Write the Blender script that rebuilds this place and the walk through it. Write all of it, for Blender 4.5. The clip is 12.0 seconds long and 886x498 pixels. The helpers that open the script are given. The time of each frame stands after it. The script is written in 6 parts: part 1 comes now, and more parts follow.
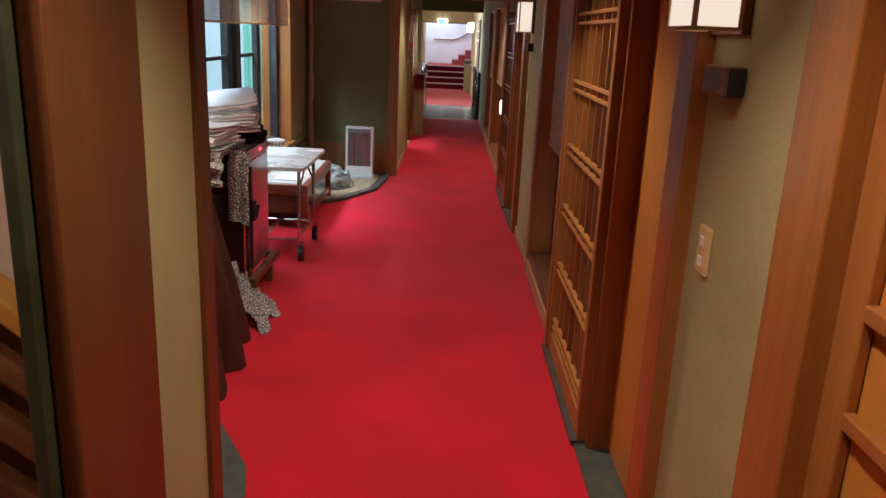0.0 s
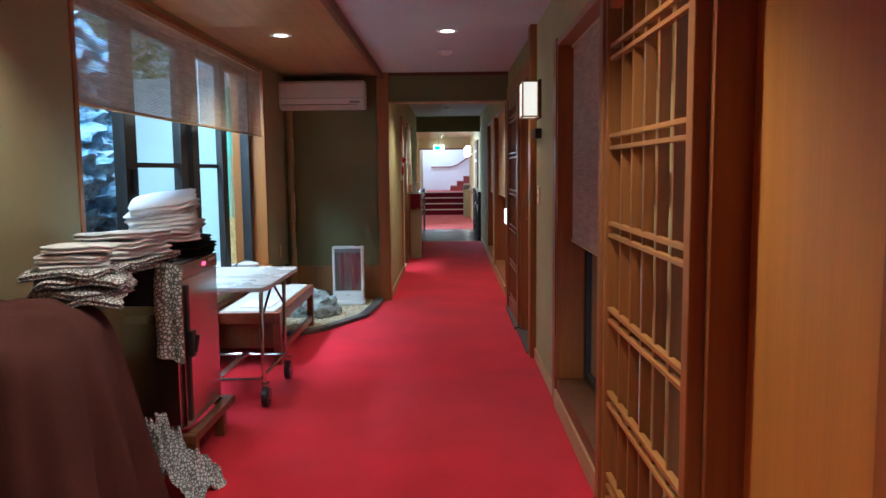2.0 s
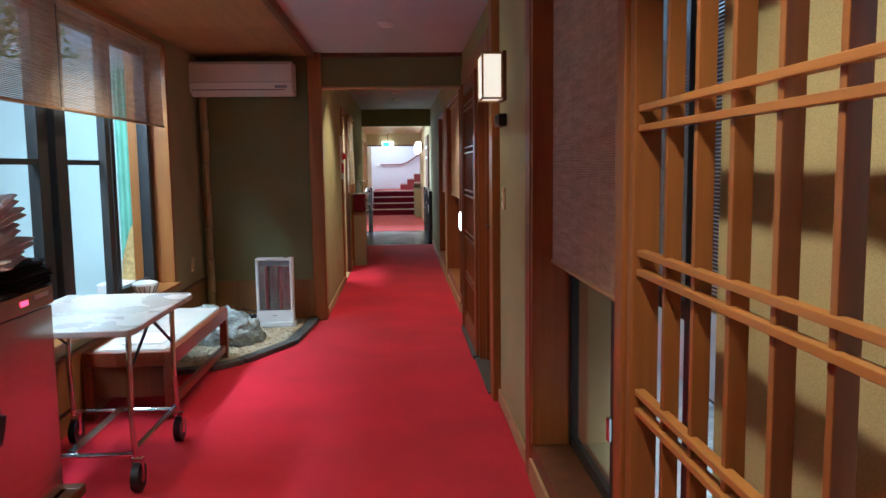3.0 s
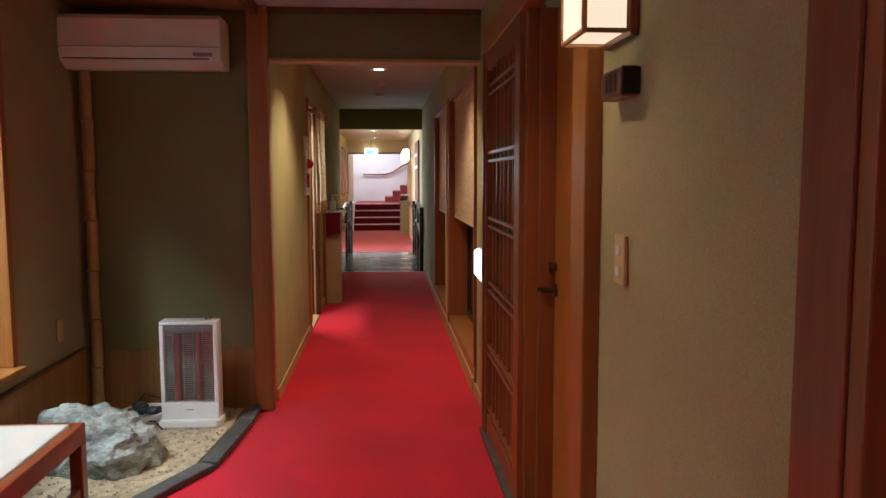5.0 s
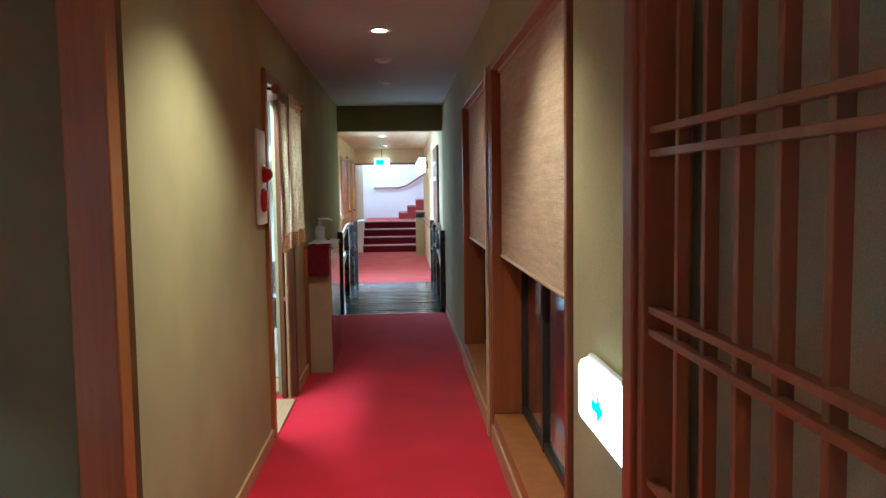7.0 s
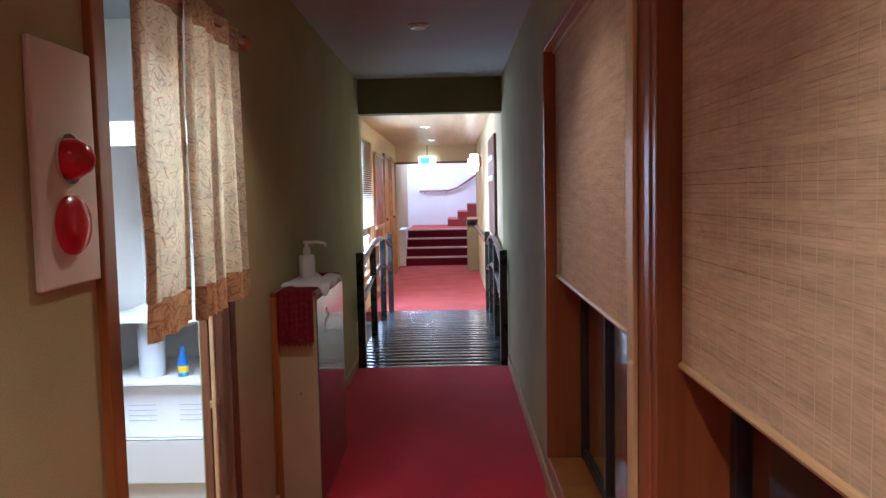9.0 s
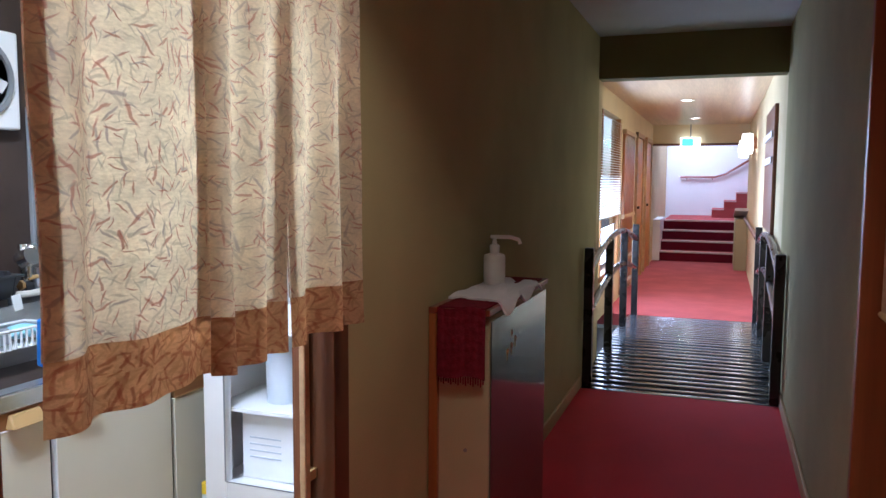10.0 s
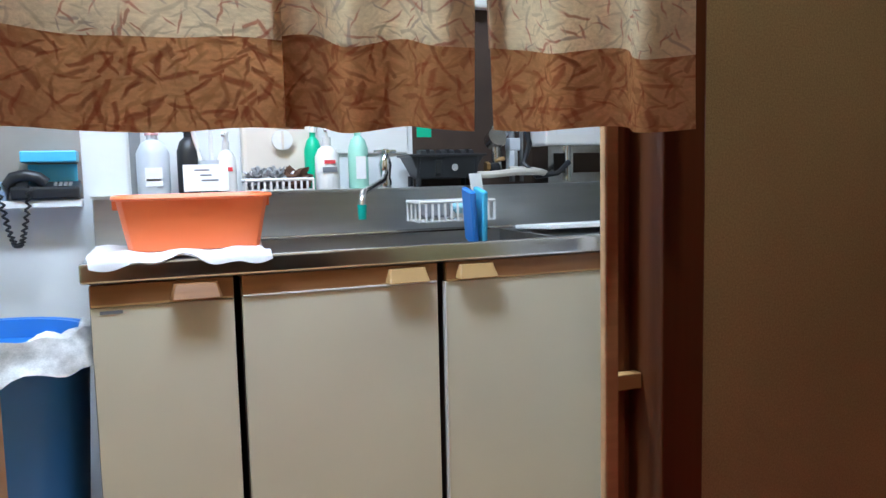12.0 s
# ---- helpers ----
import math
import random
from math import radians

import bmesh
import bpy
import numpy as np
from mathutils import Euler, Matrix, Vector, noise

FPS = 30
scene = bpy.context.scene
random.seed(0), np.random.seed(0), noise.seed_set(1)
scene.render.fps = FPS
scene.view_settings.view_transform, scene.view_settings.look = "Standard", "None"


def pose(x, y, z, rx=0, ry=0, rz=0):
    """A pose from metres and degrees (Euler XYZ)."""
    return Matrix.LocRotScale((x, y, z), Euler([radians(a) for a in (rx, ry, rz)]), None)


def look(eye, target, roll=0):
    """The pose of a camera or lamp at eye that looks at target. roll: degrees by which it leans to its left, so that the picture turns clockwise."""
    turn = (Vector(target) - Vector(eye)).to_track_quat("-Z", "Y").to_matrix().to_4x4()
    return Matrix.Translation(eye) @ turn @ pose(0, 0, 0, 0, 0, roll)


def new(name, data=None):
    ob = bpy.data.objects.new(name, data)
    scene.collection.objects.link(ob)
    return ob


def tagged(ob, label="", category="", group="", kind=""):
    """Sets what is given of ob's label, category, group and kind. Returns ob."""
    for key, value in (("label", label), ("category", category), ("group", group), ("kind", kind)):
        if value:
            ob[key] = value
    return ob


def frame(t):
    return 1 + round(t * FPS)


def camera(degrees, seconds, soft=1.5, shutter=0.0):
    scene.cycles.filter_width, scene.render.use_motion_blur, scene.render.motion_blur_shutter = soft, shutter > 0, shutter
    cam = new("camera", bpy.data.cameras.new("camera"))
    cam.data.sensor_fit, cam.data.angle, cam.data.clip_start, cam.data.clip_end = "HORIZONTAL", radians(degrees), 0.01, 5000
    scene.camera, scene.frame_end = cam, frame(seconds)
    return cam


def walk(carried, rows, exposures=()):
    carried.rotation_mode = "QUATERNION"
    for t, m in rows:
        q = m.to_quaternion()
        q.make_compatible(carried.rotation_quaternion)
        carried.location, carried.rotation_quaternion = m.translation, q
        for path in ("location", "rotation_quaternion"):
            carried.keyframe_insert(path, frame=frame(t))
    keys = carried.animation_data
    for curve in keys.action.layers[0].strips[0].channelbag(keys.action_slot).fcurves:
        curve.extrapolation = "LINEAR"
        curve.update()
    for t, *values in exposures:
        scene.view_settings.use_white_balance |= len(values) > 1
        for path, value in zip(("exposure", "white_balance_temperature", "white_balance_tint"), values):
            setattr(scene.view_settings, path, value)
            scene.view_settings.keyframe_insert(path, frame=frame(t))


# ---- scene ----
cam = camera(60.1, 12.0)
PATH = [
    (0, (-0.07, 0.413, 1.646), (-0.064, 2.338, 1.104), 2.6),
    (0.5, (-0.047, 0.546, 1.596), (-0.013, 2.499, 1.165), 2.1),
    (1, (-0.061, 0.765, 1.49), (-0.009, 2.739, 1.177), 1.4),
    (1.5, (-0.053, 1.055, 1.381), (-0.077, 3.042, 1.159), 0.5),
    (2, (-0.03, 1.502, 1.337), (-0.047, 3.491, 1.132), -0.6),
    (2.5, (0.012, 2.059, 1.326), (0.057, 4.047, 1.118), -0.5),
    (3, (0.031, 2.616, 1.331), (0.138, 4.602, 1.119), -0.7),
    (5, (0.017, 4.884, 1.359), (0.167, 6.869, 1.172), -0.1),
    (5.5, (0.003, 5.47, 1.347), (0.157, 7.455, 1.153), 0.1),
    (6, (-0.003, 6.1, 1.344), (0.166, 8.083, 1.147), 0.1),
    (6.5, (0.019, 6.725, 1.355), (0.159, 8.714, 1.19), -0.4),
    (7, (0.085, 7.376, 1.379), (0.192, 9.367, 1.224), -0.8),
    (8.8, (0.131, 9.612, 1.384), (0.141, 11.606, 1.235), -1.3),
    (9, (0.155, 9.854, 1.385), (0.125, 11.849, 1.239), -1.2),
    (9.5, (0.232, 10.422, 1.394), (0.002, 12.403, 1.249), -0.9),
    (10, (0.196, 10.936, 1.363), (-0.484, 12.809, 1.182), 0.3),
    (10.5, (0.161, 11.363, 1.278), (-1.036, 12.947, 1.039), 1.8),
    (11, (0.136, 11.645, 1.238), (-1.486, 12.78, 0.951), 2.0),
    (11.5, (0.264, 11.731, 1.129), (-1.543, 12.575, 0.850), 1.5),
    (12, (0.277, 11.803, 0.992), (-1.589, 12.511, 0.795), -1.3),
]
walk(cam, [(t, look(eye, target, roll)) for t, eye, target, roll in PATH], [(0, 0.25, 5950, 10), (1, 0.33, 5450, 4), (2, 0.46, 5100, 0), (3, 0.4, 5500, 4), (5, 0.33, 6650, 12), (6, 0.38, 5650, 7), (7, 0.72, 4950, -2), (9, 0.65, 5200, 16), (9.5, 0.82, 5200, 20), (10, 0.5, 5200, 18), (10.5, 0.42, 5250, 11), (12, 0.32, 5350, 14)])

# ---- world, sun, exposure ----
world = bpy.data.worlds.new("world")
scene.world = world
world.use_nodes = True
wn = world.node_tree
sky = wn.nodes.new("ShaderNodeTexSky")
sky.sky_type, sky.sun_disc = "NISHITA", False
sky.sun_elevation, sky.sun_rotation = radians(62), radians(165)
wn.links.new(sky.outputs[0], wn.nodes["Background"].inputs[0])
wn.nodes["Background"].inputs[1].default_value = 0.15

sun = new("sun", bpy.data.lights.new("sun", "SUN"))
sun.data.energy, sun.data.angle, sun.data.color = 3.4, radians(25), (0.93, 0.97, 1.0)
sun.matrix_world = look((0, 0, 30), (-4, 14, 0))


# ---- mesh helpers ----
class B:
    """A bmesh with a few ways to add shapes to it."""

    def __init__(self):
        self.bm = bmesh.new()

    def box(self, x0, y0, z0, x1, y1, z1):
        m = Matrix.LocRotScale(((x0 + x1) / 2, (y0 + y1) / 2, (z0 + z1) / 2), None, (abs(x1 - x0), abs(y1 - y0), abs(z1 - z0)))
        bmesh.ops.create_cube(self.bm, size=1, matrix=m)
        return self

    def slab(self, m, sx, sy, sz):
        bmesh.ops.create_cube(self.bm, size=1, matrix=m @ Matrix.Diagonal((sx, sy, sz, 1)))
        return self

    def cyl(self, p, q, r, r2=None, n=14):
        p, q = Vector(p), Vector(q)
        d = q - p
        m = Matrix.Translation((p + q) / 2) @ d.to_track_quat("Z", "Y").to_matrix().to_4x4()
        bmesh.ops.create_cone(self.bm, cap_ends=True, segments=n, radius1=r, radius2=r if r2 is None else r2, depth=d.length, matrix=m)
        return self

    def tube(self, pts, r, n=8):
        pts = [Vector(p) for p in pts]
        rings = []
        for i, p in enumerate(pts):
            d = (pts[min(i + 1, len(pts) - 1)] - pts[max(i - 1, 0)]).normalized()
            q = d.to_track_quat("Z", "Y")
            rings.append([self.bm.verts.new(p + q @ Vector((r * math.cos(a), r * math.sin(a), 0))) for a in [k * math.tau / n for k in range(n)]])
        for a, b in zip(rings, rings[1:]):
            for k in range(n):
                self.bm.faces.new((a[k], a[(k + 1) % n], b[(k + 1) % n], b[k]))
        self.bm.faces.new(rings[0][::-1])
        self.bm.faces.new(rings[-1])
        return self

    def lathe(self, c, prof, n=20, sx=1.0, sy=1.0):
        rings = [[self.bm.verts.new((c[0] + r * sx * math.cos(k * math.tau / n), c[1] + r * sy * math.sin(k * math.tau / n), c[2] + z)) for k in range(n)] for r, z in prof]
        for a, b in zip(rings, rings[1:]):
            for k in range(n):
                self.bm.faces.new((a[k], a[(k + 1) % n], b[(k + 1) % n], b[k]))
        self.bm.faces.new(rings[0][::-1])
        self.bm.faces.new(rings[-1])
        return self

    def prism(self, poly, z0, z1):
        lo = [self.bm.verts.new((x, y, z0)) for x, y in poly]
        hi = [self.bm.verts.new((x, y, z1)) for x, y in poly]
        n = len(poly)
        for k in range(n):
            self.bm.faces.new((lo[k], lo[(k + 1) % n], hi[(k + 1) % n], hi[k]))
        self.bm.faces.new(lo[::-1])
        self.bm.faces.new(hi)
        return self

    def sheet(self, f, nu, nv, thick=0.0):
        """A surface f(u, v) -> place, u and v from 0 to 1; thick: pushed out along the normal to a second skin."""
        g = [[self.bm.verts.new(f(i / nu, j / nv)) for j in range(nv + 1)] for i in range(nu + 1)]
        fs = [self.bm.faces.new((g[i][j], g[i + 1][j], g[i + 1][j + 1], g[i][j + 1])) for i in range(nu) for j in range(nv)]
        if thick:
            self.bm.normal_update()
            bmesh.ops.solidify(self.bm, geom=fs, thickness=thick)
        return self

    def ball(self, c, sx, sy, sz, sub=3, rough=0.0, freq=6.0, flat=None, cuts=0):
        before = set(self.bm.verts)
        bmesh.ops.create_icosphere(self.bm, subdivisions=sub, radius=1)
        planes = [(Vector([random.gauss(0, 1) for _ in range(3)]).normalized(), random.uniform(0.62, 0.88)) for _ in range(cuts)]
        for v in self.bm.verts:
            if v not in before:
                p = v.co.copy()
                for d, lim in planes:
                    if p.dot(d) > lim:
                        p -= d * (p.dot(d) - lim)
                k = 1 + rough * noise.fractal(p * freq * 0.3 + Vector(c) * 3, 1.0, 2.0, 4)
                v.co = Vector(c) + Vector((p.x * sx, p.y * sy, p.z * sz)) * k
                if flat is not None and v.co.z < flat:
                    v.co.z = flat
        return self


ORIGIN = {}


def thing(name, label, category, at=(0, 0, 0), group="", kind=""):
    ob = new(name)
    ob.location = at
    ob.empty_display_size = 0.1
    ORIGIN[ob] = Vector(at)
    return tagged(ob, label, category, group, kind)


def part(name, b, material, parent=None, label="", smooth=False, bevel=0.0, local=False):
    """Links a bmesh as one mesh object, under a thing or a part."""
    me = bpy.data.meshes.new(name)
    bm = b.bm if isinstance(b, B) else b
    org = ORIGIN.get(parent, Vector())
    if parent is not None and not local:
        bmesh.ops.translate(bm, verts=bm.verts, vec=-org)
    bmesh.ops.recalc_face_normals(bm, faces=bm.faces)
    bm.to_mesh(me)
    bm.free()
    me.materials.append(material)
    if smooth:
        me.shade_smooth()
        me.set_sharp_from_angle(angle=radians(40))
    ob = new(name, me)
    if parent is not None:
        ob.parent = parent
        ORIGIN[ob] = org
    if bevel:
        mod = ob.modifiers.new("bevel", "BEVEL")
        mod.width, mod.segments, mod.limit_method, mod.angle_limit = bevel, 2, "ANGLE", radians(50)
        mod.harden_normals = False
    if label:
        ob["label"] = label
    return ob


def solo(name, b, material, label, category, group="", kind="", smooth=False, bevel=0.0):
    """A thing that is one mesh."""
    return tagged(part(name, b, material, smooth=smooth, bevel=bevel), label, category, group, kind)


def setting(name, b, material, label="", category="", bevel=0.0, smooth=False):
    return tagged(part(name, b, material, bevel=bevel, smooth=smooth), label, category, kind="structure")


def words(text, size, m, material, parent, name="lettering"):
    cu = bpy.data.curves.new(name, "FONT")
    cu.body, cu.size, cu.extrude, cu.align_x, cu.align_y = text, size, 0.0006, "CENTER", "CENTER"
    tmp = bpy.data.objects.new(name, cu)
    scene.collection.objects.link(tmp)
    me = bpy.data.meshes.new_from_object(tmp)
    bpy.data.objects.remove(tmp)
    me.materials.clear()
    me.materials.append(material)
    ob = new(name, me)
    ob.parent = parent
    ob.matrix_local = Matrix.Translation(-ORIGIN[parent]) @ m
    return ob


# ---- materials ----
def mat(name, color, rough=0.6, metal=0.0, spec=0.5, vary=0.12, scale=6.0, stretch=(1, 1, 1), grain=0.0, grain_scale=220.0, bump=0.0, bump_scale=200.0, dark=None, coat=0.0, trans=0.0, ior=1.45, emit=None, power=0.0, rand=0.0, sheen=0.0):
    m = bpy.data.materials.new(name)
    m.use_nodes = True
    nt = m.node_tree
    N, Lk = nt.nodes.new, nt.links.new
    p = nt.nodes["Principled BSDF"]
    p.inputs["Roughness"].default_value = rough
    p.inputs["Metallic"].default_value = metal
    p.inputs["Specular IOR Level"].default_value = spec
    p.inputs["Coat Weight"].default_value = coat
    p.inputs["Coat Roughness"].default_value = 0.15
    p.inputs["Transmission Weight"].default_value = trans
    p.inputs["IOR"].default_value = ior
    p.inputs["Sheen Weight"].default_value = sheen
    tc = N("ShaderNodeTexCoord")
    mp = N("ShaderNodeMapping")
    mp.inputs["Scale"].default_value = stretch
    geo = N("ShaderNodeNewGeometry")
    Lk(geo.outputs["Position"], mp.inputs[0])
    vec = mp.outputs[0]
    if rand:
        oi = N("ShaderNodeObjectInfo")
        add = N("ShaderNodeVectorMath")
        add.operation = "MULTIPLY_ADD"
        comb = N("ShaderNodeCombineXYZ")
        for k in range(3):
            Lk(oi.outputs["Random"], comb.inputs[k])
        add.inputs[1].default_value = (17, 23, 31)
        Lk(comb.outputs[0], add.inputs[0])
        Lk(vec, add.inputs[2])
        vec = add.outputs[0]
    big = N("ShaderNodeTexNoise")
    big.inputs["Scale"].default_value, big.inputs["Detail"].default_value = scale, 6
    Lk(vec, big.inputs["Vector"])
    ramp = N("ShaderNodeMapRange")
    ramp.inputs["From Min"].default_value, ramp.inputs["From Max"].default_value = 0.3, 0.7
    Lk(big.outputs["Fac"], ramp.inputs["Value"])
    mix = N("ShaderNodeMix")
    mix.data_type = "RGBA"
    lo = dark if dark else tuple(c * (1 - vary) for c in color)
    hi = tuple(min(1, c * (1 + (vary if not dark else 0.08))) for c in color)
    mix.inputs[6].default_value, mix.inputs[7].default_value = (*lo, 1), (*hi, 1)
    Lk(ramp.outputs[0], mix.inputs[0])
    out = mix.outputs[2]
    fine = N("ShaderNodeTexNoise")
    fine.inputs["Scale"].default_value, fine.inputs["Detail"].default_value = grain_scale, 3
    Lk(vec, fine.inputs["Vector"])
    if grain:
        g = N("ShaderNodeMapRange")
        g.inputs["From Min"].default_value, g.inputs["From Max"].default_value = 0.3, 0.7
        g.inputs["To Min"].default_value, g.inputs["To Max"].default_value = 1 - grain, 1 + grain
        Lk(fine.outputs["Fac"], g.inputs["Value"])
        mul = N("ShaderNodeVectorMath")
        mul.operation = "SCALE"
        Lk(out, mul.inputs[0])
        Lk(g.outputs[0], mul.inputs["Scale"])
        out = mul.outputs[0]
    Lk(out, p.inputs["Base Color"])
    rr = N("ShaderNodeMapRange")
    rr.inputs["To Min"].default_value, rr.inputs["To Max"].default_value = max(0.02, rough - 0.07), min(1, rough + 0.07)
    Lk(big.outputs["Fac"], rr.inputs["Value"])
    Lk(rr.outputs[0], p.inputs["Roughness"])
    if bump:
        bn = N("ShaderNodeTexNoise")
        bn.inputs["Scale"].default_value, bn.inputs["Detail"].default_value = bump_scale, 4
        Lk(vec, bn.inputs["Vector"])
        bp = N("ShaderNodeBump")
        bp.inputs["Strength"].default_value, bp.inputs["Distance"].default_value = bump, 0.003
        Lk(bn.outputs["Fac"], bp.inputs["Height"])
        Lk(bp.outputs[0], p.inputs["Normal"])
    if emit:
        p.inputs["Emission Color"].default_value = (*emit, 1)
        p.inputs["Emission Strength"].default_value = power
    return m


def wood(name, color, dark, rough=0.4, along="z", coat=0.15, scale=2.2, grain=0.085):
    s = {"x": (0.25, 6, 6), "y": (6, 0.25, 6), "z": (6, 6, 0.25)}[along]
    return mat(name, color, rough, stretch=s, scale=scale, dark=dark, grain=grain, grain_scale=14, bump=0.08, bump_scale=25, coat=coat, rand=1)


M_CARPET = mat("red_carpet", (0.58, 0.006, 0.024), 0.95, spec=0.15, vary=0.15, scale=1.9, grain=0.30, grain_scale=300, bump=0.7, bump_scale=380, sheen=0.15)
M_PLASTER = mat("olive_sand_plaster", (0.41, 0.36, 0.18), 0.95, spec=0.2, vary=0.09, scale=2.5, grain=0.15, grain_scale=320, bump=0.35, bump_scale=450)
# Same olive plaster, with the shade of alcove and headers put into its colour.
M_PLASTER_G = mat("shaded_olive_plaster", (0.20, 0.19, 0.085), 0.95, spec=0.2, vary=0.08, scale=2.5, grain=0.10, grain_scale=500, bump=0.35, bump_scale=450)
M_PLASTER_C = mat("grey_green_plaster", (0.36, 0.31, 0.17), 0.95, spec=0.2, vary=0.08, scale=2.0, grain=0.10, grain_scale=500, bump=0.35, bump_scale=450)
M_CREAM = mat("cream_wallpaper", (0.66, 0.55, 0.33), 0.9, spec=0.2, vary=0.05, scale=3)
M_PINK = mat("pale_pink_plaster", (0.62, 0.46, 0.38), 0.9, spec=0.2, vary=0.05, scale=3)
M_WHITE_WALL = mat("white_wall_paint", (0.80, 0.80, 0.82), 0.8, spec=0.3, vary=0.03, scale=2)
M_CEIL = mat("pale_ceiling_paint", (0.51, 0.54, 0.53), 0.9, spec=0.2, vary=0.03, scale=3)
M_CEIL_WOOD = wood("ceiling_board", (0.42, 0.20, 0.07), (0.32, 0.14, 0.045), 0.45, "y", 0.1)
M_CEIL_FAR = wood("pale_ceiling_board", (0.60, 0.46, 0.27), (0.52, 0.38, 0.21), 0.5, "y", 0.1)
M_POST = wood("cedar_post", (0.35, 0.135, 0.032), (0.27, 0.092, 0.02), 0.38, "z", 0.2)
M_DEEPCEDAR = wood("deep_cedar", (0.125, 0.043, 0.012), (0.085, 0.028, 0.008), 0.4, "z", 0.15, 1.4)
M_REDPOST = wood("red_brown_cedar", (0.27, 0.085, 0.024), (0.20, 0.056, 0.015), 0.38, "z", 0.2)
M_PANEL = wood("cedar_panel", (0.52, 0.215, 0.038), (0.48, 0.195, 0.032), 0.45, "z", 0.06, 2.2, 0.05)
# Same cedar as M_PANEL, darkened for the dimmer light at door 2.
M_PANEL_B = wood("dimmed_cedar_panel", (0.40, 0.135, 0.018), (0.37, 0.120, 0.015), 0.55, "z", 0.0, 2.2, 0.04)
M_DARKWOOD = wood("dark_stained_wood", (0.17, 0.062, 0.022), (0.11, 0.038, 0.014), 0.45, "z", 0.1)
M_RAIL = wood("cedar_rail", (0.42, 0.185, 0.047), (0.33, 0.135, 0.032), 0.42, "y", 0.1)
# Base set darker than the rails, for the uprights' shaded sides.
M_LATTICE = wood("cedar_lattice", (0.30, 0.115, 0.03), (0.24, 0.086, 0.022), 0.42, "z", 0.1)
M_PALEWOOD = wood("pale_trim_wood", (0.50, 0.33, 0.16), (0.42, 0.26, 0.12), 0.5, "y", 0.05)
M_DADO = wood("dado_board", (0.34, 0.17, 0.055), (0.26, 0.12, 0.035), 0.45, "z", 0.1)
M_REDWOOD = wood("red_lacquered_wood", (0.24, 0.06, 0.022), (0.17, 0.038, 0.014), 0.33, "y", 0.25)
M_BAMBOO = mat("bamboo", (0.42, 0.28, 0.12), 0.4, vary=0.2, scale=3, stretch=(4, 4, 0.6), grain=0.1, grain_scale=30)
M_BLIND = mat("woven_blind_slat", (0.45, 0.34, 0.24), 0.8, spec=0.2, vary=0.18, scale=14, stretch=(1, 0.4, 3), grain=0.12, grain_scale=60)
M_BLIND_B = mat("pale_blind_slat", (0.52, 0.38, 0.25), 0.8, spec=0.2, vary=0.15, scale=12, stretch=(1, 0.4, 4), grain=0.12, grain_scale=60)
M_BLIND_C = mat("weathered_reed", (0.24, 0.15, 0.09), 0.85, spec=0.2, vary=0.25, scale=14, stretch=(1, 0.4, 4), grain=0.12, grain_scale=60)
M_SLATE = mat("slate", (0.07, 0.075, 0.07), 0.5, vary=0.35, scale=12, grain=0.2, grain_scale=90, bump=0.4, bump_scale=60)
M_GREENEDGE = mat("dark_green_lacquer", (0.03, 0.036, 0.018), 0.5, vary=0.35, scale=9, bump=0.2, bump_scale=60)
M_GRAVEL = mat("beige_gravel", (0.42, 0.34, 0.22), 0.95, vary=0.3, scale=30, grain=0.4, grain_scale=160, bump=1.0, bump_scale=170)
M_ROCK = mat("pale_rock", (0.40, 0.44, 0.45), 0.9, vary=0.3, scale=9, grain=0.25, grain_scale=60, bump=0.9, bump_scale=40)
M_FRAME = mat("dark_window_metal", (0.035, 0.034, 0.032), 0.4, metal=0.3, vary=0.1)
M_GLASS = mat("window_glass", (1, 1, 1), 0.02, spec=0.5, vary=0.0, trans=1.0, ior=1.05)
M_GLASS2 = mat("clear_glass", (0.95, 1, 0.97), 0.03, vary=0.0, trans=1.0, ior=1.3)
M_WHITE = mat("white_plastic", (0.76, 0.74, 0.70), 0.35, vary=0.03, scale=5)
M_ACWHITE = mat("ivory_plastic", (0.70, 0.62, 0.52), 0.4, vary=0.03, scale=5)
M_BLACK = mat("black_plastic", (0.02, 0.02, 0.021), 0.4, vary=0.2, scale=8)
M_GREY = mat("grey_plastic", (0.22, 0.22, 0.22), 0.5, vary=0.1, scale=8)
M_STEEL = mat("brushed_steel", (0.62, 0.60, 0.57), 0.22, metal=1.0, vary=0.08, scale=4, stretch=(1, 1, 14), grain=0.05, grain_scale=60)
M_CHROME = mat("chrome", (0.72, 0.72, 0.72), 0.12, metal=1.0, vary=0.05)
M_TOWEL = mat("white_towel", (0.82, 0.82, 0.84), 0.95, spec=0.1, vary=0.04, scale=8, bump=0.9, bump_scale=500, sheen=0.3)
M_CLOTH = mat("brown_cloth", (0.082, 0.032, 0.028), 0.95, spec=0.06, vary=0.15, scale=5, grain=0.12, grain_scale=500, bump=0.4, bump_scale=600)
M_BLACKCLOTH = mat("black_cloth", (0.018, 0.018, 0.02), 0.9, spec=0.15, vary=0.25, scale=30, bump=0.5, bump_scale=300)
M_LAMINATE = mat("white_laminate", (0.58, 0.55, 0.50), 0.28, vary=0.03, scale=4)
M_CUSHION = mat("white_cover", (0.52, 0.48, 0.41), 0.8, vary=0.05, scale=6, bump=0.3, bump_scale=200)
M_LAMPPAPER = mat("lit_washi_paper", (0.85, 0.78, 0.62), 0.8, vary=0.08, scale=14, emit=(1.0, 0.84, 0.64), power=0.72)
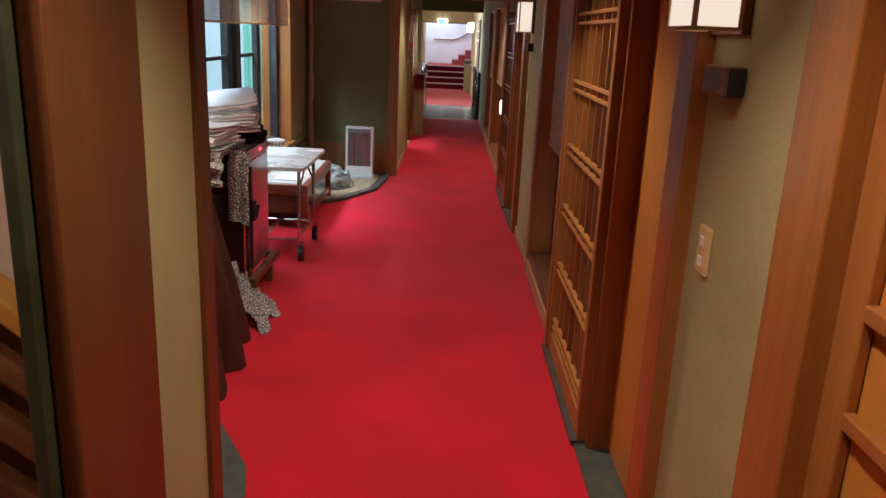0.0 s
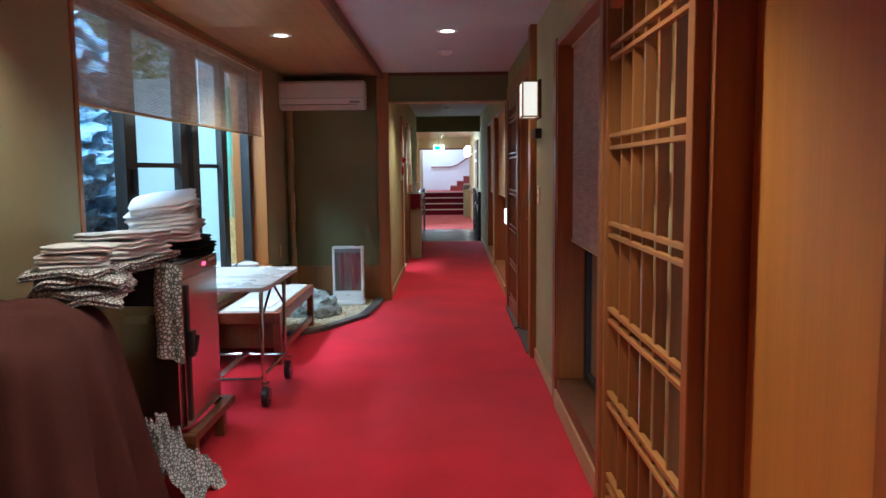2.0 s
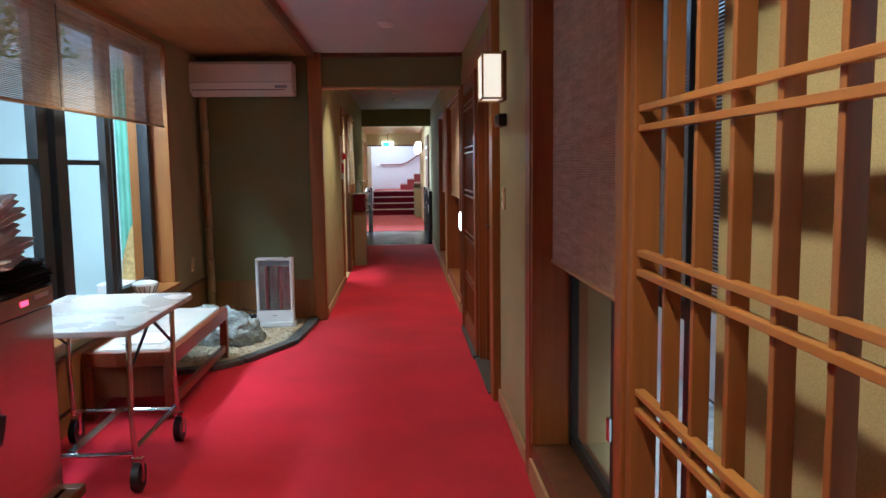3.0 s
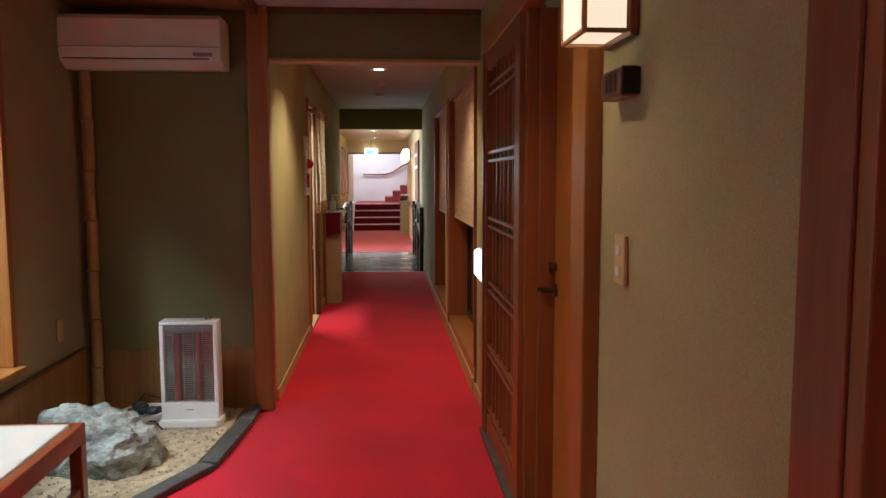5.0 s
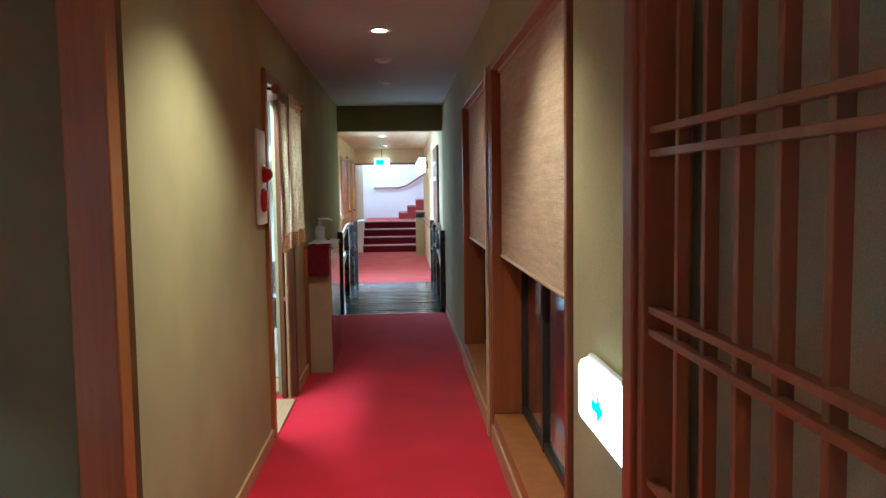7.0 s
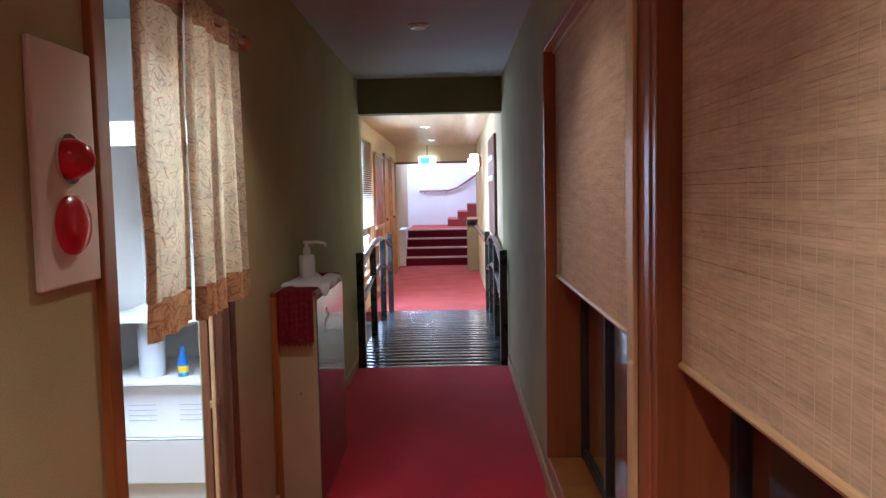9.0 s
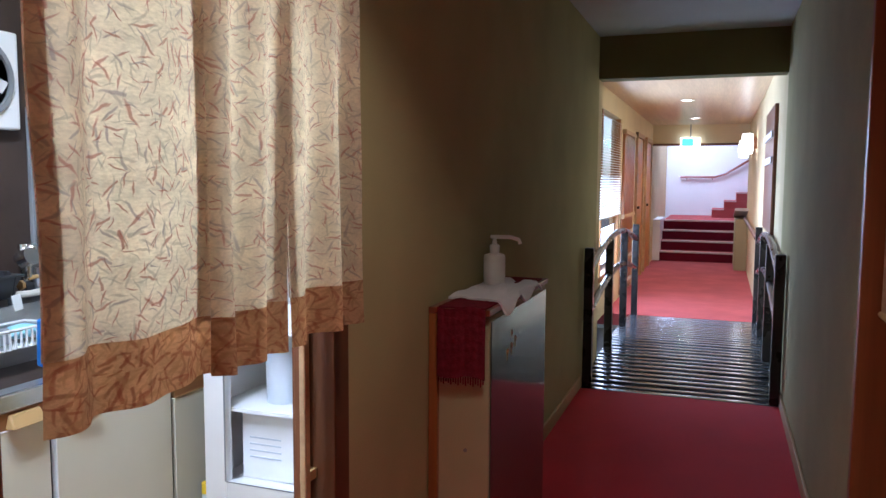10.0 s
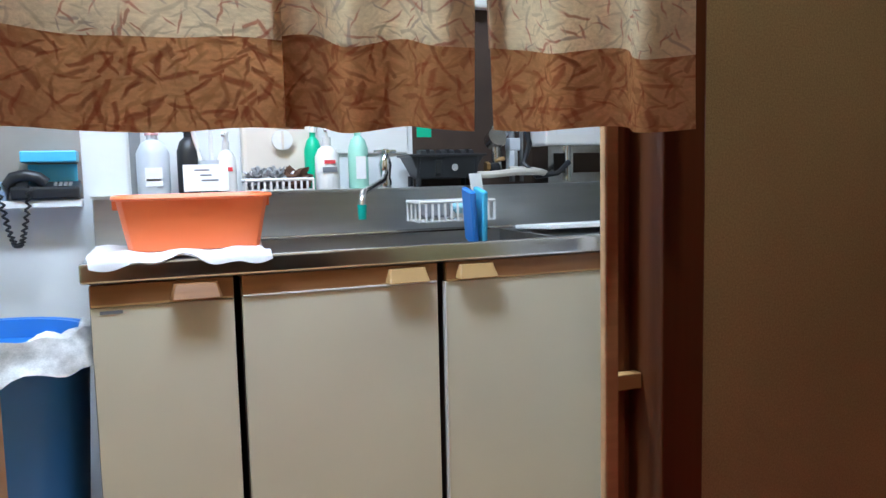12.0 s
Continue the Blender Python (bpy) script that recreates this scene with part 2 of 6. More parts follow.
M_DISC = mat("lit_downlight_glass", (0.9, 0.88, 0.8), 0.5, vary=0, emit=(1.0, 0.88, 0.70), power=14)
M_TUBE = mat("lit_ceiling_tube", (0.9, 0.95, 1), 0.5, vary=0, emit=(0.86, 0.95, 1.0), power=6)
M_RED = mat("red_plastic", (0.55, 0.012, 0.02), 0.25, vary=0.05, coat=0.4)
M_REDLED = mat("lit_red_display", (0.6, 0.02, 0.04), 0.4, emit=(1.0, 0.05, 0.12), power=2.5)
M_GREENSIGN = mat("lit_green_sign", (0.1, 0.7, 0.4), 0.4, emit=(0.12, 1.0, 0.55), power=2.2)
M_SIGNWHITE = mat("lit_white_sign", (0.9, 0.9, 0.9), 0.4, emit=(0.92, 1.0, 0.96), power=2.6)
M_BLACKLACQ = mat("black_lacquered_wood", (0.018, 0.016, 0.016), 0.28, vary=0.2, scale=5, coat=0.2, bump=0.08, bump_scale=40)
M_DECK = mat("worn_black_deck", (0.06, 0.072, 0.085), 0.13, spec=0.9, vary=0.5, scale=5, stretch=(0.8, 3, 3), grain=0.15, grain_scale=40, bump=0.10, bump_scale=16, coat=0.8, rand=1)
M_DOILY = mat("dark_red_knit", (0.15, 0.014, 0.024), 0.95, spec=0.1, vary=0.25, scale=60, bump=0.9, bump_scale=150)
M_ORANGE = mat("orange_plastic", (0.90, 0.20, 0.055), 0.4, vary=0.04, scale=5)
M_BLUE = mat("blue_plastic", (0.045, 0.19, 0.56), 0.38, vary=0.06, scale=5)
M_BLUEL = mat("light_blue_plastic", (0.10, 0.45, 0.68), 0.35, vary=0.05)
M_KDOOR = mat("cream_laminate", (0.60, 0.555, 0.42), 0.4, vary=0.03, scale=3)
M_KTRIM = wood("brown_laminate_trim", (0.26, 0.12, 0.04), (0.20, 0.085, 0.028), 0.4, "y", 0.1)
M_TAN = mat("tan_plastic", (0.38, 0.23, 0.085), 0.4, vary=0.05)
M_KWALL = mat("kitchen_wall_panel", (0.72, 0.72, 0.70), 0.5, vary=0.05, scale=4)
M_KDARK = mat("dark_kitchen_board", (0.055, 0.035, 0.025), 0.5, vary=0.2, scale=6, bump=0.2, bump_scale=30)
M_GREENB = mat("green_bottle_plastic", (0.03, 0.42, 0.22), 0.3, vary=0.05)
M_SOAP = mat("pale_green_plastic", (0.35, 0.62, 0.48), 0.25, vary=0.04)
M_TEAL = mat("teal_rubber", (0.02, 0.36, 0.28), 0.5, vary=0.05)
M_PAPER = mat("white_paper", (0.78, 0.77, 0.74), 0.85, vary=0.04, scale=8)
M_INK = mat("grey_print", (0.16, 0.16, 0.17), 0.8, vary=0.2)
M_REDINK = mat("red_print", (0.6, 0.05, 0.05), 0.7, vary=0.1)
M_YELLOW = mat("yellow_plastic", (0.75, 0.50, 0.02), 0.4, vary=0.04)
M_SCOUR = mat("steel_wool", (0.42, 0.42, 0.42), 0.45, metal=0.8, vary=0.4, scale=40, bump=1.0, bump_scale=120)
M_SPONGE = mat("brown_scrubber", (0.12, 0.06, 0.035), 0.95, vary=0.4, scale=40, bump=1.0, bump_scale=110)
M_SIGNWOOD = wood("brown_sign_wood", (0.16, 0.07, 0.035), (0.11, 0.045, 0.02), 0.5, "y", 0.05)
M_SWITCH = mat("aged_ivory_plastic", (0.62, 0.44, 0.20), 0.4, vary=0.04)
M_BRONZE = mat("dark_bronze", (0.10, 0.065, 0.035), 0.35, metal=0.9, vary=0.2)
M_LEAF = mat("garden_leaf", (0.12, 0.28, 0.05), 0.55, vary=0.5, scale=20)
M_LEAF2 = mat("herb_leaf", (0.10, 0.34, 0.03), 0.5, vary=0.3, scale=30)
M_CLEARP0 = mat("cloudy_jar", (0.52, 0.58, 0.56), 0.25, vary=0.05)
M_BARK = mat("bark", (0.10, 0.075, 0.05), 0.9, vary=0.4, scale=10, stretch=(3, 3, 0.5), bump=1, bump_scale=40)
M_FENCE = mat("pale_fence_panel", (0.50, 0.64, 0.64), 0.6, vary=0.05, scale=1.5)
M_NET = mat("green_sheet", (0.22, 0.50, 0.38), 0.7, vary=0.15, scale=5)
M_EARTH = mat("garden_earth", (0.10, 0.085, 0.06), 0.95, vary=0.4, scale=5, bump=0.8, bump_scale=30)
M_STRAW = mat("broom_straw", (0.48, 0.32, 0.12), 0.9, vary=0.3, scale=30)
M_HOTBAR = mat("heater_tube", (0.22, 0.07, 0.065), 0.35, vary=0.1)
M_MESHWIRE = mat("heater_grille_wire", (0.35, 0.35, 0.36), 0.3, metal=0.9, vary=0.1)
# Far-hall carpet: daylight glare is put into the paler, less saturated red.
M_STAIRRED = mat("glare_paled_carpet", (0.40, 0.085, 0.085), 0.95, spec=0.15, vary=0.15, scale=3, grain=0.2, grain_scale=300, bump=0.4, bump_scale=300)
M_STAIRDARK = mat("stair_riser", (0.13, 0.008, 0.02), 0.9, spec=0.15, vary=0.1, scale=3)
M_NOSING = mat("stair_nosing", (0.62, 0.50, 0.46), 0.5, vary=0.06)


def patterned(name, base, dark, scale, thr=0.5, kind="voronoi", third=None, fourth=None):
    """Printed cloth: a base colour with a printed motif in one or two more colours."""
    m = mat(name, base, 0.92, spec=0.1, vary=0.12 if kind == "strokes" else 0.05, scale=22 if kind == "strokes" else 8, stretch=(1, 0.35, 1), grain=0.09, grain_scale=240, bump=0.3, bump_scale=500)
    nt = m.node_tree
    N, Lk = nt.nodes.new, nt.links.new
    p = nt.nodes["Principled BSDF"]
    col = p.inputs["Base Color"].links[0].from_socket
    geo = N("ShaderNodeNewGeometry")
    for k, c in enumerate([third, dark, third, fourth, dark, third] if third else [dark]):
        if kind == "voronoi":
            tex = N("ShaderNodeTexVoronoi")
            tex.feature = "DISTANCE_TO_EDGE"
            tex.inputs["Scale"].default_value = scale
            Lk(geo.outputs["Position"], tex.inputs["Vector"])
            val = tex.outputs["Distance"]
            lo, hi = thr, thr + 0.03
        else:
            # short straight strokes, one to a cell and each at an angle of its own
            sep = N("ShaderNodeSeparateXYZ")
            Lk(geo.outputs["Position"], sep.inputs[0])
            flat = N("ShaderNodeCombineXYZ")
            Lk(sep.outputs[1], flat.inputs[0])
            Lk(sep.outputs[2], flat.inputs[1])
            add = N("ShaderNodeVectorMath")
            add.inputs[1].default_value = (3.71 * k, 5.13 * k, 0)
            wob = N("ShaderNodeTexNoise")
            wob.inputs["Scale"].default_value, wob.inputs["Detail"].default_value = 34, 2
            Lk(flat.outputs[0], wob.inputs["Vector"])
            bend = N("ShaderNodeVectorMath")
            bend.operation = "MULTIPLY_ADD"
            bend.inputs[1].default_value = (0.016, 0.016, 0)
            Lk(wob.outputs["Color"], bend.inputs[0])
            Lk(flat.outputs[0], bend.inputs[2])
            Lk(bend.outputs[0], add.inputs[0])
            tex = N("ShaderNodeTexVoronoi")
            tex.voronoi_dimensions = "2D"
            tex.inputs["Scale"].default_value = scale * (1 + 0.13 * k)
            Lk(add.outputs[0], tex.inputs["Vector"])
            loc = N("ShaderNodeVectorMath")
            loc.operation = "SUBTRACT"
            Lk(add.outputs[0], loc.inputs[0])
            Lk(tex.outputs["Position"], loc.inputs[1])
            hue = N("ShaderNodeSeparateColor")
            Lk(tex.outputs["Color"], hue.inputs[0])
            ang = N("ShaderNodeMath")
            ang.operation = "MULTIPLY"
            ang.inputs[1].default_value = 6.283
            Lk(hue.outputs[0], ang.inputs[0])
            rot = N("ShaderNodeVectorRotate")
            rot.rotation_type = "Z_AXIS"
            Lk(loc.outputs[0], rot.inputs["Vector"])
            Lk(ang.outputs[0], rot.inputs["Angle"])
            sq = N("ShaderNodeVectorMath")
            sq.operation = "MULTIPLY"
            sq.inputs[1].default_value = (scale * 0.115, scale, 0)
            Lk(rot.outputs[0], sq.inputs[0])
            ln = N("ShaderNodeVectorMath")
            ln.operation = "LENGTH"
            Lk(sq.outputs[0], ln.inputs[0])
            # each stroke has a weight of its own
            wt = N("ShaderNodeMapRange")
            wt.inputs["To Min"].default_value, wt.inputs["To Max"].default_value = 0.65, 1.9
            Lk(hue.outputs[1], wt.inputs["Value"])
            sc = N("ShaderNodeMath")
            sc.operation = "MULTIPLY"
            Lk(ln.outputs["Value"], sc.inputs[0])
            Lk(wt.outputs[0], sc.inputs[1])
            val = sc.outputs[0]
            lo, hi = thr * 0.55, thr * 1.15
        mr = N("ShaderNodeMapRange")
        mr.inputs["From Min"].default_value, mr.inputs["From Max"].default_value = lo, hi
        mr.inputs["To Min"].default_value, mr.inputs["To Max"].default_value = 0.58 if kind == "strokes" else 0.8, 0.0
        Lk(val, mr.inputs["Value"])
        mx = N("ShaderNodeMix")
        mx.data_type = "RGBA"
        mx.inputs[7].default_value = (*c, 1)
        Lk(mr.outputs[0], mx.inputs[0])
        Lk(col, mx.inputs[6])
        col = mx.outputs[2]
    Lk(col, p.inputs["Base Color"])
    if kind == "strokes":
        # thin cloth lets some of the light behind it through
        tr = N("ShaderNodeBsdfTranslucent")
        Lk(col, tr.inputs[0])
        ms = N("ShaderNodeMixShader")
        ms.inputs[0].default_value = 0.6
        Lk(p.outputs[0], ms.inputs[1])
        Lk(tr.outputs[0], ms.inputs[2])
        Lk(ms.outputs[0], nt.nodes["Material Output"].inputs[0])
    return m


M_PRINT = patterned("black_and_white_print", (0.64, 0.62, 0.60), (0.02, 0.02, 0.025), 58, 0.14)
M_PRINT2 = patterned("grey_wave_print", (0.68, 0.66, 0.65), (0.035, 0.035, 0.045), 62, 0.13)
M_YUKATA = patterned("white_cotton_grey_print", (0.60, 0.59, 0.60), (0.04, 0.04, 0.05), 66, 0.12)
M_NOREN = patterned("cream_noren_cloth", (0.83, 0.75, 0.58), (0.48, 0.17, 0.12), 22, 0.042, "strokes", (0.57, 0.52, 0.40), (0.40, 0.35, 0.33))
# Doubled edge of the same cloth, toned darker as less light passes through.
M_NORENFACE = patterned("dimmed_doubled_noren", (0.56, 0.42, 0.30), (0.38, 0.15, 0.10), 21, 0.046, "strokes", (0.34, 0.28, 0.19), (0.20, 0.13, 0.10))
M_NORENBAND = patterned("tan_noren_border", (0.66, 0.455, 0.27), (0.38, 0.14, 0.085), 25, 0.075, "strokes", (0.52, 0.34, 0.19), (0.33, 0.16, 0.10))
M_STONE = mat("grey_striated_stone", (0.25, 0.27, 0.245), 0.9, vary=0.35, scale=5, stretch=(1, 1, 4), grain=0.3, grain_scale=45, bump=1.0, bump_scale=28)
# The skylight's blue cast is put into the rock's base colour.
M_BLUEROCK = mat("sky_tinted_rock", (0.15, 0.26, 0.37), 0.75, vary=0.45, scale=11, grain=0.3, grain_scale=40, bump=1.0, bump_scale=30)
M_NCAB = mat("beige_cabinet_paint", (0.44, 0.42, 0.24), 0.6, vary=0.08, scale=4)
M_NCABSIDE = mat("glossy_grey_board", (0.06, 0.052, 0.042), 0.10, vary=0.25, scale=4, coat=0.5)

# ---- lamps ----
def spot(at, power, deg=120, color=(1, 0.81, 0.57), blend=0.6, size=0.05):
    lamp = new("downlight_beam", bpy.data.lights.new("downlight_beam", "SPOT"))
    lamp.data.energy, lamp.data.spot_size, lamp.data.spot_blend, lamp.data.color, lamp.data.shadow_soft_size = power, radians(deg), blend, color, size
    lamp.location = at


def area(at, target, power, sx, sy, color):
    lamp = new("area_light", bpy.data.lights.new("area_light", "AREA"))
    lamp.data.shape, lamp.data.size, lamp.data.size_y, lamp.data.energy, lamp.data.color = "RECTANGLE", sx, sy, power, color
    lamp.matrix_world = look(at, target)


# Beams at (-1.1, 1.1) and in the far hall are added fill.
for x, y, z, w in ((-0.03, 7.05, 2.31, 24), (-1.2, 7.0, 2.285, 46), (-0.03, 10.0, 2.36, 76), (-0.03, 12.22, 2.36, 23), (-0.03, 3.6, 2.31, 76), (-0.03, 1.4, 2.31, 66), (-1.2, 4.0, 2.285, 40), (-0.2, 20.0, 2.24, 40), (-0.2, 22.6, 2.24, 40), (-1.1, 1.1, 2.38, 36)):
    spot((x, y, z - 0.012), w, 116)
area((-1.05, 11.8, 2.36), (-1.05, 11.8, 0), 47, 0.22, 1.1, (0.86, 0.95, 1.0))
area((-2.32, 6.7, 2.62), (-1.1, 6.7, 0.4), 140, 3.3, 0.5, (0.66, 0.84, 1.0))
area((-0.905, 18.52, 1.20), (0.2, 18.52, 1.05), 75, 2.5, 1.5, (0.72, 0.85, 1.0))
area((-0.9, 26.3, 2.6), (0.2, 26.3, 0.9), 95, 1.2, 1.2, (0.80, 0.87, 1.0))

# ---- the large structure ----
XR, XL = 0.58, -0.65
H1, H2, H3 = 2.32, 2.37, 2.26
setting("floor", B().box(-2.0, -2.6, -0.12, 0.95, 15.9, 0), M_CARPET, "red fitted carpet along the corridor", "floor")
setting("floor_far_hall", B().box(-1.2, 18.85, -0.12, 0.9, 27.6, 0), M_STAIRRED, "red carpet of the far hall, paled for daylight glare", "floor")
setting("floor_under_bridge", B().box(-1.2, 15.9, -0.3, 0.9, 18.85, -0.16), M_SLATE, "dark stone floor under the bridge", "floor")

# corridor, side of the guest rooms
wr = B()
for a, b in ((-2.6, 0.55), (1.82, 2.365), (5.735, 6.85), (8.87, 9.56), (13.32, 16.5)):
    wr.box(XR, a, 0, XR + 0.34, b, 2.5)
for a, b in ((0.55, 1.82), (2.365, 5.735), (6.85, 8.87)):
    wr.box(XR, a, 2.04, XR + 0.34, b, 2.5)
wr.box(XR, 9.56, 2.02, XR + 0.34, 13.32, 2.5)
setting("wall_east", wr, M_PLASTER, "olive-beige sand plaster corridor wall", "wall")
setting("wall_lattice_backing", B().box(0.66, 3.45, 0, 0.80, 4.10, 2.2), M_PLASTER, "beige plaster behind the lattice screen", "wall")
setting("wall_lattice_backing_far", B().box(0.66, 7.95, 0, 0.80, 8.86, 2.2), M_PLASTER, "olive plaster behind the second lattice screen", "wall")

# corridor, side of the alcove and the kitchen
setting("wall_west_entry", B().box(XL - 0.12, 1.84, 0, XL, 2.17, 2.5), M_PLASTER, "olive-beige sand plaster end of wall", "wall")
setting("wall_west_over_entry", B().box(XL - 0.12, -2.6, 2.1, XL, 1.50, 2.5), M_PLASTER, "olive-beige plaster over the side opening", "wall")
setting("wall_west_behind", B().box(XL - 0.12, -2.6, 0, XL, -0.6, 2.1), M_PLASTER, "olive-beige plaster wall behind the entry", "wall")
setting("wall_alcove_near", B().box(-1.9, 2.1, 0, XL - 0.125, 2.2, 2.5), M_PLASTER, "olive-beige plaster alcove wall", "wall")
ww = B().box(-2.0, 2.2, 0, -1.70, 4.95, 2.5).box(-2.0, 4.95, 0, -1.70, 8.53, 0.46).box(-2.0, 8.53, 0, -1.70, 9.5, 2.5).box(-2.0, 4.95, 2.27, -1.70, 8.53, 2.5)
setting("wall_alcove_window", ww, M_PLASTER_C, "olive plaster window wall of the alcove", "wall")
setting("wall_alcove_back", B().box(-1.70, 9.40, 0, -0.70, 9.50, 2.5), M_PLASTER_G, "olive plaster wall of the alcove, darkened for shade", "wall")
wl = B()
for a, b in ((9.50, 11.60), (12.56, 16.5)):
    wl.box(XL - 0.12, a, 0, XL, b, 2.5)
wl.box(XL - 0.12, 11.60, 2.02, XL, 12.56, 2.5)
setting("wall_west", wl, M_PLASTER, "grey-olive sand plaster corridor wall", "wall")
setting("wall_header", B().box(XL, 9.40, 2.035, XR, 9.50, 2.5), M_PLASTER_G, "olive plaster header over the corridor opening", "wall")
setting("wall_header_far", B().box(XL, 16.49, 2.075, XR, 16.66, 2.5), M_PLASTER_G, "olive header before the bridge, darkened for shade", "wall")
setting("wall_south", B().box(-2.0, -2.7, 0, 1.0, -2.6, 2.5), M_PLASTER, "plaster wall closing the corridor", "wall")
setting("trim_header", B().box(XL, 9.385, 2.018, XR, 9.505, 2.036), M_PALEWOOD, "pale wooden lining under the header", "trim", bevel=0.002)

# ceilings
setting("ceiling", B().box(-0.70, -2.6, H1, 1.0, 9.40, H1 + 0.1), M_CEIL, "pale painted corridor ceiling", "ceiling")
cw = B()
y = 2.2
while y < 9.4:
    cw.box(-1.72, y + 0.002, 2.295, -0.72, min(y + 0.448, 9.4), H1 + 0.08)
    y += 0.45
setting("ceiling_alcove", cw, M_CEIL_WOOD, "brown boarded ceiling of the alcove", "ceiling")
setting("trim_ceiling", B().box(-0.725, 2.2, 2.262, -0.685, 9.40, H1 + 0.02), M_DARKWOOD, "dark wooden ceiling strip", "trim", bevel=0.003)
setting("trim_ceiling_edge", B().box(-0.685, 9.372, 2.285, XR, 9.40, H1), M_DARKWOOD, "dark strip at the ceiling's edge", "trim")
setting("ceiling_second", B().box(XL - 0.12, 9.50, H2, XR + 0.34, 16.49, H2 + 0.1), M_CEIL, "pale ceiling of the second corridor", "ceiling")
setting("ceiling_entry_side", B().box(-2.0, -2.6, 2.4, -0.705, 2.2, 2.5), M_CEIL, "pale ceiling beside the entry", "ceiling")

# skirting
sk = B()
for a, b in ((5.76, 6.84), (8.88, 9.56), (13.33, 16.4)):
    sk.box(XR - 0.016, a, 0, XR - 0.002, b, 0.075)
for a, b in ((9.51, 11.58), (12.58, 16.4)):
    sk.box(XL + 0.002, a, 0, XL + 0.016, b, 0.075)
setting("baseboard", sk, M_PALEWOOD, "pale wooden skirting board", "skirting", bevel=0.003)

# posts
pst = thing("post_frame", "varnished cedar posts of the corridor", "posts", (0, 0, 0), kind="structure")
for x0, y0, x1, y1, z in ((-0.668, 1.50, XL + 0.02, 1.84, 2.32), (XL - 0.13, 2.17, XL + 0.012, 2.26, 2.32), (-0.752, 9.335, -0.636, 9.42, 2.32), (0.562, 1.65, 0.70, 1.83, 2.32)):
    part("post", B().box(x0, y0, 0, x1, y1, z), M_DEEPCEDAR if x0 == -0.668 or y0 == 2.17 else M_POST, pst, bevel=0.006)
part("post", B().box(-0.694, 1.475, 0, -0.669, 1.84, 2.32), M_GREENEDGE, pst, "dark green edge strip of the post", bevel=0.004)


# ---- far hall, bridge and stairs ----
setting("wall_far_east", B().box(XR, 16.5, 0, XR + 0.12, 24.2, 2.5), M_CREAM, "cream papered wall of the far hall", "wall")
setting("wall_far_west", B().box(-1.02, 19.9, 0, -0.90, 27.6, 2.5).box(-1.02, 16.5, 0, -0.90, 17.2, 2.5).box(-1.02, 17.2, 2.05, -0.90, 19.9, 2.5).box(-1.02, 17.2, 0, -0.90, 19.9, 0.35).box(-0.90, 16.5, 0, XL, 16.66, 2.5), M_CREAM, "cream papered wall of the far hall", "wall")
setting("ceiling_far", B().box(-1.02, 16.66, H3, XR + 0.12, 24.0, H3 + 0.1), M_CEIL_FAR, "boarded ceiling of the far hall", "ceiling")
setting("wall_header_stair", B().box(-0.90, 24.0, 1.96, XR, 24.15, 2.5), M_CREAM, "cream header before the stairs", "wall")
setting("trim_header_stair", B().box(-0.90, 23.985, 1.93, XR, 24.16, 1.962), M_DARKWOOD, "dark strip under the header", "trim")
setting("wall_stair_north", B().box(-1.02, 27.5, 0, 3.2, 27.62, 4.2), M_WHITE_WALL, "white painted stairwell wall", "wall")
setting("wall_stair_sides", B().box(3.1, 24.0, 0, 3.2, 27.5, 4.2).box(XR + 0.125, 24.2, 0, 3.1, 24.3, 4.2).box(-1.02, 24.15, 2.505, XR, 24.25, 4.2).box(-1.03, 24.2, 2.505, -0.905, 27.5, 4.2), M_WHITE_WALL, "white painted stairwell wall", "wall")
setting("ceiling_stair", B().box(-1.02, 24.0, 4.2, 3.2, 27.6, 4.3), M_CEIL, "white stairwell ceiling", "ceiling")

M_STRIP = wood("pale_yellow_strip", (0.60, 0.45, 0.24), (0.52, 0.38, 0.19), 0.5, "z", 0.05)
# bridge: black slatted deck with arched rails
bridge = thing("arched_bridge", "black lacquered slatted footbridge with arched handrails", "footbridge", (0, 15.9, 0))
def arch(y):
    k = (y - 15.9) / 2.95
    return 0.07 * math.sin(math.pi * k)
slat = B().prism([(0.042, -0.05), (0.042, -0.009), (0.039, -0.003), (0.034, -0.0006), (0, 0), (-0.034, -0.0006), (-0.039, -0.003), (-0.042, -0.009), (-0.042, -0.05)], -0.5, 0.5)
slat.bm.transform(Matrix(((0, 0, 1, 0), (1, 0, 0, 0), (0, 1, 0, 0), (0, 0, 0, 1))))
first = part("slat", slat, M_DECK, bridge, smooth=True, local=True)
for k in range(31):
    y = 15.93 + k * 0.0945
    ob = first if k == 0 else new("slat", first.data)
    ob.parent = bridge
    ob.matrix_local = pose(-0.04, y - 15.9, arch(y) + random.uniform(-0.002, 0.002), random.uniform(-1.1, 1.1), random.uniform(-0.2, 0.2)) @ Matrix.Diagonal((1.2, 1, 1, 1))
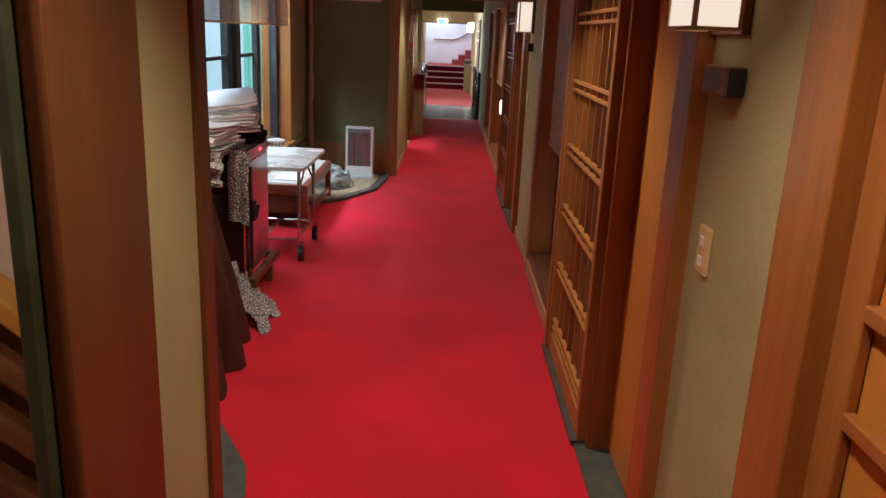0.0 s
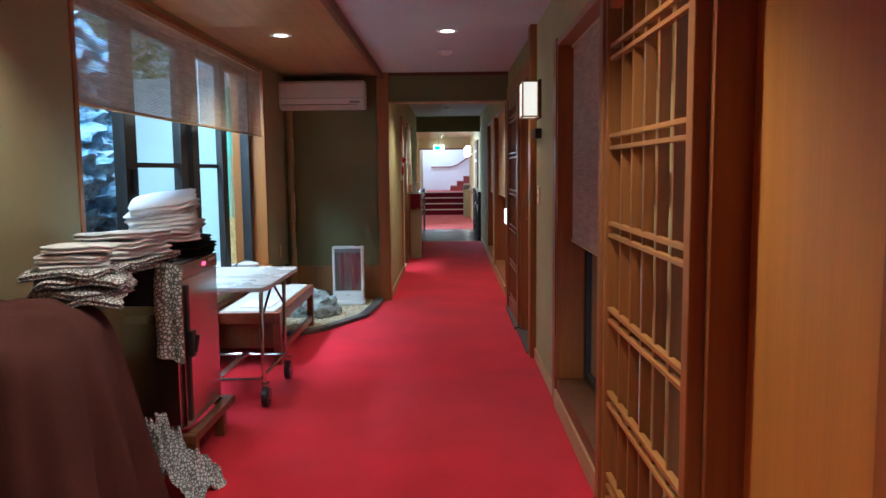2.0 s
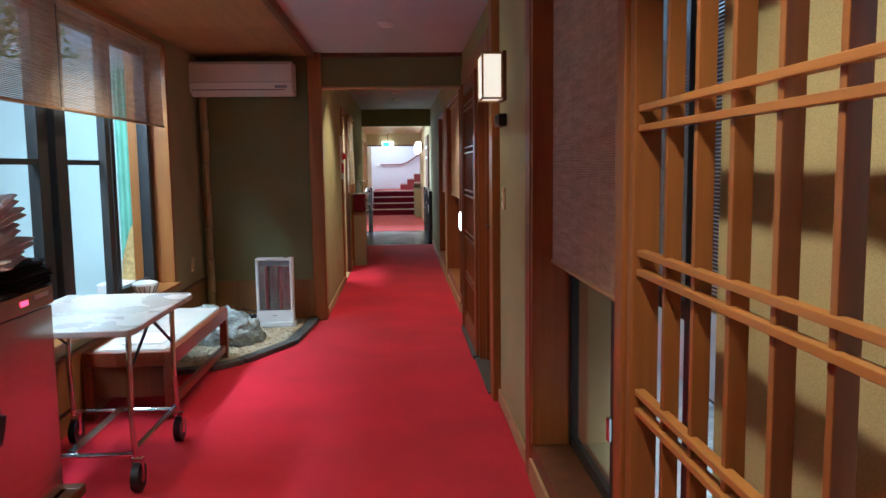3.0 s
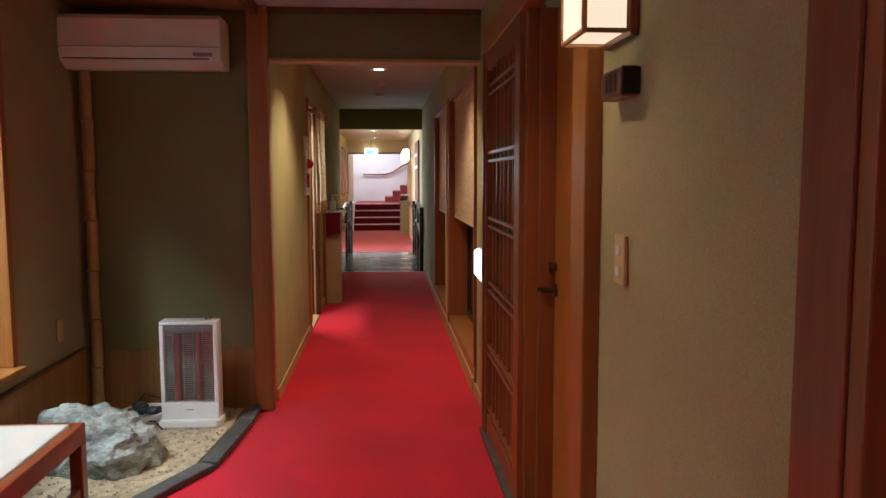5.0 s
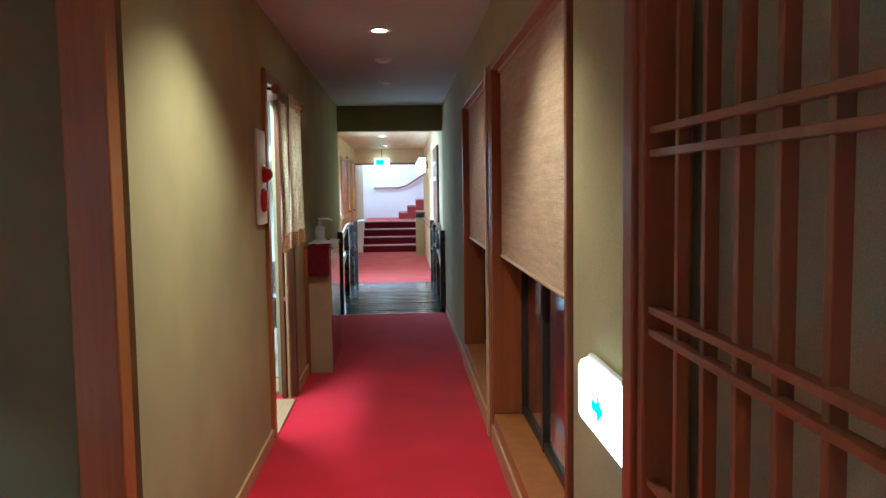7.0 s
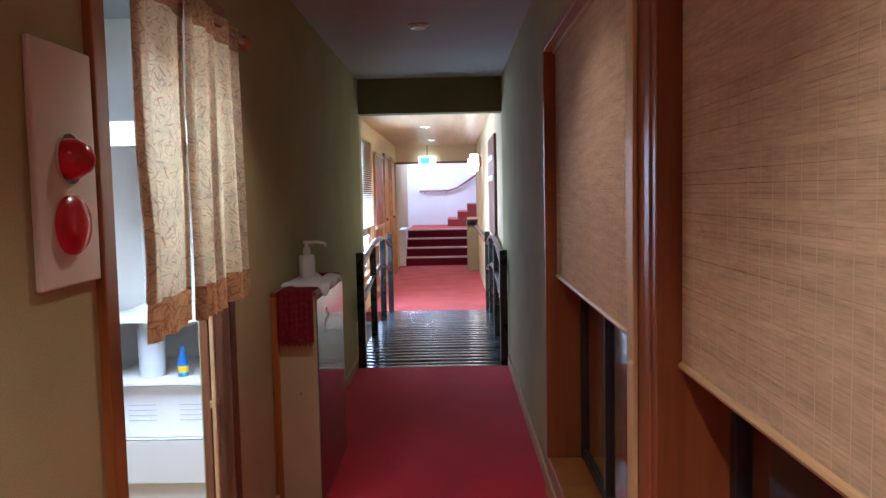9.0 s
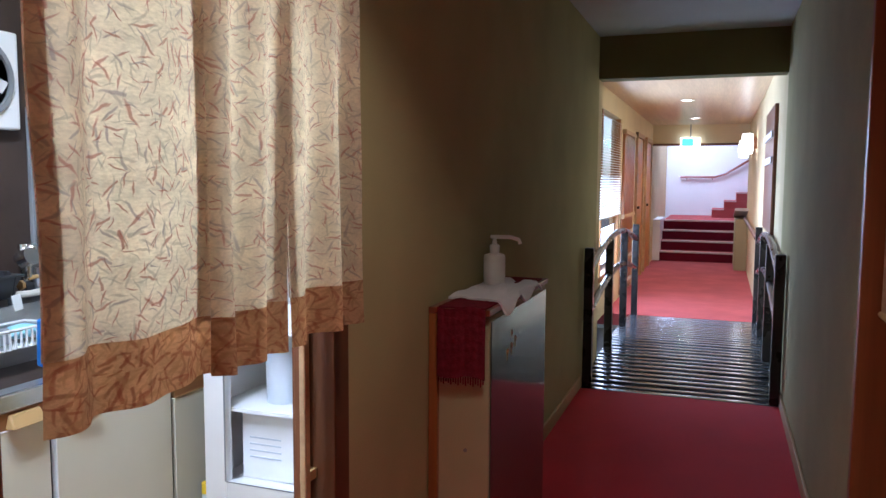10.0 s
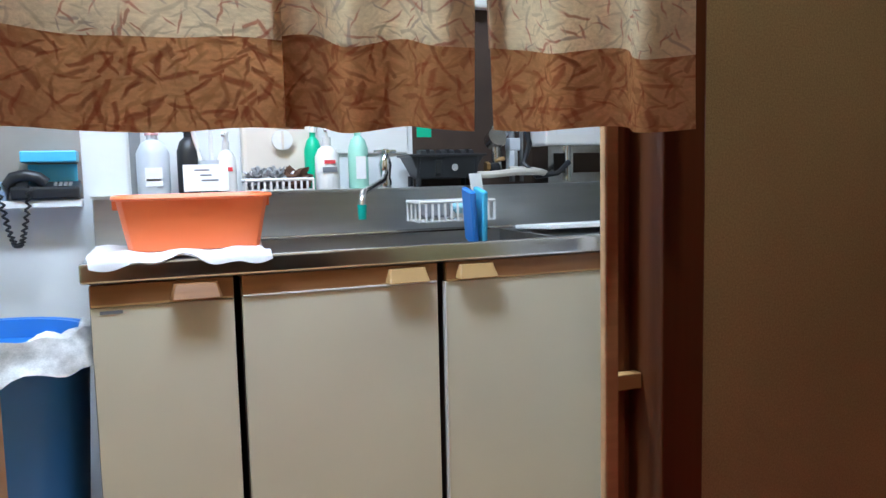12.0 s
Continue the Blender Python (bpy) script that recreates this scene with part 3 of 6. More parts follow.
for sx in (-0.60, 0.54):
    for yy in (15.93, 16.9, 17.85, 18.8):
        part("post", B().box(sx - 0.03, yy - 0.03, arch(yy) - 0.06, sx + 0.03, yy + 0.03, (0.92 + arch(yy) * 2 if yy in (15.93, 18.8) else 0.77 + 0.16 * math.sin(math.pi * (yy - 15.93) / 2.87))), M_BLACKLACQ, bridge, bevel=0.005)
    for h in (0.84, 0.55):
        part("rail", B().tube([(sx, 15.93 + k * 0.1435, h - 0.06 + 0.16 * math.sin(math.pi * k / 20)) for k in range(21)], 0.024), M_BLACKLACQ, bridge, smooth=True)
    part("side_beam", B().tube([(sx, 15.93 + k * 0.1435, -0.06 + 0.07 * math.sin(math.pi * k / 20)) for k in range(21)], 0.04), M_BLACKLACQ, bridge, smooth=True)

# stairs at the end of the hall
st = thing("staircase", "red carpeted stairs with dark risers and pale nosings", "stairs", (0, 24.5, 0))
for k in range(4):
    y0 = 24.5 + 0.28 * k
    top = 0.165 * (k + 1)
    part("riser", B().box(-0.78, y0, 0.165 * k, XR, y0 + 0.02, top - 0.022), M_STAIRDARK, st)
    part("nosing", B().box(-0.78, y0 - 0.022, top - 0.024, XR, y0 + 0.03, top + 0.004), M_NOSING, st, bevel=0.004)
    part("tread", B().box(-0.78, y0 + 0.02, top - 0.03, XR, y0 + (0.28 if k < 3 else 2.15), top), M_STAIRRED, st)
for k in range(7):
    x0 = 0.02 + 0.22 * k
    part("step", B().box(x0, 26.5, 0.66 + 0.16 * k, 3.1, 27.44, 0.66 + 0.16 * (k + 1)), M_STAIRRED, st, bevel=0.004)
    part("nosing", B().box(x0 - 0.012, 26.488, 0.66 + 0.16 * (k + 1) - 0.014, x0 + 0.22, 26.499, 0.66 + 0.16 * (k + 1) + 0.002), M_NOSING, st)
part("stringer", B().box(-0.90, 24.48, 0, -0.78, 25.6, 0.70), M_WHITE_WALL, st)
hr = thing("stair_handrail", "reddish wooden handrail on the white stairwell wall", "handrail", (0, 27.45, 1.4))
part("rail", B().tube([(-0.62, 27.44, 1.44), (0.05, 27.44, 1.44), (0.25, 27.44, 1.50), (2.2, 27.44, 2.75)], 0.022), M_REDWOOD, hr, smooth=True)
for x, z in ((-0.5, 1.44), (0.0, 1.44), (0.9, 1.92), (1.7, 2.43)):
    part("bracket", B().cyl((x, 27.44, z - 0.01), (x, 27.51, z - 0.05), 0.008), M_BRONZE, hr)
setting("wall_stair_dado", B().box(0.40, 23.4, 0, 0.575, 24.5, 0.78), M_PLASTER_C, "low wall end beside the stairs", "wall")
setting("trim_stair_dado", B().slab(pose(0.49, 23.95, 0.86, -7), 0.2, 1.2, 0.04), M_NOSING, "pale sloping cap of the low wall", "trim", bevel=0.004)

# far hall furnishing
def far_lamp(y):
    t = thing("wall_lamp", "lit white paper wall lamp on the cream wall", "wall lamp", (0.5, y, 1.78), "wall lamps of the far hall")
    part("shade", B().lathe((0.47, y, 1.70), ((0.055, 0), (0.075, 0.10), (0.06, 0.24), (0.05, 0.245)), 14), M_LAMPPAPER2, t, smooth=True)
    part("bracket", B().box(0.53, y - 0.03, 1.76, 0.58, y + 0.03, 1.90), M_DARKWOOD, t)


M_LAMPPAPER2 = mat("lit_white_shade", (0.9, 0.88, 0.8), 0.7, vary=0.03, emit=(1.0, 0.93, 0.8), power=6)
for y in (21.2, 22.9):
    far_lamp(y)
ex = thing("exit_sign", "lit green and white exit sign hanging from the header", "exit sign", (-0.3, 23.9, 1.95))
part("case", B().box(-0.46, 23.90, 1.90, -0.16, 23.98, 2.05), M_SIGNWHITE, ex, bevel=0.004)
part("green_panel", B().box(-0.44, 23.893, 1.915, -0.26, 23.899, 2.035), M_GREENSIGN, ex)
part("hanger", B().cyl((-0.31, 23.94, 2.05), (-0.31, 23.94, 2.26), 0.01), M_GREY, ex)

# hall window by the bridge, with a pale blind
w3 = thing("window_3", "bright hall window with a white blind", "window", (-0.96, 18.5, 0.35), kind="structure")
for a, b in ((17.2, 17.26), (18.5, 18.56), (19.84, 19.9)):
    part("window_frame", B().box(-0.98, a, 0.35, -0.91, b, 2.05), M_RAIL, w3, bevel=0.003)
part("window_frame", B().box(-0.98, 17.2, 0.35, -0.91, 19.9, 0.41), M_RAIL, w3)
for a, b in ((17.26, 18.5), (18.56, 19.84)):
    part("pane", B().box(-0.955, a, 0.41, -0.95, b, 2.05), M_GLASS, w3).visible_shadow = False
wb = thing("slatted_blind", "white slatted blind half lowered over the hall window", "blind", (-0.89, 18.5, 1.0))
sl = B()
z = 1.02
while z < 2.0:
    sl.slab(pose(-0.885, 18.52, z, 0, 25, 0), 0.025, 2.5, 0.002)
    z += 0.026
part("slats", sl, M_WHITE, wb)
part("bottom_bar", B().box(-0.90, 17.27, 0.985, -0.87, 19.77, 1.0), M_WHITE, wb)
sc = thing("slatted_screen", "brown slatted wooden screen with pale rails", "screen", (-0.88, 20.45, 0))
for k in range(9):
    part("slat", B().box(-0.895, 19.98 + 0.12 * k, 0.95, -0.865, 20.03 + 0.12 * k, 1.90), M_POST, sc)
for z in (0.10, 0.40, 0.70, 0.92, 1.90):
    part("rail", B().box(-0.898, 19.94, z, -0.85, 21.06, z + 0.045), M_PALEWOOD, sc, bevel=0.003)
part("lower_panel", B().box(-0.899, 19.96, 0.03, -0.880, 21.04, 0.93), M_POST, sc, bevel=0.003)
for k, (a, b) in enumerate(((21.4, 22.3), (22.7, 23.6))):
    d = thing("hall_door", "brown wooden door in a pale frame", "door", (-0.9, (a + b) / 2, 0), "doors of the far hall")
    part("leaf", B().box(-0.905, a + 0.05, 0.01, -0.885, b - 0.05, 1.93), M_PANEL, d, bevel=0.003)
    for y0, y1, z0, z1 in ((a, a + 0.05, 0, 2.0), (b - 0.05, b, 0, 2.0), (a, b, 1.94, 2.0)):
        part("door_frame", B().box(-0.905, y0, z0, -0.865, y1, z1), M_PALEWOOD, d, bevel=0.003)
    part("handle", B().cyl((-0.885, a + 0.12, 1.0), (-0.84, a + 0.12, 1.0), 0.018), M_BRONZE, d)
hd = thing("wall_shelf_rail", "dark handrail along the cream hall wall", "handrail", (0.55, 20, 0.8))
part("rail", B().tube([(0.53, 19.1, 0.80), (0.53, 23.3, 0.80)], 0.022), M_DARKWOOD, hd, smooth=True)
for y in (19.3, 21.2, 23.1):
    part("bracket", B().cyl((0.53, y, 0.79), (0.585, y, 0.75), 0.008), M_BRONZE, hd)
# Shelf-like wall piece of unclear use, drawn as a panel with pale bars.
fr = thing("barred_wall_panel", "dark framed shelf-like panel with pale bars", "frame", (0.57, 17.9, 1.5))
part("frame", B().box(0.55, 17.3, 0.95, 0.578, 18.5, 1.95), M_DARKWOOD, fr, bevel=0.004)
for z in (1.50, 1.70):
    part("sheet", B().box(0.535, 17.34, z, 0.549, 18.46, z + 0.05), M_PAPER, fr)


# ---- guest room entrances ----
def room_door(y0, w0, number, near, far, bars):
    d = thing("door_" + ("1" if number else "2"), "varnished cedar entrance with a recessed flat door", "door", (0.535, y0, 0), kind="structure")
    part("post", B().box(0.535, y0, 0.0, 0.66, y0 + 0.14, 2.32), M_POST, d, "cedar post", bevel=0.005)
    part("door_head", B().box(0.530, y0 + 0.14, 1.985, 0.60, far, 2.105), M_POST, d, bevel=0.005)
    leaf = part("door_leaf", B().box(0.662, y0 + 0.14, 0.012, 0.69, y0 + 0.90, 1.985), M_PANEL if number else M_PANEL_B, d, "flat cedar door", bevel=0.003)
    h = y0 + 0.875
    if not number:
      part("handle", B().cyl((0.662, h, 0.93), (0.612, h, 0.93), 0.011).tube([(0.615, h, 0.93), (0.608, h + 0.06, 0.932), (0.610, h + 0.12, 0.925)], 0.011).cyl((0.6625, h, 0.93), (0.652, h, 0.93), 0.027), M_BRONZE, leaf, "bronze lever handle", smooth=True)
      part("lock", B().cyl((0.6625, h, 1.02), (0.635, h, 1.02), 0.018), M_BRONZE, leaf, smooth=True)
    for u, v, x0, x1 in ((y0 + 0.902, near - 0.001, 0.572, 0.69),) if number else ((y0 + 0.902, near - 0.051, 0.60, 0.69), (near - 0.05, near - 0.001, 0.555, 0.66)):
        part("jamb", B().box(x0, u, 0, x1, v, 1.985), M_REDPOST, d, bevel=0.004)
    part("threshold", B().box(0.525, y0 + 0.14, 0.0, 0.662, near, 0.010), M_SLATE, d, "dark slate threshold")
    part("sill_strip", B().box(0.512, near, 0.0, 0.60, far, 0.022), M_SLATE, d, "dark slate strip under the screen")
    # lattice screen
    s = thing("lattice_screen", "cedar lattice screen with paired crossbars" if number else "dark cedar lattice screen with paired crossbars", "screen", (0.54, near, 0.02), "lattice screens")
    a, b = near, far - 0.01
    m = M_RAIL if number else M_REDPOST
    e = 0.05 if number else 0.12
    v = M_LATTICE if number else M_REDPOST
    part("stile", B().box(0.535, a, 0.024, 0.575, a + e, 1.985), v, s, bevel=0.004)
    part("stile", B().box(0.520, b - 0.062, 0.024, 0.60, b, 1.985), v, s, bevel=0.005)
    part("stile", B().box(0.530, b - 0.10, 0.024, 0.592, b - 0.066, 1.985), v, s, "narrow inner stile", bevel=0.004)
    part("bottom_rail", B().box(0.537, a + e, 0.024, 0.573, b - 0.10, 0.13), m, s, bevel=0.003)
    part("top_rail", B().box(0.537, a + e, 1.89, 0.573, b - 0.10, 1.985), m, s, bevel=0.003)
    for k in range(bars):
        y = a + e + (b - a - e - 0.10) * (k + 1) / (bars + 1)
        part("upright", B().box(0.549, y - 0.0085, 0.13, 0.582 if number else 0.572, y + 0.0085, 1.89), v, s, bevel=0.0015)
    for k in range(6):
        z = 0.19 + 0.31 * k if number else 0.14 + 0.33 * k
        for dz in (-0.021, 0.021):
            part("crossbar", B().box(0.540, a + e, z + dz - 0.007, 0.562, b - 0.10, z + dz + 0.007), m, s, bevel=0.0015)
    y0 = w0
    # paper wall lamp beside the entrance
    lp = thing("paper_wall_lamp", "lit square washi paper lamp with a wooden frame", "wall lamp", (0.515, y0 - 0.06, 1.70), "paper wall lamps")
    u, v = y0 - 0.215, y0 - 0.003
    part("shade", B().box(0.457, u + 0.004, 1.685, 0.560, v - 0.004, 1.905), M_LAMPPAPER, lp)
    for x in (0.453, 0.552):
        for y in (u, v - 0.012):
            part("upright", B().box(x, y, 1.68, x + 0.010, y + 0.012, 1.91), M_PALEWOOD, lp)
    for z in (1.677, 1.902):
        for y in (u, v - 0.012):
            part("rail", B().box(0.463, y, z, 0.552, y + 0.012, z + 0.009), M_PALEWOOD, lp)
        part("rail", B().box(0.453, u + 0.012, z, 0.463, v - 0.012, z + 0.009), M_PALEWOOD, lp)
    part("back_plate", B().box(0.5605, u - 0.004, 1.67, 0.579, v - 0.004, 1.92), M_DARKWOOD, lp, bevel=0.003)
    # room number block
    sg = thing("number_sign", "brown wooden room number block on the wall", "sign", (0.55, y0 - 0.15, 1.57), "room number signs")
    part("block", B().box(0.535, y0 - 0.235, 1.537, 0.579, y0 - 0.075, 1.603), M_SIGNWOOD, sg, bevel=0.006)
    part("side_plate", B().box(0.538, y0 - 0.239, 1.541, 0.577, y0 - 0.2355, 1.599), M_BLACK, sg, "black edge of the block")
    if not number:
        for k in range(3):
            part("digit_bar", B().box(0.5335, y0 - 0.20 + 0.035 * k, 1.552, 0.5345, y0 - 0.18 + 0.035 * k, 1.59), M_BLACK, sg)
    else:
        words("203", 0.055, Matrix.Translation((0.5335, y0 - 0.155, 1.57)) @ Euler((radians(90), 0, radians(-90))).to_matrix().to_4x4(), M_INK, sg)
    # light switch
    sw = thing("light_switch", "yellowed ivory switch plate with two rockers", "light switch", (0.575, y0 - 0.13, 1.15), "light switches")
    part("plate", B().box(0.568, y0 - 0.175, 1.105, 0.579, y0 - 0.10, 1.222), M_SWITCH, sw, bevel=0.003)
    for z in (1.13, 1.18):
        part("rocker", B().box(0.564, y0 - 0.150, z - 0.006, 0.5675, y0 - 0.125, z + 0.018), M_WHITE, sw, bevel=0.001)


room_door(2.36, 2.36, True, 3.30, 4.355, 5)
room_door(6.85, 6.79, False, 7.83, 8.875, 6)

# panelled door beside the entry
pd = thing("door_3", "panelled cedar door beside the entry", "door", (0.62, 1.1, 0), kind="structure")
part("door_leaf", B().box(0.635, 0.62, 0.01, 0.665, 1.65, 2.0), M_PANEL, pd)
for y in (0.62, 1.57):
    part("stile", B().box(0.612, y, 0.01, 0.634, y + 0.08, 2.0), M_POST, pd, bevel=0.004)
for z in (0.47, 0.66, 0.85, 1.04, 1.23, 1.42, 1.61, 1.80):
    part("crossbar", B().box(0.608, 0.70, z, 0.634, 1.57, z + 0.03), M_POST, pd, bevel=0.004)
part("door_frame", B().box(0.56, 0.55, 0, 0.70, 0.62, 2.04), M_POST, pd, bevel=0.004)
part("door_head", B().box(0.56, 0.62, 2.0, 0.70, 1.65, 2.04), M_POST, pd, bevel=0.004)


# ---- windows of the guest room side ----
M_THREAD = mat("pale_weaving_thread", (0.58, 0.44, 0.30), 0.9, vary=0.1)


def blind(x, y0, y1, z0, z1, material, label, pitch=0.0078, fill=0.0066, group="woven blinds", threads=0.16):
    t = thing("woven_blind", label, "blind", (x, (y0 + y1) / 2, z0), group)
    n = int((z1 - z0) / pitch)
    vs, fs = [], []
    for k in range(n):
        z = z0 + 0.012 + k * pitch
        jig = random.uniform(-0.0006, 0.0006)
        i = len(vs)
        for xx, zz in ((x - 0.001, z), (x + 0.001, z), (x + 0.001, z + fill), (x - 0.001, z + fill)):
            vs += [(xx, y0, zz + jig), (xx, y1, zz - jig)]
        fs += [(i, i + 1, i + 7, i + 6), (i + 2, i + 4, i + 5, i + 3), (i, i + 2, i + 3, i + 1), (i + 6, i + 7, i + 5, i + 4)]
    me = bpy.data.meshes.new("slats")
    me.from_pydata([Vector(v) - ORIGIN[t] for v in vs], [], fs)
    me.materials.append(material)
    ob = new("slats", me)
    ob.parent = t
    tagged(ob, kind="stuff")
    cords = B()
    for k in range(int((y1 - y0 - 0.04) / threads)):
        y = y0 + 0.03 + k * threads
        cords.box(x - 0.0017, y, z0, x - 0.0012, y + 0.0014, z1)
    part("threads", cords, M_THREAD, t)
    part("bottom_bar", B().cyl((x, y0, z0 + 0.006), (x, y1, z0 + 0.006), 0.009, n=8), M_PALEWOOD, t)
    part("head_rail", B().box(x - 0.012, y0, z1 - 0.01, x + 0.012, y1, z1 + 0.025), M_PALEWOOD, t)
    return t


def low_window(n, y0, y1):
    w = thing("window_%d" % n, "low corridor window with a cedar surround", "window", (0.6, y0, 0), kind="structure")
    part("window_sill", B().box(0.567, y0, 0.0, 0.80, y1, 0.165), M_DARKWOOD if n == 4 else M_POST, w, bevel=0.004)
    part("sill_edge", B().box(0.553, y0, 0.0, 0.5665, y1, 0.10), M_PALEWOOD, w, bevel=0.003)
    for a in (y0, y1 - 0.035):
        part("jamb", B().box(0.562, a, 0.166, 0.612 if n == 4 and a == y0 else 0.80, a + 0.035, 2.03), M_REDPOST if n > 4 else M_POST, w, bevel=0.004)
    part("lintel", B().box(0.562, y0 + 0.035, 1.995, 0.80, y1 - 0.035, 2.035), M_POST, w, bevel=0.004)
    bays = 2 if n == 4 else 3
    ys = [y0 + 0.04 + (y1 - y0 - 0.08) * k / bays for k in range(bays + 1)]
    for a in ys:
        part("window_frame", B().box(0.715, a - 0.022, 0.167, 0.755, a + 0.022, 1.99), M_FRAME, w, bevel=0.003)
    for z in (0.167, 0.95, 1.95):
        part("window_frame", B().box(0.72, y0 + 0.04, z, 0.75, y1 - 0.04, z + 0.045), M_FRAME, w, bevel=0.002)
    for a, b in zip(ys, ys[1:]):
        part("pane", B().box(0.733, a + 0.02, 0.21, 0.737, b - 0.02, 1.96), M_GLASS2, w).visible_shadow = False
    part("latch", B().box(0.70, ys[1] - 0.015, 0.42, 0.714, ys[1] + 0.015, 0.50), M_CHROME, w, bevel=0.003)
    return w


low_window(4, 4.36, 5.735)
low_window(5, 9.57, 11.44)
low_window(6, 11.60, 13.32)
setting("trim_window_post", B().box(0.558, 11.4405, 0, 0.80, 11.5995, 2.03), M_REDPOST, "red-brown post between the windows", "trim", bevel=0.004)
setting("trim_window_strip", B().box(0.546, 11.535, 0, 0.5575, 11.598, 2.03), M_STRIP, "pale strip on the post between the windows", "trim", bevel=0.003)
blind(0.645, 4.46, 5.69, 0.94, 1.99, M_BLIND, "brown woven blind lowered over the low window")
blind(0.612, 9.62, 11.39, 1.02, 1.99, M_BLIND_B, "tan woven blind lowered over the corridor window", fill=0.0074, threads=0.045)
blind(0.612, 11.66, 13.26, 1.0, 1.99, M_BLIND_B, "tan woven blind lowered beside the other one", fill=0.0074, threads=0.045)
blind(1.02, 4.05, 6.0, 0.86, 2.15, M_BLIND_C, "dark reed blind hung outside the low window", 0.0125, 0.0085, "outdoor blinds")
setting("trim_eaves_beam", B().box(0.93, 3.9, 2.17, 1.10, 6.2, 2.30), M_DARKWOOD, "dark beam under the eaves", "beam", bevel=0.005)
# yard behind those windows: dark wall and roof added to darken the panes
setting("wall_yard", B().box(1.75, 9.0, -0.1, 1.82, 16.4, 2.6).box(0.95, 8.95, -0.1, 1.75, 9.05, 2.6), M_KDARK, "added dark backing wall behind the corridor windows", "wall")
# Pale end wall and ground are added to brighten the low window's pane.
setting("wall_yard_end", B().box(0.93, 8.90, -0.1, 1.89, 8.945, 2.2), M_WHITE_WALL, "added pale backing wall behind the low window", "wall")
setting("pavement_yard", B().box(0.96, 3.0, -0.139, 1.895, 8.895, -0.115), M_ROCK, "added pale ground brightening the low window", "pavement")
setting("wall_yard_pale", B().box(1.9, 3.0, -0.1, 1.96, 8.9, 2.2), M_WHITE_WALL, "pale yard wall outside the low window", "wall")
setting("ceiling_yard", B().box(0.94, 9.05, 2.6, 1.82, 16.4, 2.66), M_KDARK, "added dark roof over the backing wall", "ceiling")
fl = thing("exit_floor_light", "glowing white emergency light with a green mark", "emergency light", (0.55, 9.1, 0.85))
part("body", B().box(0.532, 8.885, 0.785, 0.5785, 9.31, 0.945), M_SIGNWHITE, fl, bevel=0.02)
part("rim", B().box(0.560, 8.878, 0.778, 0.579, 9.317, 0.952), M_WHITE, fl, "white plastic rim", bevel=0.008)
arrow = B().prism([(0.05, -0.012), (0.0, -0.012), (0.0, -0.032), (-0.05, 0.0), (0.0, 0.032), (0.0, 0.012), (0.05, 0.012)], 0, 0.002)
arrow.bm.transform(Matrix.Translation((0.5296, 9.10, 0.865)) @ Matrix(((0, 0, 1, 0), (1, 0, 0, 0), (0, 1, 0, 0), (0, 0, 0, 1))))
part("mark", arrow, M_GREENSIGN, fl, "green arrow mark")
setting("trim_window_end", B().box(0.557, 5.7355, 0, 0.579, 5.85, 2.04), M_REDPOST, "red-brown post at the window's end", "trim", bevel=0.004)


# ---- fittings of the first corridor ----
def downlight(x, y, z):
    t = thing("downlight", "lit round recessed downlight", "ceiling light", (x, y, z), "downlights")
    part("ring", B().lathe((x, y, z - 0.010), ((0.062, 0.010), (0.078, 0.010), (0.078, 0.002), (0.070, 0), (0.062, 0.004)), 24), M_WHITE, t, smooth=True)
    part("diffuser", B().lathe((x, y, z - 0.007), ((0.061, 0.006), (0.061, 0.002), (0.03, 0)), 24), M_DISC, t, smooth=True)


downlight(-0.03, 7.05, H1)
downlight(-1.2, 7.0, 2.295)
downlight(-1.2, 4.0, 2.295)
downlight(-0.03, 12.22, H2)
# Entry-side downlight is an unseen addition; far-hall fittings look dark but are lit here.
for x, y, z in ((-0.03, 10.0, H2), (-0.03, 3.6, H1), (-0.03, 1.4, H1), (-1.1, 1.1, 2.4), (-0.2, 20.0, H3), (-0.2, 22.6, H3)):
    downlight(x, y, z)
for x, y, z in ((-0.05, 8.0, H1), (-0.03, 13.27, H2), (-0.03, 14.4, H2)):
    t = thing("smoke_detector", "round white smoke detector on the ceiling", "smoke detector", (x, y, z), "smoke detectors")
    part("base", B().lathe((x, y, z - 0.012), ((0.062, 0.012), (0.062, 0.0)), 20), M_WHITE, t)
    part("cap", B().lathe((x, y, z - 0.032), ((0.03, 0), (0.045, 0.006), (0.05, 0.02)), 20), M_WHITE, t, smooth=True)
cs = thing("ceiling_air_conditioner", "white ceiling cassette air conditioner with a dark slot", "air conditioner", (0, 5.3, 2.3))
part("panel", B().box(-0.53, 4.70, 2.285, 0.46, 5.90, H1), M_WHITE, cs, bevel=0.012)
part("slot", B().box(-0.42, 5.72, 2.280, 0.36, 5.80, 2.284), M_BLACK, cs)
part("grille", B().box(-0.40, 4.92, 2.279, 0.34, 5.60, 2.284), M_ACWHITE, cs, bevel=0.003)

ac = thing("wall_air_conditioner", "ivory wall air conditioner on the alcove's back wall", "air conditioner", (-1.29, 9.3, 2.05))
prof = B()
pr = [(9.40, 1.955), (9.24, 1.945), (9.165, 1.985), (9.15, 2.05), (9.155, 2.20), (9.18, 2.225), (9.40, 2.225)]
lo = [prof.bm.verts.new((-1.705, y, z)) for y, z in pr]
hi = [prof.bm.verts.new((-0.855, y, z)) for y, z in pr]
for k in range(len(pr)):
    prof.bm.faces.new((lo[k], lo[(k + 1) % len(pr)], hi[(k + 1) % len(pr)], hi[k]))
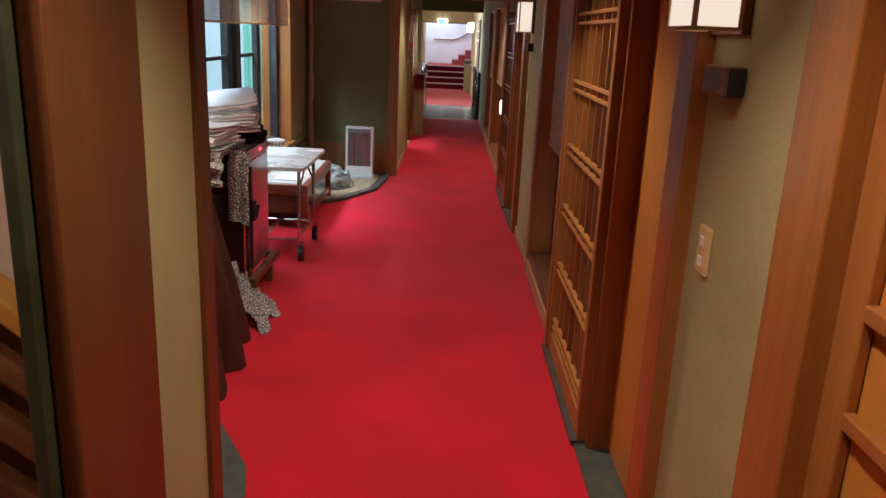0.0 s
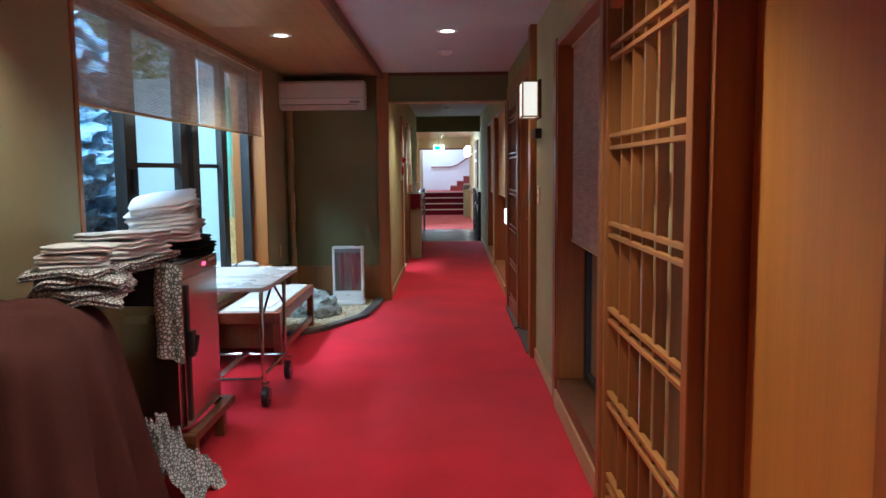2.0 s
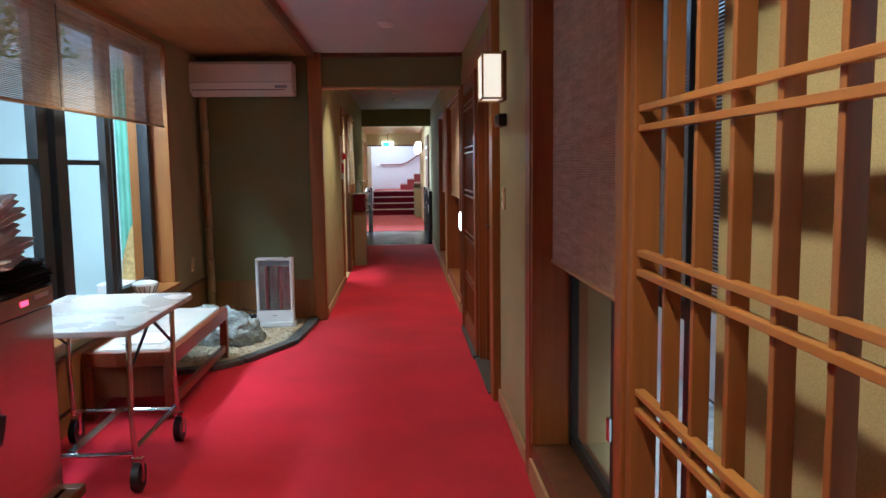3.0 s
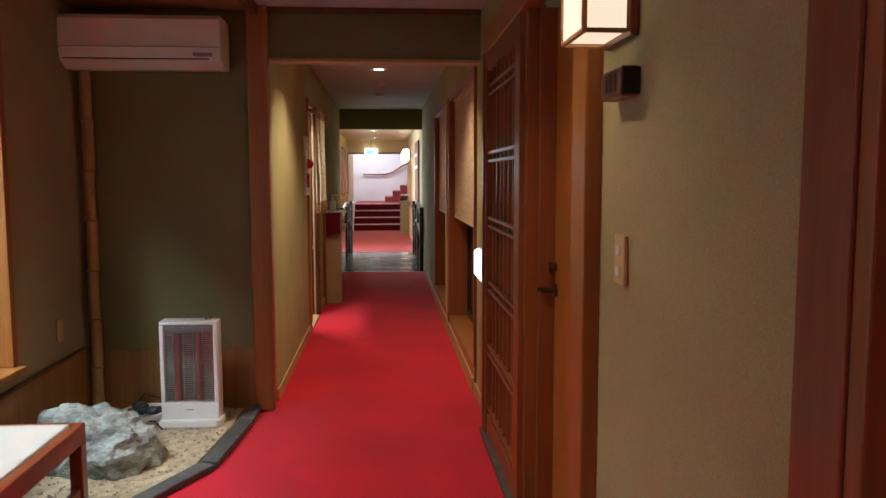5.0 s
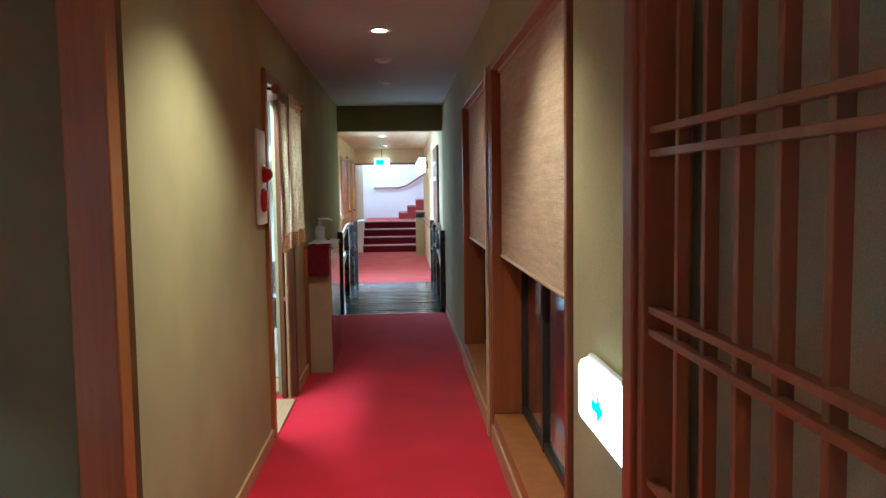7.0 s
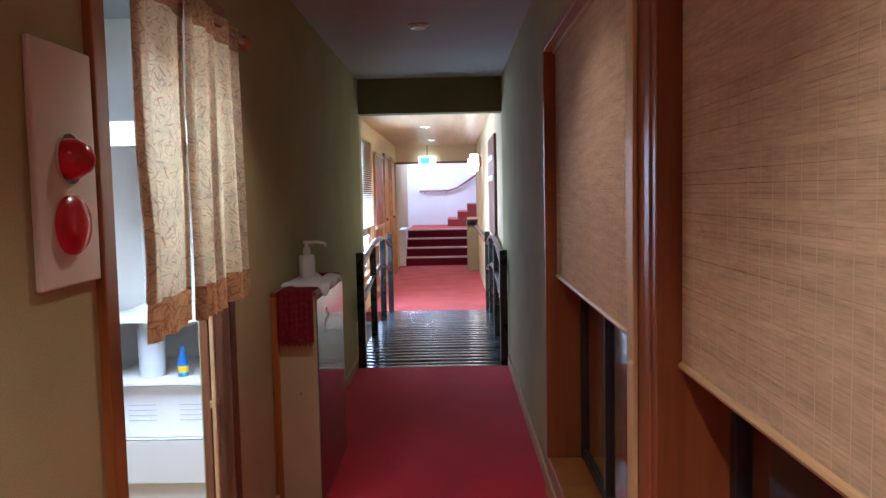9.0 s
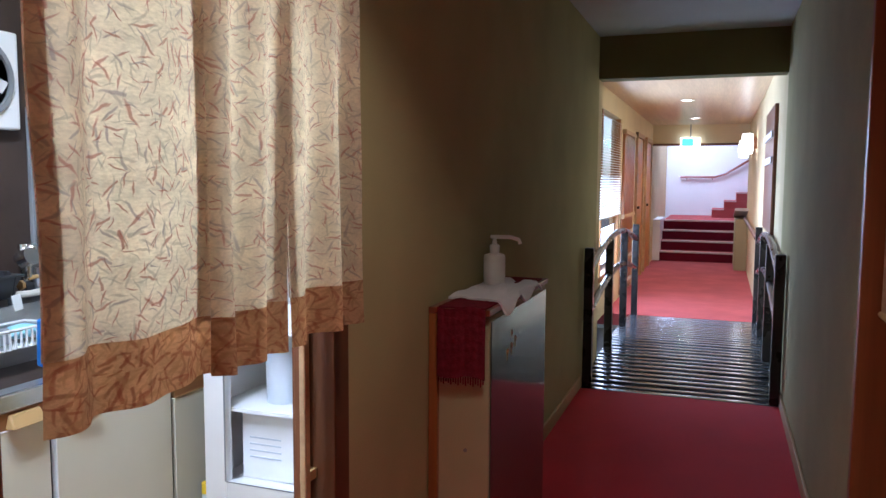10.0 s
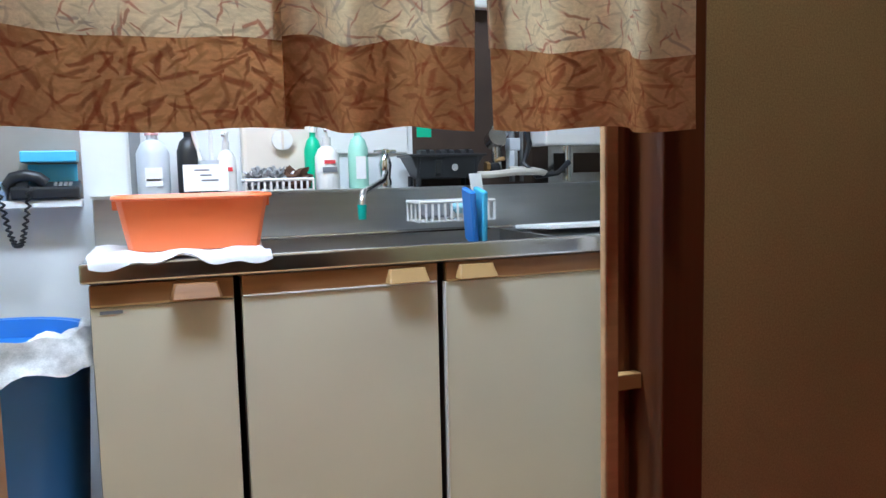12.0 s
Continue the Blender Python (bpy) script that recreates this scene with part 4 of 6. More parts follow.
prof.bm.faces.new(lo)
prof.bm.faces.new(hi[::-1])
part("body", prof, M_ACWHITE, ac, bevel=0.012)
part("louvre", B().slab(pose(-1.30, 9.195, 1.972, -28, 0, 0), 0.74, 0.075, 0.006), M_ACWHITE, ac)
part("louvre_gap", B().slab(pose(-1.30, 9.166, 1.994, -28, 0, 0), 0.76, 0.008, 0.010), M_BLACK, ac)
part("label_panel", B().box(-1.0, 9.146, 2.005, -0.90, 9.150, 2.025), M_GREY, ac, "small grey label")
part("seam", B().box(-1.70, 9.1475, 2.052, -0.86, 9.1505, 2.056), M_GREY, ac)

bb = thing("bamboo_pole", "brown bamboo pole standing in the alcove corner", "bamboo pole", (-1.63, 9.33, 0))
for k in range(8):
    z = 0.28 * k
    part("segment", B().lathe((-1.64 + 0.006 * (k % 2), 9.34, z), ((0.036, 0), (0.032, 0.01), (0.031, 0.262), (0.037, 0.275)), 14), M_BAMBOO, bb, smooth=True)

dado = B()
for k in range(8):
    x0 = -1.69 + k * 0.118
    dado.box(x0, 9.388, 0, x0 + 0.1165, 9.399, 0.36)
setting("dado_alcove_back", dado, M_DADO, "brown board dado on the alcove's back wall", "dado")
setting("dado_alcove_side", B().box(-1.698, 2.25, 0, -1.686, 9.38, 0.385), M_DADO, "brown board dado below the window", "dado")
setting("trim_dado", B().box(-1.698, 2.25, 0.386, -1.676, 9.38, 0.402), M_DARKWOOD, "dark dado rail", "trim")

# ---- alcove window ----
w1 = thing("window_1", "wide alcove window with dark metal sashes", "window", (-1.85, 6.7, 0.46), kind="structure")
part("window_sill", B().box(-2.0, 4.95, 0.461, -1.655, 8.53, 0.487), M_POST, w1, bevel=0.004)
for a, b in ((4.95, 4.99), (8.48, 8.53)):
    part("jamb", B().box(-1.99, a, 0.488, -1.692, b, 2.27), M_POST, w1, bevel=0.004)
part("lintel", B().box(-1.99, 4.99, 2.235, -1.695, 8.48, 2.27), M_POST, w1)
for a, b, x0, x1 in ((4.995, 5.05, -1.90, -1.84), (5.79, 5.95, -1.90, -1.83), (6.72, 6.84, -1.90, -1.84), (6.86, 7.00, -1.86, -1.81), (7.56, 7.64, -1.86, -1.81), (7.74, 7.80, -1.90, -1.84), (8.40, 8.475, -1.90, -1.82)):
    part("window_frame", B().box(x0, a, 0.488, x1, b, 2.235), M_FRAME, w1, bevel=0.004)
for z in (0.488, 2.17):
    part("window_frame", B().box(-1.89, 5.0, z, -1.845, 8.45, z + 0.055), M_FRAME, w1)
for a, b in ((5.95, 6.72), (7.0, 7.56)):
    part("glazing_bar", B().box(-1.88, a, 1.37, -1.85, b, 1.40), M_FRAME, w1)
for a, b in ((5.05, 5.79), (5.95, 6.72), (7.0, 7.56), (7.80, 8.40)):
    part("pane", B().box(-1.868, a, 0.53, -1.864, b, 2.2), M_GLASS, w1).visible_shadow = False
part("latch", B().box(-1.825, 5.85, 1.22, -1.80, 5.88, 1.36), M_BLACK, w1, bevel=0.004)
blind(-1.712, 5.02, 6.722, 1.65, 2.22, M_BLIND, "brown woven blind over the upper window", 0.0085, 0.0060)
blind(-1.712, 6.740, 8.44, 1.65, 2.22, M_BLIND, "brown woven blind over the upper window", 0.0085, 0.0060)

# garden outside
setting("ground", B().box(-60, -60, -0.32, -2.0, 60, -0.14).box(0.95, -60, -0.32, 60, 60, -0.14), M_EARTH, "bare garden earth", "ground")
setting("wall_garden_end", B().box(-4.6, 9.5, -0.14, -2.0, 9.6, 2.3), M_FENCE, "pale outer wall beside the garden", "wall")
solo("green_sheet", B().sheet(lambda u, v: (-2.42 + 0.20 * u, 9.44 + 0.02 * math.sin(u * 25), 0.5 + 1.7 * v), 24, 6, 0.004), M_NET, "green plastic sheet hanging on the outer wall", "sheet", smooth=True)
br = thing("garden_broom", "straw broom leaning against the outer wall", "broom", (-2.2, 9.1, 0.4))
part("bristles", B().lathe((-2.22, 9.2, 0.42), ((0.13, 0), (0.12, 0.15), (0.05, 0.40), (0.02, 0.46)), 12, 1, 0.5), M_STRAW, br, smooth=True)
part("stick", B().cyl((-2.22, 9.2, 0.85), (-2.24, 9.35, 1.5), 0.012), M_BAMBOO, br)
solo("planter_box", B().box(-2.45, 8.9, -0.14, -2.02, 9.4, 0.42), M_WHITE, "white box standing by the outer wall", "box", bevel=0.01)
for k in range(63):
    row = k // 9
    y = 6.5 + (k % 9) * 0.30 + random.uniform(-0.1, 0.1)
    r = random.uniform(0.20, 0.33)
    solo("garden_rock", B().ball((-0.45 * (y - 1.5) - 0.30 + random.uniform(-0.12, 0.12), y, 0.05 + row * 0.33 + random.uniform(-0.1, 0.1)), r, r, r * 0.9, 4, 0.55, 12.0, None, 7), M_BLUEROCK, "rough garden rock in a piled bank, tinted by skylight", "rock", "garden rocks")


def tree(x, y, h, r, n):
    t = thing("garden_tree", "green leafy garden tree behind the rocks", "tree", (x, y, -0.14), "garden trees")
    part("trunk", B().tube([(x, y, -0.14), (x + 0.05, y + 0.04, h * 0.4), (x - 0.04, y, h * 0.75), (x, y + 0.05, h)], 0.06), M_BARK, t, smooth=True)
    for k in range(5):
        a = k * 1.3
        part("limb", B().tube([(x, y, h * (0.5 + 0.08 * k)), (x + 0.5 * r * math.cos(a), y + 0.5 * r * math.sin(a), h * (0.6 + 0.09 * k)), (x + 0.9 * r * math.cos(a), y + 0.9 * r * math.sin(a), h * (0.65 + 0.09 * k))], 0.02, 6), M_BARK, t, smooth=True)
    vs, fs = [], []
    clumps = [Vector((x + random.uniform(-r, r), y + random.uniform(-r, r), h + random.uniform(-0.8, 0.7))) for _ in range(26)]
    for _ in range(n):
        c = random.choice(clumps) + Vector([random.gauss(0, 0.18) for _ in range(3)])
        q = Euler([random.uniform(0, 6.28) for _ in range(3)]).to_matrix()
        s = random.uniform(0.025, 0.055)
        i = len(vs)
        vs += [c + q @ Vector(p) * s for p in ((0, -1, 0), (0.45, 0, 0.1), (0, 1, 0), (-0.45, 0, 0.1))]
        fs += [(i, i + 1, i + 2), (i, i + 2, i + 3)]
    me = bpy.data.meshes.new("crown")
    me.from_pydata([v - ORIGIN[t] for v in vs], [], fs)
    me.materials.append(M_LEAF)
    new("crown", me).parent = t


for a in ((-4.9, 6.6, 2.7, 0.9, 7000), (-4.9, 8.6, 2.8, 0.9, 7000), (-4.4, 10.9, 2.9, 0.9, 6000)):
    tree(*a)

# ---- alcove furniture ----
def folds(h, x, y, s):
    return noise.fractal(Vector((x * s, y * s, h)), 1.0, 2.0, 3)


cv = thing("covered_trolley", "trolley hidden under a draped dark brown cloth", "covered trolley", (-1.36, 3.95, 0))
def drape(u, v):
    a = u * math.tau
    c, s = math.cos(a), math.sin(a)
    k = max(abs(c), abs(s)) ** -0.3
    if v < 0.3:
        w, f = v / 0.3, 0.0
        z = 0.935 - 0.05 * w ** 2
    else:
        w, f = 1.0, (v - 0.3) / 0.7
        z = 0.885 * (1 - f)
    wave = f * 0.055 * math.sin(a * 7 + 2 * math.sin(a * 3)) + f * 0.018 * math.sin(a * 17 + 5 * math.sin(a)) + f * 0.05 * noise.noise(Vector((c * 2.5, s * 2.5, f)))
    rx = (0.22 + 0.13 * f ** 0.7 + wave) * k * w
    ry = (0.38 + 0.19 * f ** 0.7 + wave) * k * w
    sag = -0.03 * (1 - f) * (noise.noise(Vector((c * 3 * w, s * 3 * w, 5))) + 1.6 * w ** 3)
    return (-1.42 + rx * c, 3.86 + ry * s, max(0.004, z + sag))
part("cloth", B().sheet(drape, 120, 30, 0.004), M_CLOTH, cv, smooth=True)
part("tray", B().box(-1.54, 3.64, 0.78, -1.30, 4.08, 0.805), M_STEEL, cv, "steel trolley tray")
for xx in (-1.52, -1.32):
    for yy in (3.68, 4.04):
        part("leg", B().cyl((xx, yy, 0.05), (xx, yy, 0.78), 0.012), M_CHROME, cv)
        part("caster", B().cyl((xx - 0.012, yy, 0.03), (xx + 0.012, yy, 0.03), 0.03), M_BLACK, cv)


def fold_stack(name, label, category, at, size, n, t, material, group, turn=0.0, lean=0.0, mess=1.0, tilt=0.0):
    """A stack of folded cloth: each layer rounded at its folded edge and slightly askew."""
    th = thing(name, label, category, at, group)
    sx, sy = size
    z = 0.0
    for k in range(n):
        b = B()
        jig = random.uniform(-0.016, 0.016)
        ang = turn + random.uniform(-6, 6)
        tk = t * random.uniform(0.85, 1.15)
        def layer(u, v, tk=tk, k=k):
            a = u * math.tau
            c, s = math.cos(a), math.sin(a)
            k4 = (abs(c) ** 10 + abs(s) ** 10) ** (-1 / 10)
            q = math.sin((v - 0.5) * math.pi)
            zz = math.copysign(abs(q) ** 0.72, q)
            rr = math.cos((v - 0.5) * math.pi) ** 0.19 if 0 < v < 1 else 0.0
            x, y = sx / 2 * k4 * c * rr, sy / 2 * k4 * s * rr
            w = noise.noise(Vector((x * 8 + k * 5, y * 8, k * 3.0)))
            crease = 0.30 * tk * math.exp(-((v - 0.5) / 0.07) ** 2)
            droop = -0.012 * (mess - 1) * ((2 * x / sx) ** 4 + (2 * y / sy) ** 4) * (0.6 + noise.noise(Vector((x * 9, y * 9, k * 2.0))))
            return ((x + 0.010 * mess * w) * (1 - crease / sx * 3), (y + 0.008 * mess * noise.noise(Vector((x * 7, k, 2.0)))) * (1 - crease / sy * 3), tk / 2 + tk / 2 * zz + 0.007 * mess ** 0.5 * w + droop)
        b.sheet(layer, 48, 16)
        bmesh.ops.remove_doubles(b.bm, verts=b.bm.verts, dist=0.0005)
        ob = part("folded_piece", b, material, th, smooth=True, local=True)
        ob.matrix_local = pose(jig, random.uniform(-0.012, 0.012), z, lean * (k + 0.3), tilt * (k + 0.3), ang)
        z += tk * 0.99
    return th


fold_stack("fabric_pile", "pile of folded black-and-white printed robes", "robes", (-1.34, 4.22, 0.90), (0.29, 0.44), 4, 0.027, M_PRINT2, "folded robes", 12, -1.6, 3.2)
fold_stack("towel_stack", "short stack of folded white towels on printed robes", "towels", (-1.345, 4.20, 1.004), (0.23, 0.30), 3, 0.027, M_TOWEL, "folded towels", 20, -1.5, 1.3, 1.0)

wc = thing("warming_cabinet", "steel towel warming cabinet with a dark handle", "warming cabinet", (-1.45, 5.17, 0))
part("body", B().box(-1.66, 4.90, 0.16, -1.262, 5.44, 0.875), M_STEEL, wc, bevel=0.006)
part("door", B().box(-1.2615, 4.915, 0.165, -1.238, 5.425, 0.855), M_STEEL, wc, "polished steel door", bevel=0.004)
part("control_strip", B().box(-1.262, 4.90, 0.858, -1.238, 5.44, 0.925), M_STEEL, wc, bevel=0.003)
part("top", B().box(-1.67, 4.89, 0.876, -1.2625, 5.45, 0.93), M_GREY, wc, bevel=0.006)
part("display", B().box(-1.2375, 5.20, 0.885, -1.2355, 5.25, 0.902), M_REDLED, wc, "glowing red display")
part("dial_plate", B().box(-1.2375, 5.30, 0.895, -1.2355, 5.40, 0.91), M_WHITE, wc)
part("hinge_bar", B().box(-1.2375, 4.92, 0.20, -1.222, 4.955, 0.83), M_BLACK, wc, "black door edge bar", bevel=0.003)
part("handle", B().box(-1.2215, 4.915, 0.50, -1.20, 4.96, 0.62).cyl((-1.20, 4.94, 0.52), (-1.185, 4.94, 0.60), 0.010), M_BLACK, wc, "black latch handle", bevel=0.003)
part("vent_plate", B().box(-1.50, 4.894, 0.66, -1.30, 4.899, 0.70), M_CHROME, wc)
stn = part("stand", B().box(-1.70, 4.84, 0.115, -1.185, 4.89, 0.155).box(-1.70, 5.44, 0.115, -1.185, 5.49, 0.155).box(-1.235, 4.89, 0.115, -1.185, 5.44, 0.155).box(-1.70, 4.89, 0.115, -1.65, 5.44, 0.155), M_DARKWOOD, wc, "dark wooden stand", bevel=0.004)
for x in (-1.70, -1.235):
    for y in (4.845, 5.27):
        part("leg", B().box(x, y, 0, x + 0.05, y + 0.05, 0.115), M_DARKWOOD, wc, bevel=0.004)
fold_stack("towel_stack", "folded white towels on the warming cabinet", "towels", (-1.425, 4.78, 0.985), (0.27, 0.40), 3, 0.038, M_TOWEL, "folded towels", -6, -1.0, 1.3, -0.8)
fold_stack("fabric_pile", "folded grey printed robe under the white towels", "robes", (-1.45, 4.80, 0.93), (0.34, 0.50), 2, 0.028, M_PRINT2, "folded robes", -2)
fold_stack("black_cloth_pile", "folded black cloths on the warming cabinet", "cloth", (-1.38, 5.30, 0.932), (0.30, 0.36), 3, 0.030, M_BLACKCLOTH, "folded cloths", 5)
fold_stack("towel_stack", "tall leaning stack of white towels on black cloth", "towels", (-1.40, 5.20, 1.020), (0.31, 0.47), 5, 0.037, M_TOWEL, "folded towels", 14, 1.3, 1.25, -1.9)

sash = thing("hanging_sash", "black-and-white patterned sash hanging from the cabinet", "sash", (-1.45, 4.70, 0.9))
part("cloth", B().sheet(lambda u, v: (-1.325 + 0.12 * u - 0.02 * v, 4.845 - 0.02 * math.sin(v * 5) - 0.012 * math.sin(u * 9), 0.955 - 0.44 * v - 0.03 * u), 14, 24, 0.004), M_PRINT, sash, smooth=True)
solo("dark_bag", B().sheet(lambda u, v: (-1.52 + 0.26 * u, 4.865 - 0.02 * math.sin(u * 3.1), 0.95 - 0.20 * v), 10, 14, 0.006), M_BLACKCLOTH, "black cloth hanging over the cabinet's edge", "cloth", smooth=True)
def puddle(u, v):
    x = -1.30 + 0.27 * u
    y = 4.64 + (v - 0.5) * (0.16 + 0.30 * u) - 0.05 * u
    w = noise.fractal(Vector((u * 7, v * 7, 2)), 0.8, 2.0, 4)
    return (x + 0.03 * math.sin(v * 11) * u, y + 0.02 * math.sin(u * 11), max(0.004, 0.006 + 0.27 * (1 - u) ** 1.2 + 0.085 * w * (1 - 0.5 * u) + 0.02 * math.sin(v * 14) * (1 - 0.5 * u)))
solo("dropped_robe", B().sheet(puddle, 30, 30, 0.005), M_YUKATA, "crumpled grey printed robe lying on the carpet", "robe", smooth=True)

tb = thing("folding_table", "white topped folding table on chrome legs with casters", "table", (-1.34, 6.09, 0))
part("tabletop", B().prism([(-1.665, 5.62), (-1.05, 5.62), (-1.03, 5.68), (-1.03, 6.50), (-1.05, 6.55), (-1.665, 6.55)], 0.685, 0.712), M_LAMINATE, tb, bevel=0.006)
for yy in (5.76, 6.36):
    for xx in (-1.60, -1.10):
        part("leg", B().tube([(xx, yy + 0.02, 0.685), (xx, yy, 0.36), (xx + 0.01, yy, 0.14)], 0.0125), M_CHROME, tb, smooth=True)
        w = part("caster", B().cyl((xx + 0.0, yy, 0.062), (xx + 0.032, yy, 0.062), 0.06, n=20), M_BLACK, tb, "black rubber caster", smooth=True)
        part("hub", B().cyl((xx - 0.004, yy, 0.062), (xx + 0.036, yy, 0.062), 0.022, n=12), M_CHROME, w, smooth=True)
        part("fork", B().box(xx - 0.006, yy - 0.014, 0.07, xx - 0.001, yy + 0.014, 0.14).box(xx + 0.033, yy - 0.014, 0.07, xx + 0.038, yy + 0.014, 0.14).box(xx - 0.006, yy - 0.016, 0.135, xx + 0.038, yy + 0.016, 0.145), M_CHROME, w)
    part("crossbar", B().tube([(-1.60, yy, 0.16), (-1.10, yy, 0.16)], 0.011), M_CHROME, tb, smooth=True)
    part("top_brace", B().tube([(-1.60, yy + 0.02, 0.67), (-1.10, yy + 0.02, 0.67)], 0.010), M_CHROME, tb, smooth=True)
    part("brace", B().tube([(-1.10, yy, 0.50), (-1.10, 6.06, 0.675)], 0.007), M_BLACK, tb)
    part("brace", B().tube([(-1.60, yy, 0.50), (-1.60, 6.06, 0.675)], 0.007), M_BLACK, tb)
for xx in (-1.60, -1.10):
    part("side_bar", B().tube([(xx, 5.76, 0.175), (xx, 6.36, 0.175)], 0.011), M_CHROME, tb, smooth=True)
part("shelf_bar", B().box(-1.37, 5.76, 0.165, -1.33, 6.36, 0.18), M_CHROME, tb)

bn = thing("wooden_bench", "red-brown wooden bench with a white seat cover", "bench", (-1.44, 7.36, 0))
part("frame", B().box(-1.68, 6.70, 0.29, -1.64, 8.02, 0.37).box(-1.245, 6.70, 0.29, -1.205, 8.02, 0.37).box(-1.64, 6.70, 0.29, -1.245, 6.74, 0.37).box(-1.64, 7.98, 0.29, -1.245, 8.02, 0.37), M_REDWOOD, bn, bevel=0.005)
part("seat", B().box(-1.637, 6.742, 0.33, -1.248, 7.978, 0.378), M_CUSHION, bn, "white seat cover", bevel=0.01)
for x in (-1.68, -1.255):
    for y in (6.70, 7.965):
        part("leg", B().box(x, y, 0, x + 0.05, y + 0.055, 0.289), M_REDWOOD, bn, bevel=0.004)
    part("stretcher", B().box(x + 0.012, 6.755, 0.06, x + 0.04, 7.965, 0.11), M_REDWOOD, bn, bevel=0.003)
part("apron", B().box(-1.64, 6.72, 0.12, -1.25, 6.735, 0.285), M_DARKWOOD, bn)
solo("magazine", B().box(-1.52, 6.85, 0.379, -1.30, 7.12, 0.387), M_PAPER, "thin white magazine lying on the bench", "magazine", bevel=0.002)
bowl = thing("sill_pot", "small white ribbed flower pot on the window sill", "pot", (-1.74, 8.0, 0.487))
part("pot", B().lathe((-1.74, 7.95, 0.487), ((0.055, 0), (0.085, 0.06), (0.09, 0.065), (0.08, 0.066), (0.05, 0.02)), 18), M_WHITE, bowl, smooth=True)
for k in range(14):
    a = k * math.tau / 14
    part("rib", B().tube([(-1.74 + 0.057 * math.cos(a), 7.95 + 0.057 * math.sin(a), 0.49), (-1.74 + 0.086 * math.cos(a), 7.95 + 0.086 * math.sin(a), 0.548)], 0.004, 5), M_GREY, bowl)
part("lid", B().lathe((-1.74, 7.95, 0.554), ((0.088, 0), (0.085, 0.012), (0.05, 0.024)), 18), M_WHITE, bowl, smooth=True)

# indoor garden corner
bed = [(-1.685, 7.60), (-1.30, 7.72), (-1.125, 7.90), (-0.86, 8.44), (-0.80, 9.06), (-0.80, 9.33), (-1.685, 9.385)]
setting("gravel_bed", B().prism([(x - 0.02 if x > -1.5 else x, y) for x, y in bed], 0.0, 0.018), M_GRAVEL, "beige gravel bed in the alcove corner", "gravel")
for k, (p, q) in enumerate(zip(bed[:5], bed[1:6])):
    p, q = Vector(p), Vector(q)
    d = (q - p).normalized()
    nrm = Vector((d.y, -d.x)) * 0.085
    setting("kerb_%d" % (k + 1), B().prism([tuple(p), tuple(p + nrm), tuple(q + nrm), tuple(q)], 0.0, 0.034), M_SLATE, "dark slate kerb of the gravel bed", "kerb", bevel=0.005)
peb = B()
for _ in range(700):
    x, y = random.uniform(-1.66, -0.85), random.uniform(7.75, 9.36)
    if (x + 1.15) * 2.0 < (y - 7.95) * 0.98 - 0.05 or y > 8.5:
        r = random.uniform(0.005, 0.011)
        peb.slab(pose(x, y, 0.019, random.uniform(0, 90), random.uniform(0, 90), random.uniform(0, 90)), r * 1.5, r, r)
tagged(part("gravel_stones", peb, M_GRAVEL), "loose beige gravel stones", "gravel", kind="stuff")
solo("garden_stone", B().ball((-1.37, 8.52, 0.03), 0.31, 0.29, 0.31, 5, 0.13, 15.0, 0.004, 13), M_STONE, "large rough grey stone on the gravel", "rock")
dish = thing("charcoal_bowl", "white bowl of black charcoal behind the stone", "bowl", (-1.30, 9.12, 0.018))
part("bowl", B().lathe((-1.30, 9.10, 0.018), ((0.06, 0), (0.12, 0.045), (0.14, 0.07), (0.133, 0.07), (0.11, 0.045), (0.05, 0.015)), 22), M_WHITE, dish, smooth=True)
for k in range(9):
    part("charcoal", B().ball((-1.30 + random.uniform(-0.07, 0.07), 9.10 + random.uniform(-0.07, 0.07), 0.085 + random.uniform(0, 0.02)), 0.04, 0.025, 0.022, 2, 0.6), M_BLACK, dish)

ht = thing("electric_heater", "white upright electric heater with two red tubes", "heater", (-1.04, 9.07, 0.018))
shell = B().box(-1.19, 9.00, 0.06, -0.885, 9.03, 0.155).box(-1.19, 9.00, 0.575, -0.885, 9.03, 0.595).box(-1.19, 9.00, 0.155, -1.166, 9.03, 0.575).box(-0.909, 9.00, 0.155, -0.885, 9.03, 0.575).box(-1.19, 9.03, 0.06, -0.885, 9.11, 0.595)
part("casing", shell, M_WHITE, ht, bevel=0.006)
part("foot", B().prism([(-1.18, 8.975), (-0.895, 8.975), (-0.87, 9.0), (-0.87, 9.12), (-1.205, 9.12), (-1.205, 9.0)], 0.018, 0.062), M_WHITE, ht, bevel=0.01)
part("reflector", B().box(-1.165, 9.022, 0.156, -0.910, 9.029, 0.574), M_STEEL, ht, "shiny reflector")
part("top_vent", B().box(-1.165, 9.004, 0.535, -0.910, 9.021, 0.573), M_GREY, ht)
for x in (-1.10, -0.985):
    part("tube", B().cyl((x, 9.012, 0.165), (x, 9.012, 0.53), 0.017, n=12), M_HOTBAR, ht, "red quartz tube", smooth=True)
for k in range(40):
    part("wire", B().box(-1.165, 8.997, 0.160 + 0.0103 * k, -0.910, 8.999, 0.1622 + 0.0103 * k), M_MESHWIRE, ht)
for k in range(4):
    part("wire", B().box(-1.115 + 0.051 * k, 8.9945, 0.157, -1.1128 + 0.051 * k, 8.9965, 0.573), M_MESHWIRE, ht)
